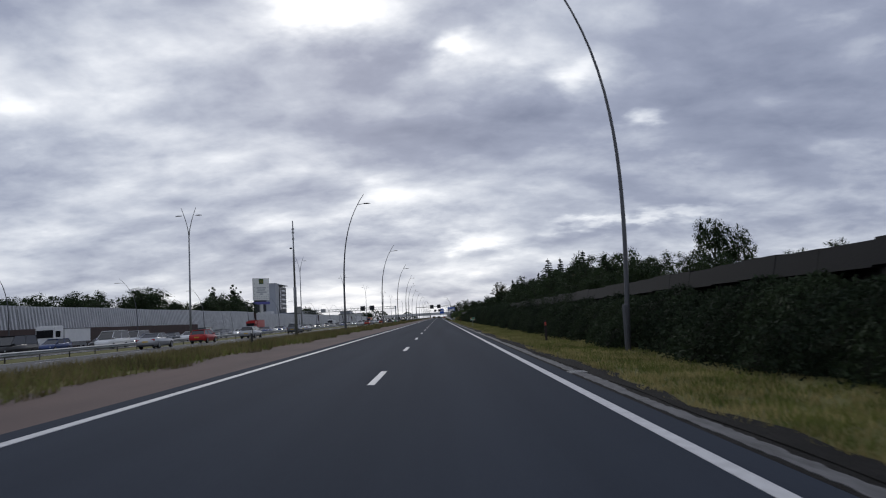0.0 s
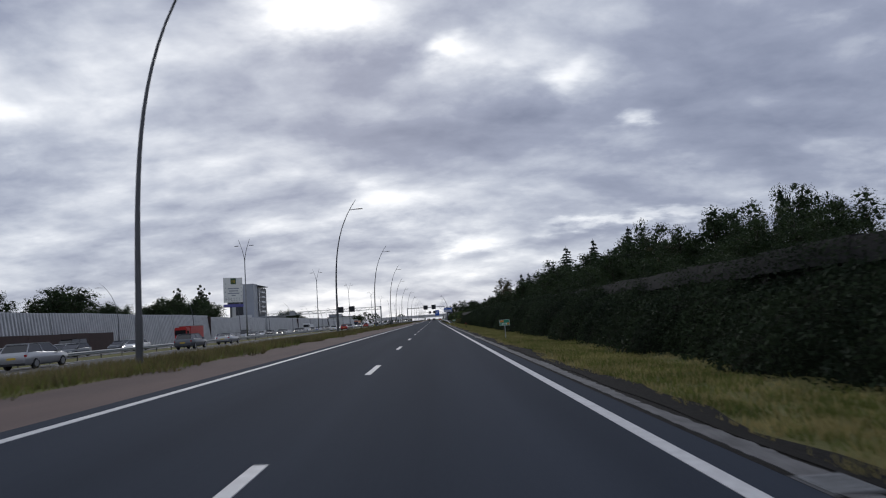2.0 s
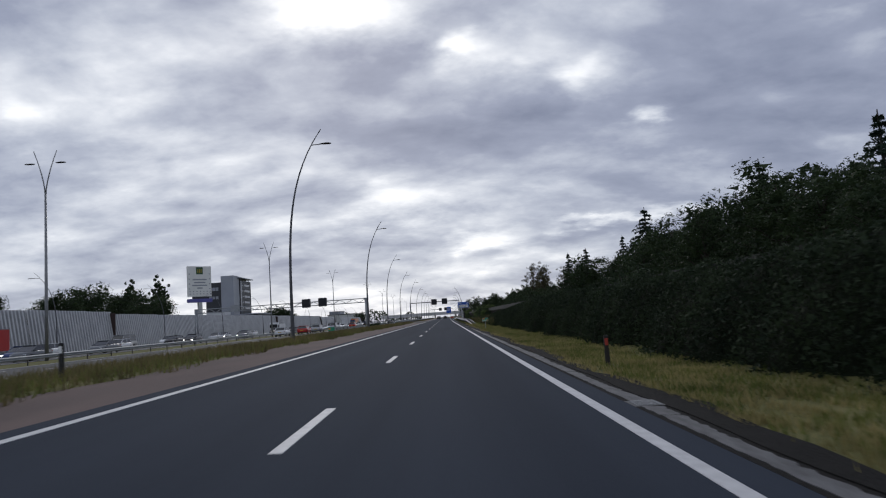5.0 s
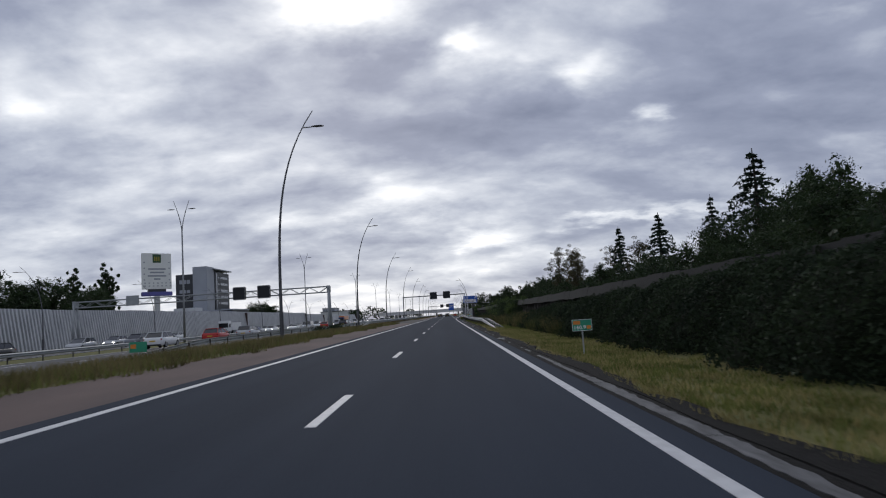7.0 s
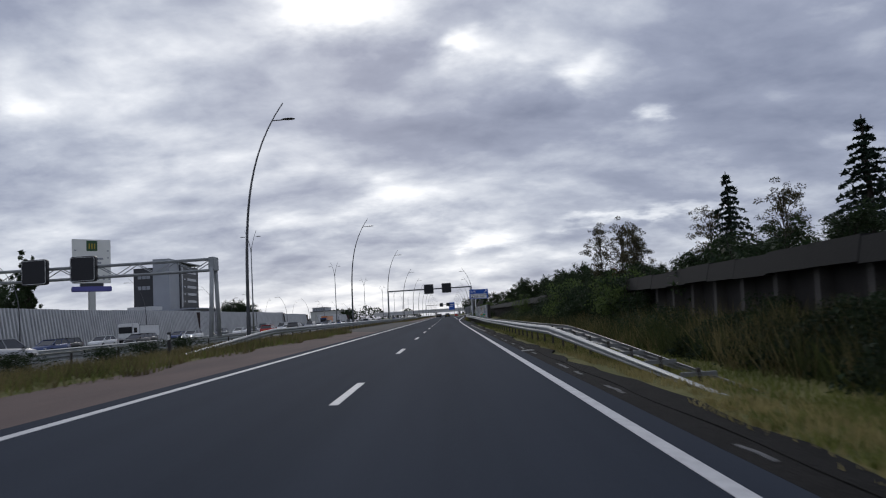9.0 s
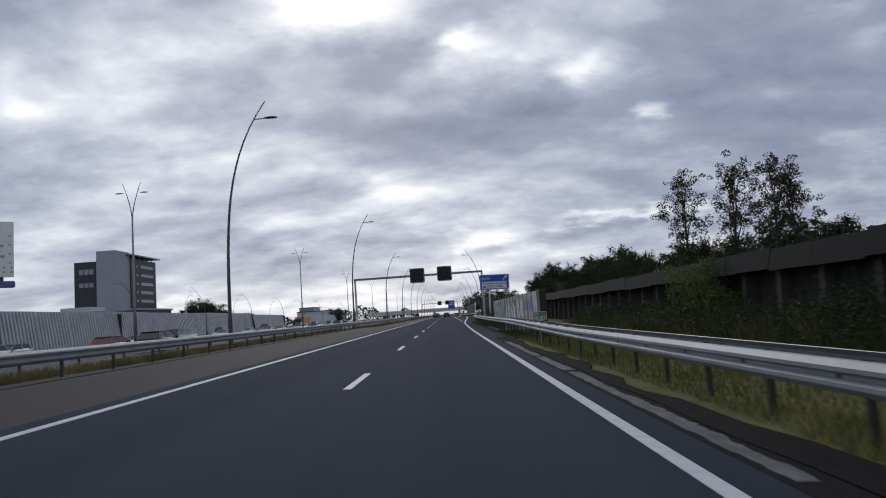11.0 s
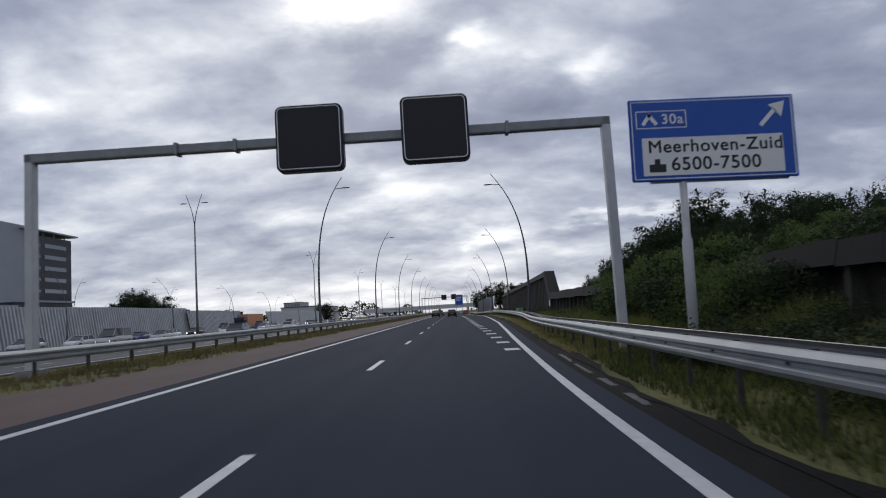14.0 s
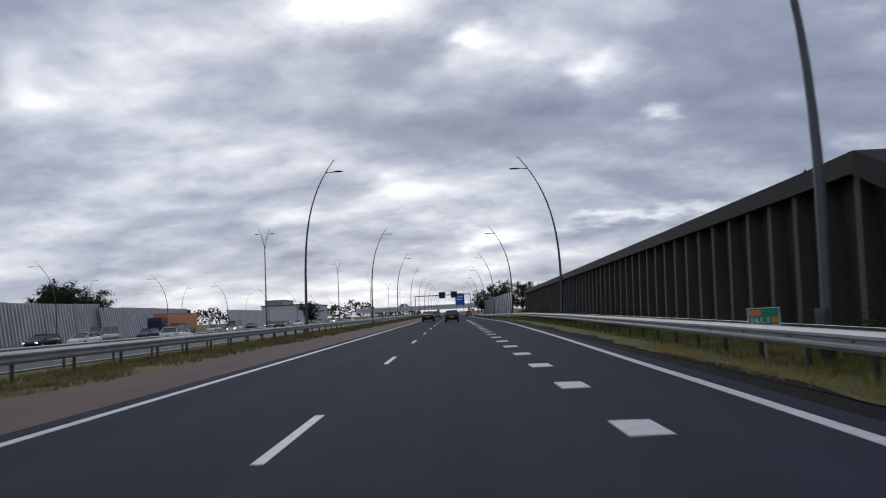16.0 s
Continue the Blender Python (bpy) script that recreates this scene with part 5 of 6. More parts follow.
for x in (-52, -28, -9, 14, 40, 80):
    part("pier", box(x - 0.8, x + 0.8, 861, 871, -0.5, 3.4), CONCRETE, viaduct)


# ---- vehicles ----
def loft(stations):
    """A closed body from cross-sections: (along, z_low, z_top, half_width)."""
    bm = bmesh.new()
    rings = []
    for u, zl, zt, w in stations:
        h = zt - zl
        sec = [(w * 0.86, zl), (w * 0.98, zl + 0.18 * h), (w, zl + 0.55 * h), (w * 0.95, zt - 0.06 * h), (w * 0.84, zt)]
        ring = [(x, u, z) for x, z in sec] + [(-x, u, z) for x, z in sec[::-1]]
        rings.append([bm.verts.new(c) for c in ring])
    n = len(rings[0])
    for a, b in zip(rings, rings[1:]):
        for i in range(n):
            bm.faces.new((a[i], a[(i + 1) % n], b[(i + 1) % n], b[i]))
    bm.faces.new(rings[0][::-1])
    bm.faces.new(rings[-1])
    return bm


def wheel(parent, x, y, r, wide=0.2):
    tyre = part("wheel", tube([(x - wide / 2, y, r), (x - wide / 2 + 0.03, y, r), (x + wide / 2 - 0.03, y, r), (x + wide / 2, y, r)], [r * 0.9, r, r, r * 0.9], 14), TYRE, parent, "black tyre")
    s = 1 if x > 0 else -1
    part("rim", tube([(x + s * wide * 0.3, y, r), (x + s * (wide / 2 + 0.012), y, r)], [r * 0.62, r * 0.6], 10), RIM, tyre)


SHAPES = {"saloon": (4.6, 0.88, 1.44, [(-2.3, 0.42, 0.78, 0.72), (-2.22, 0.28, 0.98, 0.84), (-1.5, 0.24, 1.02, 0.9), (0.0, 0.22, 0.97, 0.9), (1.2, 0.24, 0.92, 0.88), (2.0, 0.28, 0.78, 0.82), (2.3, 0.38, 0.62, 0.66)], (-1.75, -0.85, 0.25, 1.15)),
          "hatch": (4.2, 0.88, 1.50, [(-2.1, 0.42, 0.82, 0.72), (-2.04, 0.28, 1.0, 0.85), (-1.2, 0.24, 1.0, 0.9), (0.2, 0.22, 0.97, 0.9), (1.2, 0.24, 0.93, 0.88), (1.9, 0.28, 0.8, 0.82), (2.1, 0.38, 0.64, 0.66)], (-1.98, -1.45, 0.2, 1.2)),
          "estate": (4.7, 0.9, 1.56, [(-2.35, 0.42, 0.85, 0.72), (-2.28, 0.28, 1.04, 0.86), (-1.2, 0.24, 1.04, 0.92), (0.2, 0.24, 1.0, 0.92), (1.3, 0.26, 0.96, 0.9), (2.1, 0.3, 0.84, 0.84), (2.35, 0.4, 0.66, 0.68)], (-2.2, -1.75, 0.35, 1.3)),
          "van": (5.2, 0.98, 2.1, [(-2.6, 0.4, 1.1, 0.9), (-2.55, 0.28, 1.2, 0.97), (0.6, 0.26, 1.2, 0.98), (1.7, 0.28, 1.12, 0.96), (2.4, 0.3, 0.98, 0.9), (2.6, 0.4, 0.75, 0.76)], (-2.55, -2.45, 0.95, 1.85))}


def car(shape, paint, x, y, forward, label, lit=False, group="traffic"):
    """A car standing on the road; forward: 1 heads along +y, -1 comes towards -y."""
    length, half, high, body, cabin = SHAPES[shape]
    c = thing("van" if shape == "van" else "car", label, "van" if shape == "van" else "car", group,
              Matrix.Translation((x, y, ground_z(x, y) + 0.012)) @ Matrix.Rotation(0 if forward > 0 else math.pi, 4, "Z"))
    p = PAINTS[paint]
    part("body", loft(body), p, c, "", None, True)
    r0, r1, f1, f0 = cabin
    belt = 1.18 if shape == "van" else 0.95
    bm = bmesh.new()
    low = [(half * 0.91, r0), (half * 0.91, f0), (-half * 0.91, f0), (-half * 0.91, r0)]
    top = [(half * 0.74, r1), (half * 0.74, f1), (-half * 0.74, f1), (-half * 0.74, r1)]
    lv, tv = [bm.verts.new((a, b, belt)) for a, b in low], [bm.verts.new((a, b, high - 0.05)) for a, b in top]
    bm.faces.new(tv)
    bm.faces.new(lv)
    part("headlining", bm, BLACK, c)
    for i, pane in enumerate(("side_window", "windscreen", "side_window", "rear_window")):
        bm = bmesh.new()
        j = (i + 1) % 4
        bm.faces.new([bm.verts.new(q) for q in ((*low[i], belt), (*low[j], belt), (*top[j], high - 0.05), (*top[i], high - 0.05))])
        part(pane, bm, CAR_GLASS, c, "dark tinted glass")
    part("roof", box(-half * 0.76, half * 0.76, r1 - 0.08, f1 + 0.1, high - 0.09, high, 0.043), p, c)
    for s in (-1, 1):
        for (ya, yb) in ((r0, r1), (f0, f1), ((r0 + f0) / 2 - 0.1, (r1 + f1) / 2 - 0.1)):
            part("pillar", tube([(s * half * 0.9, ya, belt - 0.02), (s * half * 0.745, yb, high - 0.05)], [0.035, 0.03], 5), p, c)
        for yy in (-length * 0.29, length * 0.31):
            wheel(c, s * (half - 0.09), yy, 0.345)
        part("tail_light", box(s * half * 0.78 - 0.15, s * half * 0.78 + 0.15, -length / 2 + 0.02, -length / 2 + 0.14, 0.74, 0.90, 0.02), TAIL_RED, c, "red tail light")
        part("headlight", box(s * half * 0.7 - 0.14, s * half * 0.7 + 0.14, length / 2 - 0.3, length / 2 - 0.03, 0.56, 0.70, 0.02), HEAD_ON if lit else HEAD_CLEAR, c, "headlight")
        part("mirror", box(s * (half + 0.02) - 0.09, s * (half + 0.02) + 0.09, f0 - 0.4, f0 - 0.28, belt - 0.02, belt + 0.13, 0.02), p, c)
    part("plate", box(-0.26, 0.26, -length / 2 - 0.015, -length / 2 + 0.05, 0.62, 0.74), PLATE, c, "plain yellow plate")
    part("bumper", box(-half * 0.86, half * 0.86, -length / 2 + 0.01, -length / 2 + 0.3, 0.26, 0.44, 0.04), BLACK, c)
    return c


def lorry(x, y, forward, cab_paint, box_mat, label, long=11.0, high=3.7, trailer=True):
    t = thing("lorry", label, "lorry", "traffic", Matrix.Translation((x, y, ground_z(x, y) + 0.012)) @ Matrix.Rotation(0 if forward > 0 else math.pi, 4, "Z"))
    cab = part("cab", box(-1.22, 1.22, 3.6, 5.8, 0.75, 3.3, 0.12), cab_paint, t, "lorry cab")
    part("windscreen", box(-1.08, 1.08, 5.8, 5.83, 1.75, 2.75, 0.01), CAR_GLASS, cab)
    for s in (-1, 1):
        part("side_window", box(s * 1.22 - 0.02, s * 1.22 + 0.02, 4.4, 5.5, 1.8, 2.6), CAR_GLASS, cab)
        part("headlight", box(s * 0.85 - 0.2, s * 0.85 + 0.2, 5.8, 5.84, 0.95, 1.15), HEAD_CLEAR, cab)
    part("load_box", box(-1.25, 1.25, 3.4 - long, 3.35, 1.0, high, 0.03), box_mat, t, "curtain-sided load box")
    for z in (1.0, high - 0.1):
        part("box_rail", box(-1.28, 1.28, 3.38 - long, 3.37, z, z + 0.1), GALV_DARK, t)
    part("chassis", box(-1.0, 1.0, 3.4 - long, 5.6, 0.6, 0.9), BLACK, t)
    part("skirt", box(-1.24, 1.24, 4.6 - long, 2.0, 0.55, 0.98), GALV_DARK, t)
    for yy in (4.9, 2.4, 4.6 - long, 5.8 - long):
        for s in (-1, 1):
            wheel(t, s * 1.05, yy, 0.5, 0.3)
    return t


# cars ahead on our own road
car("saloon", "black", -1.65, 461, 1, "black saloon car driving ahead on the road", False, "cars ahead")
car("hatch", "black", 1.75, 452, 1, "black hatchback driving ahead on the road", False, "cars ahead")
car("hatch", "grey", -1.6, 505, 1, "dark grey hatchback farther along the road", False, "cars ahead")
car("estate", "red", 6.4, 560, 1, "red estate car far along the exit lane", False, "cars ahead")
# same direction beyond the verge
for shape, paint, x, y in (("hatch", "red", -25.0, 74.5), ("estate", "silver", -23.2, 87.0), ("estate", "grey", -23.2, 113.5), ("saloon", "silver", -25.0, 131.5), ("saloon", "silver", -25.0, 62.0),
                           ("hatch", "red", -23.6, 233.0), ("estate", "silver", -23.2, 243.5), ("hatch", "white", -24.8, 222), ("estate", "black", -20.8, 305),
                           ("saloon", "silver", -24.8, 352), ("hatch", "red", -25.0, 306.0), ("estate", "grey", -20.9, 392), ("hatch", "white", -25.0, 430),
                           ("saloon", "black", -25.0, 470), ("estate", "silver", -21.0, 512), ("hatch", "blue", -25.0, 540), ("hatch", "white", -25.0, 585)):
    car(shape, paint, x, y, 1, f"{paint} {'estate' if shape == 'estate' else 'hatchback' if shape == 'hatch' else 'saloon'} car beyond the grass verge")
# oncoming queue on the far carriageway
rng = random.Random(5)
k = 0
for lane in (-37.8, -41.3, -44.8):
    y = 40 + rng.uniform(0, 20)
    while y < (600 if lane > -40 else 540):
        shape = rng.choice(["saloon", "hatch", "estate", "hatch", "estate", "van"])
        paint = rng.choice(["white", "silver", "black", "grey", "white", "silver", "blue", "grey"])
        kind_word = {"saloon": "saloon car", "hatch": "hatchback", "estate": "estate car", "van": "van"}[shape]
        car(shape, paint, lane + rng.uniform(-0.25, 0.25), y, -1, f"{paint} {kind_word} coming along the busy far carriageway", k % 4 == 0)
        y += rng.uniform(13, 28)
        k += 1
lorry(-49.5, 186, -1, PAINTS["red"], PAINTS["red"], "red box lorry on the far carriageway", 7.5, 3.6)
lorry(-49.5, 318, -1, PAINTS["white"], PAINTS["white"], "white box lorry on the far carriageway", 7.0, 3.0)
lorry(-49.0, 484, -1, PAINTS["blue"], PAINTS["orange"], "blue lorry with an orange curtain-sided trailer", 13.5, 4.0)
lorry(-49.5, 92, -1, PAINTS["white"], PAINTS["white"], "white lorry on the far carriageway", 6.5, 2.9)


# ---- planting ----
def quads_mesh(name, centres, sizes, mat, rs, upright=0.0, aspect=0.62):
    """Many small pointed leaves, turned at random; upright tips them towards the vertical."""
    n = len(centres)
    d = rs.normal(size=(n, 3))
    d[:, 2] = d[:, 2] * (1 - upright) + upright * rs.uniform(0.5, 1.5, n)
    d /= np.linalg.norm(d, axis=1)[:, None]
    e = np.cross(d, rs.normal(size=(n, 3)))
    e /= np.linalg.norm(e, axis=1)[:, None] + 1e-9
    s = np.asarray(sizes)[:, None]
    a, b = d * s * 0.5, e * s * 0.5 * aspect
    c = np.asarray(centres)
    v = np.stack([c - a * 0.9 - b * 0.5, c - a * 0.3 + b * 1.1, c + a * 1.1 - b * 0.3], 1).reshape(-1, 3)
    return fast_mesh(name, v, np.arange(3 * n).reshape(-1, 3), mat)


def fast_mesh(name, v, f, mat):
    me = bpy.data.meshes.new(name)
    k = f.shape[1]
    me.vertices.add(len(v))
    me.vertices.foreach_set("co", np.asarray(v, dtype=np.float32).ravel())
    me.loops.add(f.size)
    me.loops.foreach_set("vertex_index", f.astype(np.int32).ravel())
    me.polygons.add(len(f))
    me.polygons.foreach_set("loop_start", np.arange(0, f.size, k, dtype=np.int32))
    me.polygons.foreach_set("loop_total", np.full(len(f), k, dtype=np.int32))
    me.materials.append(mat)
    me.update(calc_edges=True)
    me.validate()
    return me


def blades_mesh(name, x, y, z, tall, wide, mat, rs, lean=0.35):
    """Grass blades: thin bent triangles."""
    n = len(x)
    a = rs.uniform(0, 2 * math.pi, n)
    ux, uy = np.cos(a) * wide / 2, np.sin(a) * wide / 2
    lx, ly = rs.normal(size=n) * lean * tall, rs.normal(size=n) * lean * tall
    v = np.stack([np.stack([x - ux, y - uy, z - 0.02], 1), np.stack([x + ux, y + uy, z - 0.02], 1),
                  np.stack([x + lx, y + ly, z + tall], 1)], 1).reshape(-1, 3)
    return fast_mesh(name, v, np.arange(3 * n).reshape(-1, 3), mat)


def join_tubes(tubes):
    out = bmesh.new()
    for b in tubes:
        me = bpy.data.meshes.new("limb")
        b.to_mesh(me)
        b.free()
        out.from_mesh(me)
        bpy.data.meshes.remove(me)
    return out


def broad_tree(high, wide, leaves, leaf_size, mat, seed, label, clear=0.25, density=1.0, solid=0, limb=1.0):
    """Trunk, limbs, and a ragged crown of leaf clumps with gaps."""
    rs = np.random.RandomState(seed)
    t = thing("tree", label, "tree", "roadside trees")
    bend = rs.normal(size=2) * 0.04 * high
    limbs = [tube([(0, 0, -0.3), (bend[0] * 0.3, bend[1] * 0.3, high * 0.3), (bend[0], bend[1], high * 0.62), (bend[0] * 1.2, bend[1], high * 0.9)],
                  [0.024 * high * limb, 0.018 * high * limb, 0.011 * high * limb, 0.003 * high * limb], 7)]
    clumps = []
    n = int(16 * density)
    for k in range(n):
        s = clear + (0.98 - clear) * (k + rs.uniform(0.2, 0.8)) / n
        r = wide * 0.5 * math.sin(math.pi * min(max((s - clear * 0.55) / (1.06 - clear * 0.55), 0), 1)) ** 0.7 * rs.uniform(0.55, 1.12)
        a = k * 2.4 + rs.uniform(-0.5, 0.5)
        tip = np.array([bend[0] + r * math.cos(a), bend[1] + r * math.sin(a), high * min(s * rs.uniform(0.95, 1.05), 1.0)])
        root = np.array([bend[0] * 0.6, bend[1] * 0.6, high * max(s - 0.22, 0.15)])
        limbs.append(tube([tuple(root), tuple((root + tip) / 2 + [0, 0, 0.04 * high]), tuple(tip)], [0.009 * high * limb, 0.006 * high * limb, 0.002 * high * limb], 5))
        for f in (0.4, 0.58, 0.75, 0.9, 1.0, 1.04):
            clumps.append((root + (tip - root) * f + rs.normal(size=3) * 0.045 * high, wide * (rs.uniform(0.10, 0.19) if solid else rs.uniform(0.08, 0.16))))
    part("trunk", join_tubes(limbs), BARK, t, "dark branching trunk", None, True)
    w = np.array([c[1] ** 2 for c in clumps])
    pick = rs.choice(len(clumps), leaves, p=w / w.sum())
    cc, rr = np.array([c[0] for c in clumps])[pick], np.array([c[1] for c in clumps])[pick]
    off = rs.normal(size=(leaves, 3))
    off /= np.linalg.norm(off, axis=1)[:, None]
    pts = cc + off * (rr * rs.uniform(0.25, 1.05, leaves) ** 0.6)[:, None] * [1, 1, 0.8]
    size = leaf_size * rs.uniform(0.6, 1.4, leaves)
    if solid:
        inner = cc[:solid] + off[:solid] * (rr[:solid] * rs.uniform(0, 0.7, solid))[:, None]
        pts, size = np.concatenate([pts, inner]), np.concatenate([size, leaf_size * rs.uniform(2.4, 4.0, solid)])
    put("crown", quads_mesh("crown", pts, size, mat, rs), t, "ragged leafy crown")
    return t


def fir_tree(high, wide, seed, label):
    """A conifer with drooping tiers of needle sprays."""
    rs = np.random.RandomState(seed)
    t = thing("fir_tree", label, "conifer", "conifers")
    part("trunk", tube([(0, 0, -0.3), (0, 0, high * 0.5), (0, 0, high)], [0.022 * high, 0.014 * high, 0.003 * high], 7), BARK, t)
    pts, size = [], []
    tiers = int(high / 0.62)
    for k in range(tiers):
        s = (k + rs.uniform(-0.2, 0.2)) / tiers
        z = high * (0.10 + 0.90 * max(s, 0))
        reach = wide * 0.5 * (1 - max(s, 0)) ** 0.85
        for j in range(6 if s < 0.8 else 4):
            # one limb: out and slightly up, drooping at its tip, with hanging sprays on both sides
            r = reach * rs.uniform(0.35, 1.18) + 0.15
            a = j * 1.05 + k * 2.1 + rs.uniform(-0.3, 0.3)
            n = int(16 + 34 * r / (wide * 0.5))
            f = rs.uniform(0.08, 1.0, n) ** 0.8
            side = rs.normal(size=n) * 0.11 * r * (1.25 - f)
            x, y = f * r * math.cos(a) - side * math.sin(a), f * r * math.sin(a) + side * math.cos(a)
            pts.append(np.stack([x, y, z + 0.10 * r * f - 0.34 * r * f ** 2.2 - np.abs(rs.normal(size=n)) * 0.10], 1))
            size.append(rs.uniform(0.30, 0.72, n))
    pts, size = np.concatenate(pts), np.concatenate(size)
    put("crown", quads_mesh("crown", pts, size, LEAF_FIR, rs, 0.0, 0.45), t, "dark drooping needle tiers")
    return t


def bush(high, wide, leaves, leaf_size, mat, seed, label):
    rs = np.random.RandomState(seed)
    t = thing("bush", label, "bush", "bushes")
    stems = []
    for k in range(6):
        a = k * 1.05 + rs.uniform(0, 0.5)
        stems.append(tube([(0, 0, -0.2), (0.2 * wide * math.cos(a), 0.2 * wide * math.sin(a), high * 0.4), (0.36 * wide * math.cos(a), 0.36 * wide * math.sin(a), high * 0.85)], [0.04, 0.025, 0.008], 5))
    part("stem", join_tubes(stems), BARK, t)
    cl = rs.normal(size=(16, 3)) * [wide * 0.22, wide * 0.22, high * 0.2] + [0, 0, high * 0.5]
    cl[:, 2] = np.clip(cl[:, 2], high * 0.12, high * 0.86)
    pick = rs.randint(0, 16, leaves)
    off = rs.normal(size=(leaves, 3))
    off /= np.linalg.norm(off, axis=1)[:, None]
    pts = cl[pick] + off * (rs.uniform(0.2, 1.0, leaves) ** 0.5)[:, None] * [wide * 0.24, wide * 0.24, high * 0.2]
    pts[:, 2] = np.maximum(pts[:, 2], 0.02)
    put("crown", quads_mesh("crown", pts, leaf_size * rs.uniform(0.6, 1.4, leaves), mat, rs, 0.15), t, "tangled leafy growth")
    return t


DARK_TREE = "dark green broad-leaved tree behind the noise wall"
OAKS = [broad_tree(10, 7.5, 9500, 0.23, LEAF_OAK, 11, DARK_TREE, 0.12, 1.0, 700), broad_tree(10, 6.5, 9000, 0.22, LEAF_OAK, 12, DARK_TREE, 0.15, 1.3, 700), broad_tree(10, 8.5, 10500, 0.24, LEAF_OAK, 13, DARK_TREE, 0.1, 1.3, 700)]
BIRCHES = [broad_tree(14, 4.8, 6200, 0.24, LEAF_BIRCH, 21, "tall thin birch with sparse leaves against the sky", 0.3, 1.3, 0, 0.45), broad_tree(14, 4.4, 5800, 0.24, LEAF_BIRCH, 22, "tall thin birch with sparse leaves against the sky", 0.32, 1.3, 0, 0.45)]
RUST = broad_tree(9, 6.0, 5200, 0.24, LEAF_RUST, 25, "rust-tinged tree among the green ones", 0.12, 1.0, 400)
FIRS = [fir_tree(14, 10.5, 31, "dark drooping conifer standing above the trees"), fir_tree(14, 8.0, 32, "slim dark conifer standing above the trees")]
POPLAR = broad_tree(20, 4.2, 9500, 0.40, LEAF_OAK, 41, "tall narrow poplar beyond the metal wall", 0.06, 1.6, 800)
BUSHES = [bush(3.0, 3.6, 2000, 0.19, LEAF_OAK, 51, "dark tangled bush on the bank"), bush(3.0, 3.2, 2000, 0.19, LEAF_BRIGHT, 52, "bright green bush on the bank"), bush(2.0, 2.6, 1300, 0.155, LEAF_HEDGE, 53, "low dark bush beside the wall")]
USED = set()


def plant(kind, x, y, high, full, turn, wide=1.0, base=None):
    """Stands a copy of a plant of the given full height on the ground."""
    s = high / full
    m = Matrix.LocRotScale((x, y, ground_z(x, y) if base is None else base), Euler((0, 0, turn)), (s * wide, s * wide, s))
    if kind.name not in USED:
        USED.add(kind.name)
        kind.matrix_basis = m
        return kind
    made = copy_thing(kind, Matrix.Translation(m.translation) @ Euler((0, 0, turn)).to_matrix().to_4x4())
    made.scale = (s * wide, s * wide, s)
    return made


rng = random.Random(9)
# single trees that stand out
plant(FIRS[0], 43.5, 247, 19.6, 14, 0.3, 1.1)
plant(FIRS[1], 32.3, 253.4, 12.6, 14, 1.2, 1.25)
plant(FIRS[1], 33.5, 279.3, 14.0, 14, 2.2)
plant(FIRS[0], 41.0, 256, 15.2, 14, 4.0, 0.75)
plant(FIRS[0], 39.0, 168, 15.0, 14, 5.0)
plant(FIRS[1], 36.0, 183, 14.6, 14, 0.7)
plant(OAKS[2], 33, 213, 9.6, 10, 3.3, 0.9)
plant(OAKS[0], 39, 226, 12.0, 10, 1.9, 0.8)
plant(OAKS[1], 36, 219, 10.4, 10, 4.4, 0.9)
for x, y, h in ((36, 231, 9.5), (40, 234, 11.5), (37.5, 243, 9.6), (39, 252, 10.0)):
    plant(OAKS[rng.randrange(3)], x, y, h, 10, rng.uniform(0, 6.28), 0.85)
plant(BIRCHES[0], 31.8, 333.4, 14.5, 14, 0.2)
plant(BIRCHES[1], 32.4, 322.5, 14.6, 14, 1.4)
plant(BIRCHES[0], 32.0, 312.0, 12.6, 14, 2.5)
plant(BIRCHES[1], 31.5, 307.5, 11.2, 14, 3.6)
plant(BIRCHES[0], 34, 286, 11.2, 14, 4.2, 1.2)
plant(BIRCHES[1], 33, 268, 10.6, 14, 0.9, 1.2)
plant(OAKS[0], 76, 177, 22.0, 10, 0.4, 0.72)
plant(OAKS[1], 84.0, 179, 19.4, 10, 2.0, 0.7)
plant(OAKS[2], 31.8, 134.5, 10.7, 10, 0.8, 0.8)
plant(OAKS[1], 26.5, 110, 7.2, 10, 2.9, 1.0)
plant(OAKS[0], 29.8, 109, 8.7, 10, 1.9, 1.0)
plant(OAKS[2], 33.5, 112, 9.0, 10, 4.4, 0.9)
plant(OAKS[2], 30, 124, 7.2, 10, 2.6, 0.75)
plant(BIRCHES[1], 28.5, 118, 7.0, 14, 2.6, 1.5)
for x, y, h in ((33, 326, 5.6), (35, 318, 5.4), (34, 334, 5.8), (36, 309, 5.2)):
    plant(RUST, x, y, h, 9, rng.uniform(0, 6))
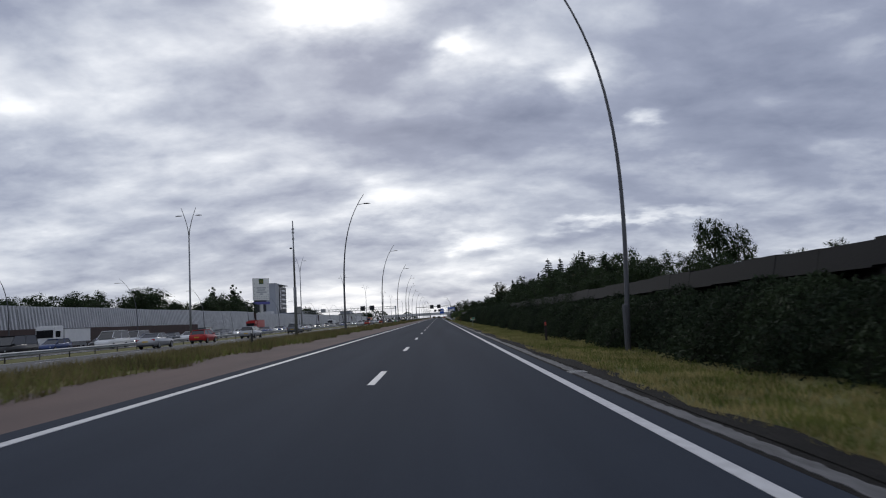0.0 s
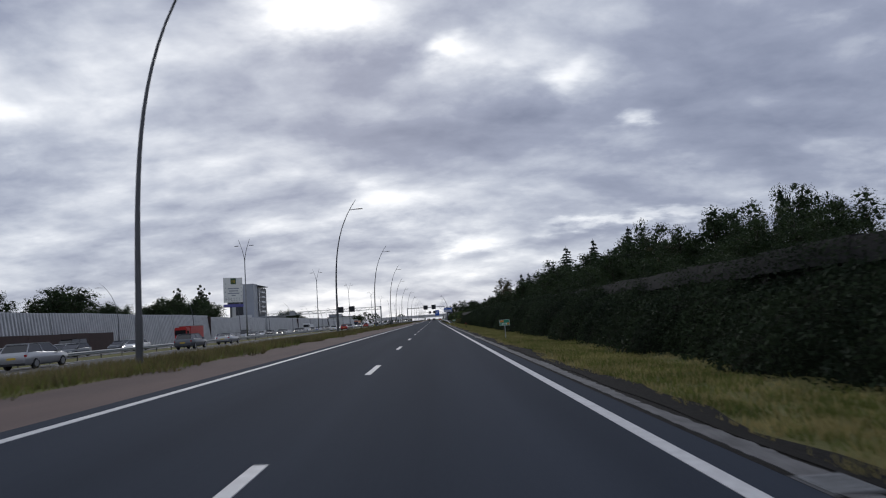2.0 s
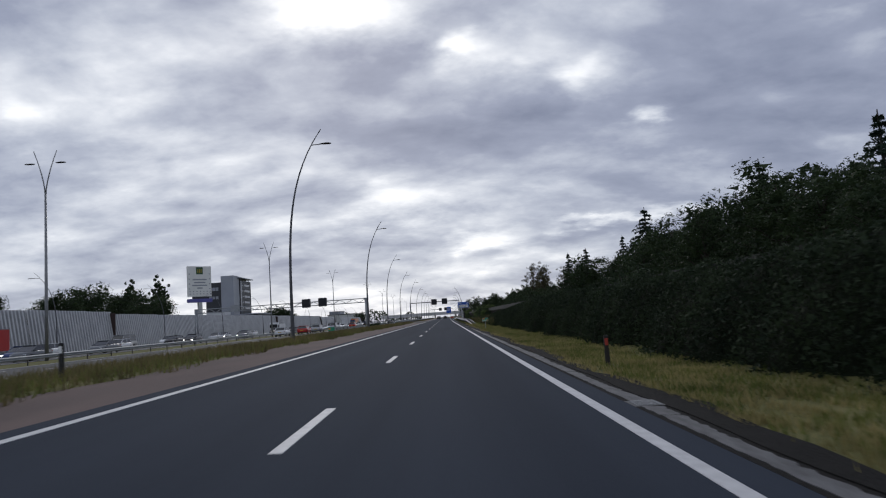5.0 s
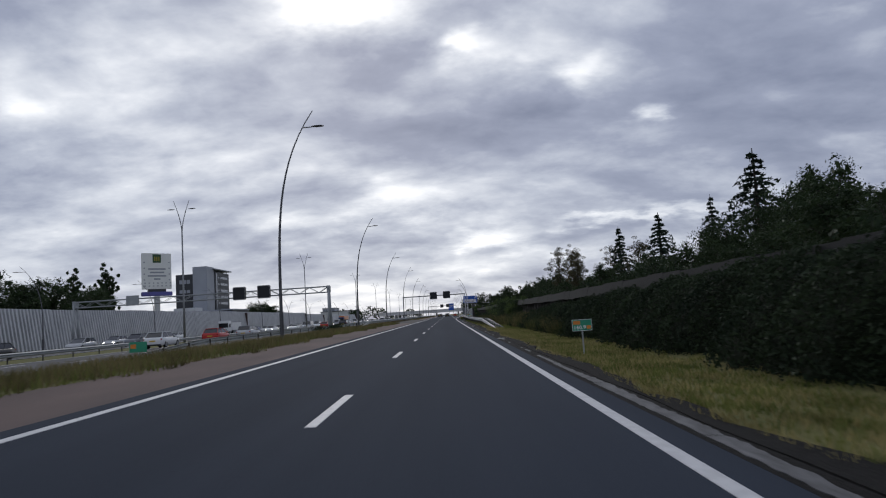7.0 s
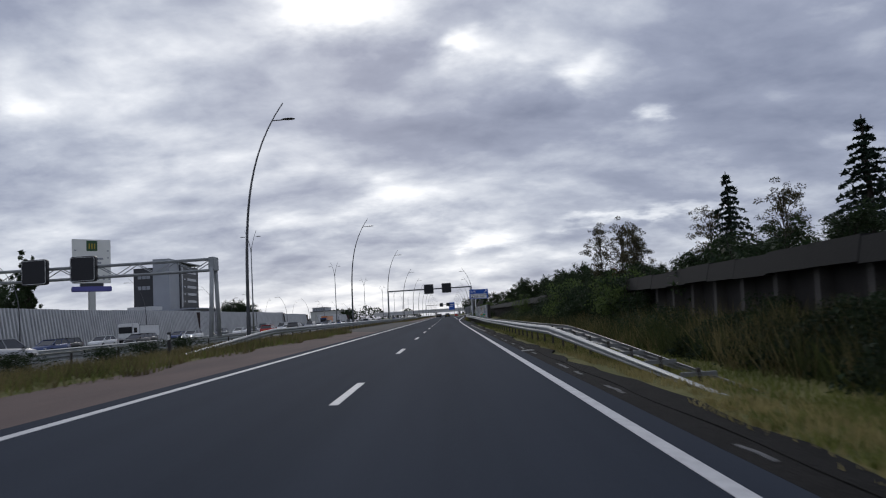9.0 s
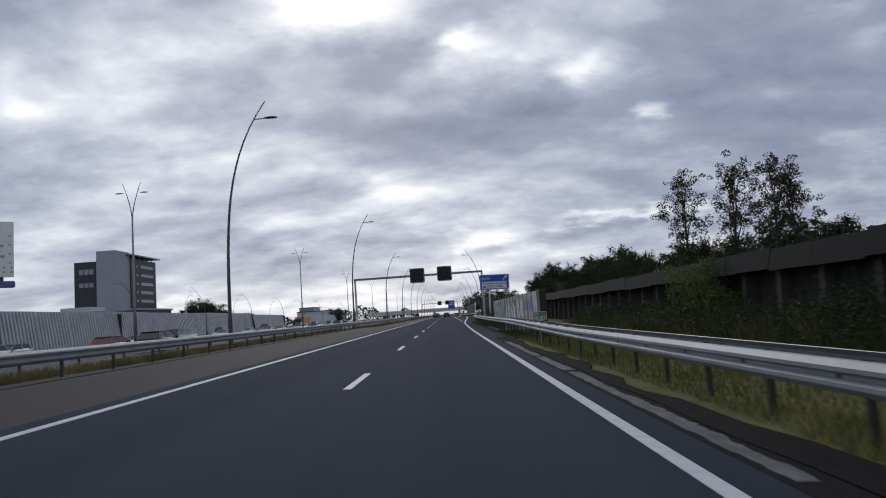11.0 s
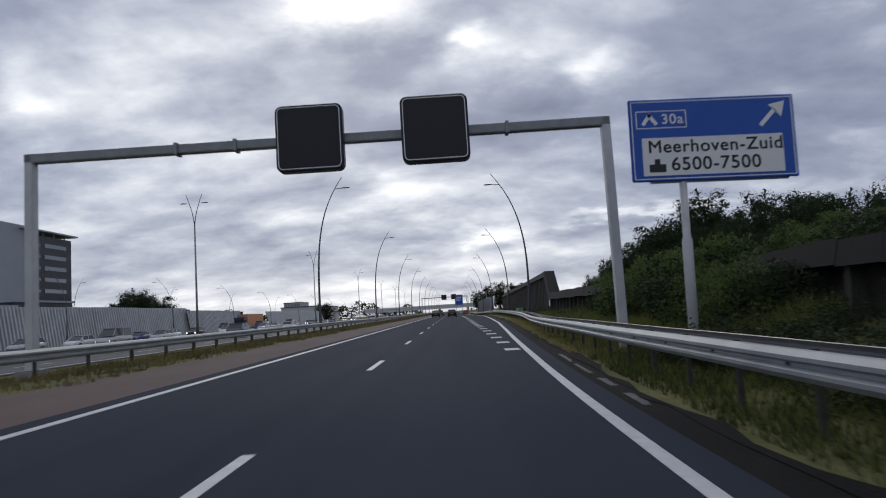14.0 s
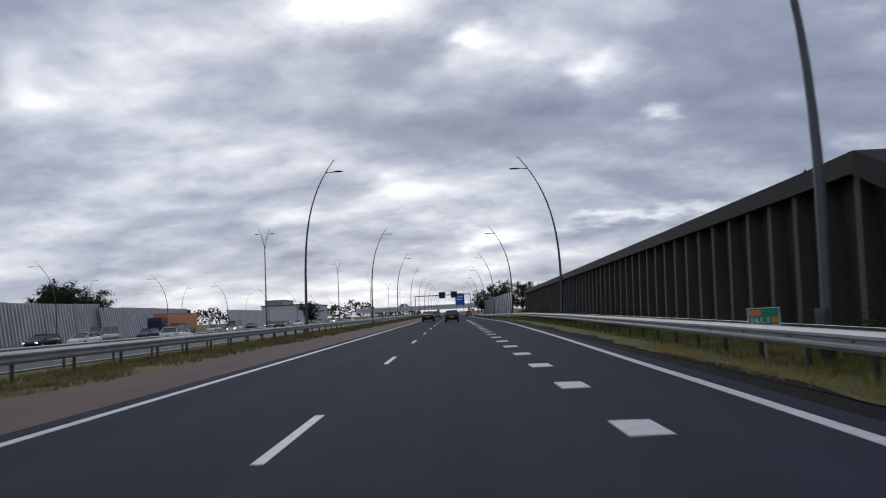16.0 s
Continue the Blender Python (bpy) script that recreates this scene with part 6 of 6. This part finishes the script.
# the wood behind the wall
y = 30.0
while y < 345:
    for x, h in ((16.5, 5.2), (24, 7.4), (34, 10.4)):
        k = rng.randrange(3)
        hh = h * rng.uniform(0.78, 1.08) * lerp(y, [(-14, 0.35), (66, 0.38), (84, 0.66), (108, 0.78), (120, 0.78), (134, 0.84), (150, 1.06), (172, 1.02), (190, 0.78), (206, 0.7), (236, 0.74), (262, 0.58), (290, 0.52), (345, 0.5)])
        plant(OAKS[k], x + rng.uniform(-2, 2), y + rng.uniform(-2.2, 2.2), hh, 10, rng.uniform(0, 6.28), rng.uniform(1.0, 1.3))
    y += 7.0
while y < 432:
    for x, h in ((19, 5.5), (26, 7.4)):
        if y < 372 or x > 20:
            plant(OAKS[rng.randrange(3)], x + rng.uniform(-1.5, 1.5), y + rng.uniform(-2, 2), h * rng.uniform(0.85, 1.1) * (0.6 if x < 20 and y < 360 else 1.0) * lerp(y, [(345, 0.3), (356, 0.36), (362, 0.5), (372, 0.68), (384, 0.62), (400, 0.55), (432, 0.4)]), 10, rng.uniform(0, 6.28), rng.uniform(1.0, 1.3))
    y += 6.0
for x, y, h in ((21, 369, 5.4), (22, 375, 5.9), (21.5, 382, 6.6), (23, 389, 6.8), (22, 396, 6.4)):
    plant(OAKS[rng.randrange(3)], x, y, h, 10, rng.uniform(0, 6.28), 1.05)
# the tall wood that stands farther back
y = 352.0
while y < 500:
    for x, s in ((36, 0.82), (42.5, 1.0)):
        hh = s * rng.uniform(0.86, 1.08) * lerp(y, [(352, 5.4), (372, 7.4), (388, 10.6), (405, 12.4), (432, 12.2), (462, 9.6), (500, 6)])
        plant(OAKS[rng.randrange(3)], x + rng.uniform(-2, 2), y + rng.uniform(-1.5, 1.5), hh, 10, rng.uniform(0, 6.28), rng.uniform(0.7, 0.9))
    y += 6.0
# bushes over and along the wall
for k in range(40):
    y = 198 + 62 * (k + rng.uniform(0, 1)) / 40
    plant(BUSHES[rng.choice([0, 0, 1] if y > 234 else [0, 2])], rng.uniform(9.2, 9.8), y, rng.uniform(0.85, 1.12) * lerp(y, [(198, 1.9), (210, 1.6), (216, 1.15), (233, 1.1), (236, 2.5), (252, 2.6), (262, 1.4)]), 3.0, rng.uniform(0, 6.28), 0.85)
for k in range(44):
    y = rng.uniform(60, 284)
    plant(BUSHES[rng.choice([0, 0, 2])], rng.uniform(11.8, 13.8), y, rng.uniform(2.0, 3.2) * lerp(y, [(60, 0.7), (100, 1), (284, 1)]), 3.0, rng.uniform(0, 6.28))
LOW = []
for k in range(75):
    y = rng.uniform(226, 287)
    LOW.append((rng.uniform(8.5 if y < 264 else 7.9, 9.7), y, rng.uniform(0.55, 1.0)))
for k in range(46):
    LOW.append((rng.uniform(8.7, 9.5), rng.uniform(258, 287), rng.uniform(0.6, 1.0)))
plant(BUSHES[1], 9.3, 272.0, 2.2, 3.0, 0.5, 0.9)
plant(BUSHES[1], 9.2, 236.0, 2.0, 3.0, 1.5, 0.9)
# green weeds in the verge before the portal
for x, y, h in ((-10.2, 222, 0.6), (-10.9, 226, 0.9), (-10.3, 230, 0.8), (-10.7, 234, 0.9), (-11.2, 239, 1.0)):
    plant(BUSHES[0], x, y, h, 3.0, rng.uniform(0, 6.28), 1.4)
# green bank past the bridge
for k in range(64):
    y = rng.uniform(325, 372)
    x = rng.uniform(11.2, 18.5)
    if x > 9.0 + (rail_right(y) - 5.3):
        plant(BUSHES[0 if y < 338 or y > 354 else rng.choice([0, 1])], x, y, rng.uniform(1.2, 2.2) * lerp(x, [(10, 0.8), (16, 0.9)]) * lerp(y, [(340, 1.0), (350, 0.72), (358, 0.5)]), 3.0, rng.uniform(0, 6.28), 1.15)
for k in range(70):
    y = rng.uniform(317.5, 372)
    x = min(rail_right(y) + rng.uniform(1.6, 4.2), 9.6)
    LOW.append((x, y, rng.uniform(0.4, 0.75)))
for k in range(30):
    y = rng.uniform(318.5, 336)
    LOW.append((rng.uniform(6.8, 9.6), y, rng.uniform(0.6, 1.1)))
# a rank thicket that swallows the wall beyond the gantry
for k in range(34):
    y = rng.uniform(339, 357.5)
    plant(BUSHES[rng.choice([1, 1, 0])], rng.uniform(9.3, 10.4), y, rng.uniform(2.1, 2.9) * lerp(y, [(340, 0.92), (346, 0.8), (351, 0.66), (357.5, 0.32)]), 3.0, rng.uniform(0, 6.28), 0.85)
for k in range(26):
    y = rng.uniform(335.2, 349.5)
    plant(BUSHES[rng.choice([1, 1, 0])], rng.uniform(8.4, 9.6), y, rng.uniform(1.5, 2.2) * lerp(y, [(335, 0.85), (340, 1), (347, 1), (350, 0.6)]), 3.0, rng.uniform(0, 6.28), 0.9)
for k in range(36):
    y = rng.uniform(376, 470)
    LOW.append((tall_x(y) - rng.uniform(0.7, 1.3), y, rng.uniform(0.5, 0.95)))
# the low tangled growth along the walls, one dense mass of leaves
us = np.random.RandomState(83)
low_pts, low_size = [], []
for x, y, h in LOW:
    n = 1000
    off = us.normal(size=(n, 3)) * [0.42 * h, 0.62 * h, 0.34 * h]
    z = ground_z(x, y) + np.abs(0.42 * h + off[:, 2])
    low_pts.append(np.stack([x + off[:, 0], y + off[:, 1], z], 1))
    low_size.append(us.uniform(0.045, 0.115, n))
tagged(put("undergrowth", quads_mesh("undergrowth", np.concatenate(low_pts), np.concatenate(low_size), LEAF_OAK, us, 0.35)), "low dark tangled undergrowth along the walls", "undergrowth", "", "stuff")
# trees beyond the metal wall
FAR_TREE = "dark rounded tree beyond the metal wall"
for x, y, h, w in ((-95, 150, 11.5, 1.2), (-96, 163, 12.8, 1.1), (-94, 176, 13.6, 1.2), (-97, 190, 12.6, 1.2), (-96, 218, 14.2, 1.5), (-99, 231, 15.6, 1.4), (-96, 246, 12, 1.4), (-98, 259, 11.6, 1.2),
                   (-97, 283, 13.2, 1.3), (-96, 293, 14.2, 1.2), (-99, 303, 15.0, 1.2), (-96, 315, 14.6, 1.2), (-98, 328, 14.6, 1.3), (-96, 343, 13, 1.2), (-103, 356, 14, 1.2), (-110, 372, 15, 1.2), (-104, 206, 14, 1.2),
                   (-96, 130, 11, 1.3), (-97, 112, 11, 1.3), (-94, 95, 12, 1.2)):
    made = plant(OAKS[rng.randrange(3)], x, y, h * lerp(y, [(95, 0.84), (190, 0.92), (215, 1.06), (262, 1.04), (290, 1.06)]), 10, rng.uniform(0, 6.28), w)
    tagged(made, FAR_TREE, "tree", "trees beyond the wall")
    made = plant(OAKS[rng.randrange(3)], x - 5, y + 5, h * 0.92, 10, rng.uniform(0, 6.28), w)
    tagged(made, FAR_TREE, "tree", "trees beyond the wall")
for x, y, h in ((-134, 402, 25.5), (-137.5, 405, 21), (-122, 401, 25.8), (-119, 398, 22), (-125, 405, 20)):
    plant(POPLAR, x, y, h, 20, rng.uniform(0, 6.28), 0.85)
for x, y, h in ((-101, 540, 13.2), (-107, 548, 14.6), (-112, 556, 14.2), (-104, 560, 13), (-117, 562, 12.5), (-72, 712, 10.5), (-77, 720, 10.0)):
    made = plant(OAKS[rng.randrange(3)], x, y, h, 10, rng.uniform(0, 6.28), 1.25)
    tagged(made, FAR_TREE, "tree", "trees beyond the wall")
for x, y, h in ((26, 760, 15), (34, 770, 17), (44, 765, 16), (54, 775, 15), (20, 790, 13)):
    plant(OAKS[rng.randrange(3)], x, y, h, 10, rng.uniform(0, 6.28), 1.3)

# far woods along the horizon
rs = np.random.RandomState(77)


def far_wood(name, x0, x1, y, high, n, label):
    x = rs.uniform(x0, x1, n)
    top = high * (0.62 + 0.25 * np.sin(x * 0.043) + 0.18 * np.sin(x * 0.131 + 1) + 0.1 * np.sin(x * 0.37))
    z = top * rs.uniform(0, 1, n) ** 0.6
    pts = np.stack([x, y + rs.normal(size=n) * 6, z], 1)
    ob = put(name, quads_mesh(name, pts, rs.uniform(1.6, 3.4, n), LEAF_OAK, rs, 0.0, 0.9))
    return tagged(ob, label, "woods", "", "stuff")


far_wood("far_woods", -700, -30, 1020, 17, 9000, "dark line of woods along the horizon")
far_wood("far_woods", 20, 600, 980, 15, 7000, "dark line of woods along the horizon")
far_wood("far_woods", -1200, -200, 760, 12, 9000, "dark line of woods along the horizon")


# dense hedge below the wall
def hedge_top(y):
    return np.interp(y, [-20, 26, 40, 56, 68, 78, 100, 172, 195, 214, 224], [1.50, 1.50, 1.52, 1.42, 1.5, 1.9, 2.15, 2.12, 1.55, 1.0, 0.5]) + 0.12 * np.sin(y * 0.9) + 0.10 * np.sin(y * 2.3 + 1)


def hedge_point(y, s, inset):
    """A point of the hedge's face: s runs from its foot to its crest."""
    bulge = 0.22 * np.sin(y * 1.3 + 3 * s) * np.sin(y * 0.37 + 2) + 0.18 * np.sin(y * 0.6 + 1.3 + 2 * s) + 0.10 * np.sin(y * 3.9 + 7 * s)
    x = np.interp(s, [0, 0.3, 0.7, 1.0], [7.72, 8.0, 8.75, 9.75]) + bulge * (1 - 0.5 * s) + inset
    z = -0.44 + (hedge_top(y) + 0.44) * np.interp(s, [0, 0.3, 0.7, 1.0], [0, 0.42, 0.86, 1.0]) - inset * 0.5
    return x, z


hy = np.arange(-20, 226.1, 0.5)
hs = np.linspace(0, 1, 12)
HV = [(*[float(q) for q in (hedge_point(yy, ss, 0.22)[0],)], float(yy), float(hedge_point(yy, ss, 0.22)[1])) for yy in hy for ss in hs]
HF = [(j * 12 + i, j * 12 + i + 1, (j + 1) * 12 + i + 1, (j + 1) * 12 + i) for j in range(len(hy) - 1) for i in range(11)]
# near-black shell behind the leaves: the hedge's inner shade given as colour
HEDGE_SHADE_SHELL = material("hedge_shade_shell", (0.014, 0.020, 0.010), 0.95, other=(0.006, 0.009, 0.005), scale=3, fine=14, bump=1.0, depth=0.08, gloss=0.1)
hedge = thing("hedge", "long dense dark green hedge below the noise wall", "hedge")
put("body", mesh_from("body", HV, HF, HEDGE_SHADE_SHELL, True), hedge, "dark shell that stands in for the shade inside the hedge")
N = 230000
yy = rs.uniform(-20, 225, N)
ss = rs.uniform(0, 1, N) ** 0.9
xx, zz = hedge_point(yy, ss, 0.0)
pts = np.stack([xx + rs.normal(size=N) * 0.10 + rs.uniform(0, 0.2, N), yy, zz + rs.normal(size=N) * 0.07], 1)
tagged(put("leaves", quads_mesh("leaves", pts, rs.uniform(0.07, 0.17, N), LEAF_HEDGE, rs), hedge, "small dark leaves"), kind="stuff")

# grass: long in the verge, short and dry by the road
gz = np.vectorize(ground_z)


def grass(name, n, y0, y1, left, right, tall, wide, mat, label, tuft=0.0):
    u, y = rs.uniform(0, 1, n), rs.uniform(y0, y1, n)
    if tuft:
        seeds = max(n // 24, 1)
        cu, cy = rs.uniform(0, 1, seeds), rs.uniform(y0, y1, seeds)
        pick = rs.randint(0, seeds, n)
        u, y = np.clip(cu[pick] + rs.normal(size=n) * 0.05 * tuft, 0, 1), cy[pick] + rs.normal(size=n) * 0.22 * tuft
    a, b = np.vectorize(left)(y), np.vectorize(right)(y)
    x = a + (b - a) * u
    h = tall * rs.uniform(0.4, 1.25, n)
    return tagged(put(name, blades_mesh(name, x, y, gz(x, y), h, wide * rs.uniform(0.6, 1.4, n), mat, rs)), label, "grass", "", "stuff")


edge_l = lambda y: -5.28 + 0.14 * math.sin(y * 0.21) + 0.25 * math.sin(y * 0.83)
grass("verge_grass", 90000, -12, 256, lambda y: -12.6, edge_l, 0.36, 0.026, BLADE_LONG, "long straw-coloured verge grass", 1.0)
grass("verge_grass", 60000, -12, 256, lambda y: -12.0, edge_l, 0.22, 0.032, BLADE_GREEN, "green undergrowth of the verge")
grass("verge_grass", 24000, 256, 322, lambda y: -11.0, lambda y: -8.8, 0.30, 0.03, BLADE_LONG, "straw-coloured grass along the guard rail", 1.0)
grass("verge_grass", 90000, 322, 560, lambda y: -11.0, lambda y: -5.5 + 0.2 * math.sin(y * 0.7), 0.15, 0.03, BLADE_LONG, "low straw-coloured grass along the guard rail", 1.0)
grass("road_grass", 90000, -5, 216, lambda y: 4.74 + 0.16 * math.sin(y * 0.47), lambda y: 7.9, 0.10, 0.032, BLADE_DRY, "short dry yellow grass beside the gutter", 1.0)
grass("road_grass", 80000, -5, 216, lambda y: 5.0, lambda y: 8.0, 0.11, 0.032, BLADE_GREEN, "short green grass beside the gutter", 1.0)
grass("tall_grass", 26000, 334, 352, lambda y: rail_right(y) + 1.6, lambda y: 9.7, 0.72, 0.03, BLADE_TALL, "rank green grass before the thicket", 1.0)
grass("road_grass", 20000, 338, 384, lambda y: line_right(y) + 0.95, lambda y: rail_right(y) + 1.6, 0.13, 0.028, BLADE_DRY, "olive dry grass under the guard rail", 1.0)
grass("road_grass", 24000, 212, 287, lambda y: rail_right(y) - 0.1, lambda y: rail_right(y) + 3.2, 0.16, 0.024, BLADE_GREEN, "green grass under the guard rail")
# shade about the rail comes from this darker blade colour
grass("road_grass", 24000, 318, 350, lambda y: line_right(y) + 1.2, lambda y: rail_right(y) + 3.2, 0.13, 0.024, BLADE_SHADED, "low grass in a shade-darkened tone before the bridge screen", 1.0)
grass("road_grass", 20000, 326, 384, lambda y: rail_right(y) - 0.1, lambda y: rail_right(y) + 3.2, 0.16, 0.024, BLADE_GREEN, "green grass under the guard rail")
grass("road_grass", 16000, 205, 262, lambda y: 5.2, lambda y: 6.6, 0.12, 0.022, BLADE_DRY, "short dry yellow grass beside the gutter", 1.0)
grass("bank_grass", 38000, 334, 373, lambda y: rail_right(y) + 1.4, lambda y: 9.9, 0.6, 0.035, BLADE_GREEN, "long green grass on the bank")
grass("road_grass", 16000, 384, 470, lambda y: rail_right(y) - 0.1, lambda y: rail_right(y) + 2.2, 0.16, 0.03, BLADE_GREEN, "green grass under the guard rail")
# on the bridge, too, rail shade is painted by the darker grass tone
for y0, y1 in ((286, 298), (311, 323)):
    grass("road_grass", 9000, y0, y1, lambda y: line_right(y) + 1.45, lambda y: 8.3, 0.14, 0.024, BLADE_SHADED, "low grass in a shade-darkened tone before the bridge screen", 1.0)
# these weeds take the same shade-darkened blade colour
grass("tall_weeds", 26000, 196, 287, lambda y: 7.7, lambda y: 9.7, 0.75, 0.03, BLADE_SHADED, "tall dark weeds before the timber wall", 1.0)
grass("tall_weeds", 9000, 198, 287, lambda y: 7.6, lambda y: 9.6, 0.95, 0.028, BLADE_LONG, "pale seeding weeds before the timber wall", 1.0)
# creepers that hang over the wall's cap
n = 16000
cy = rs.choice(np.concatenate([rs.uniform(40, 118, 60), rs.uniform(78, 112, 30)]), n) + rs.normal(size=n) * 0.8
cz = rs.uniform(1.25, 2.28, n)
creeper = put("creeper", quads_mesh("creeper", np.stack([9.62 + 0.12 * (cz - 1.6) + rs.normal(size=n) * 0.07, cy, cz], 1), rs.uniform(0.05, 0.12, n), LEAF_HEDGE, rs, 0.1))
tagged(creeper, "dark creepers hanging over the wall cap", "creeper", "", "stuff")
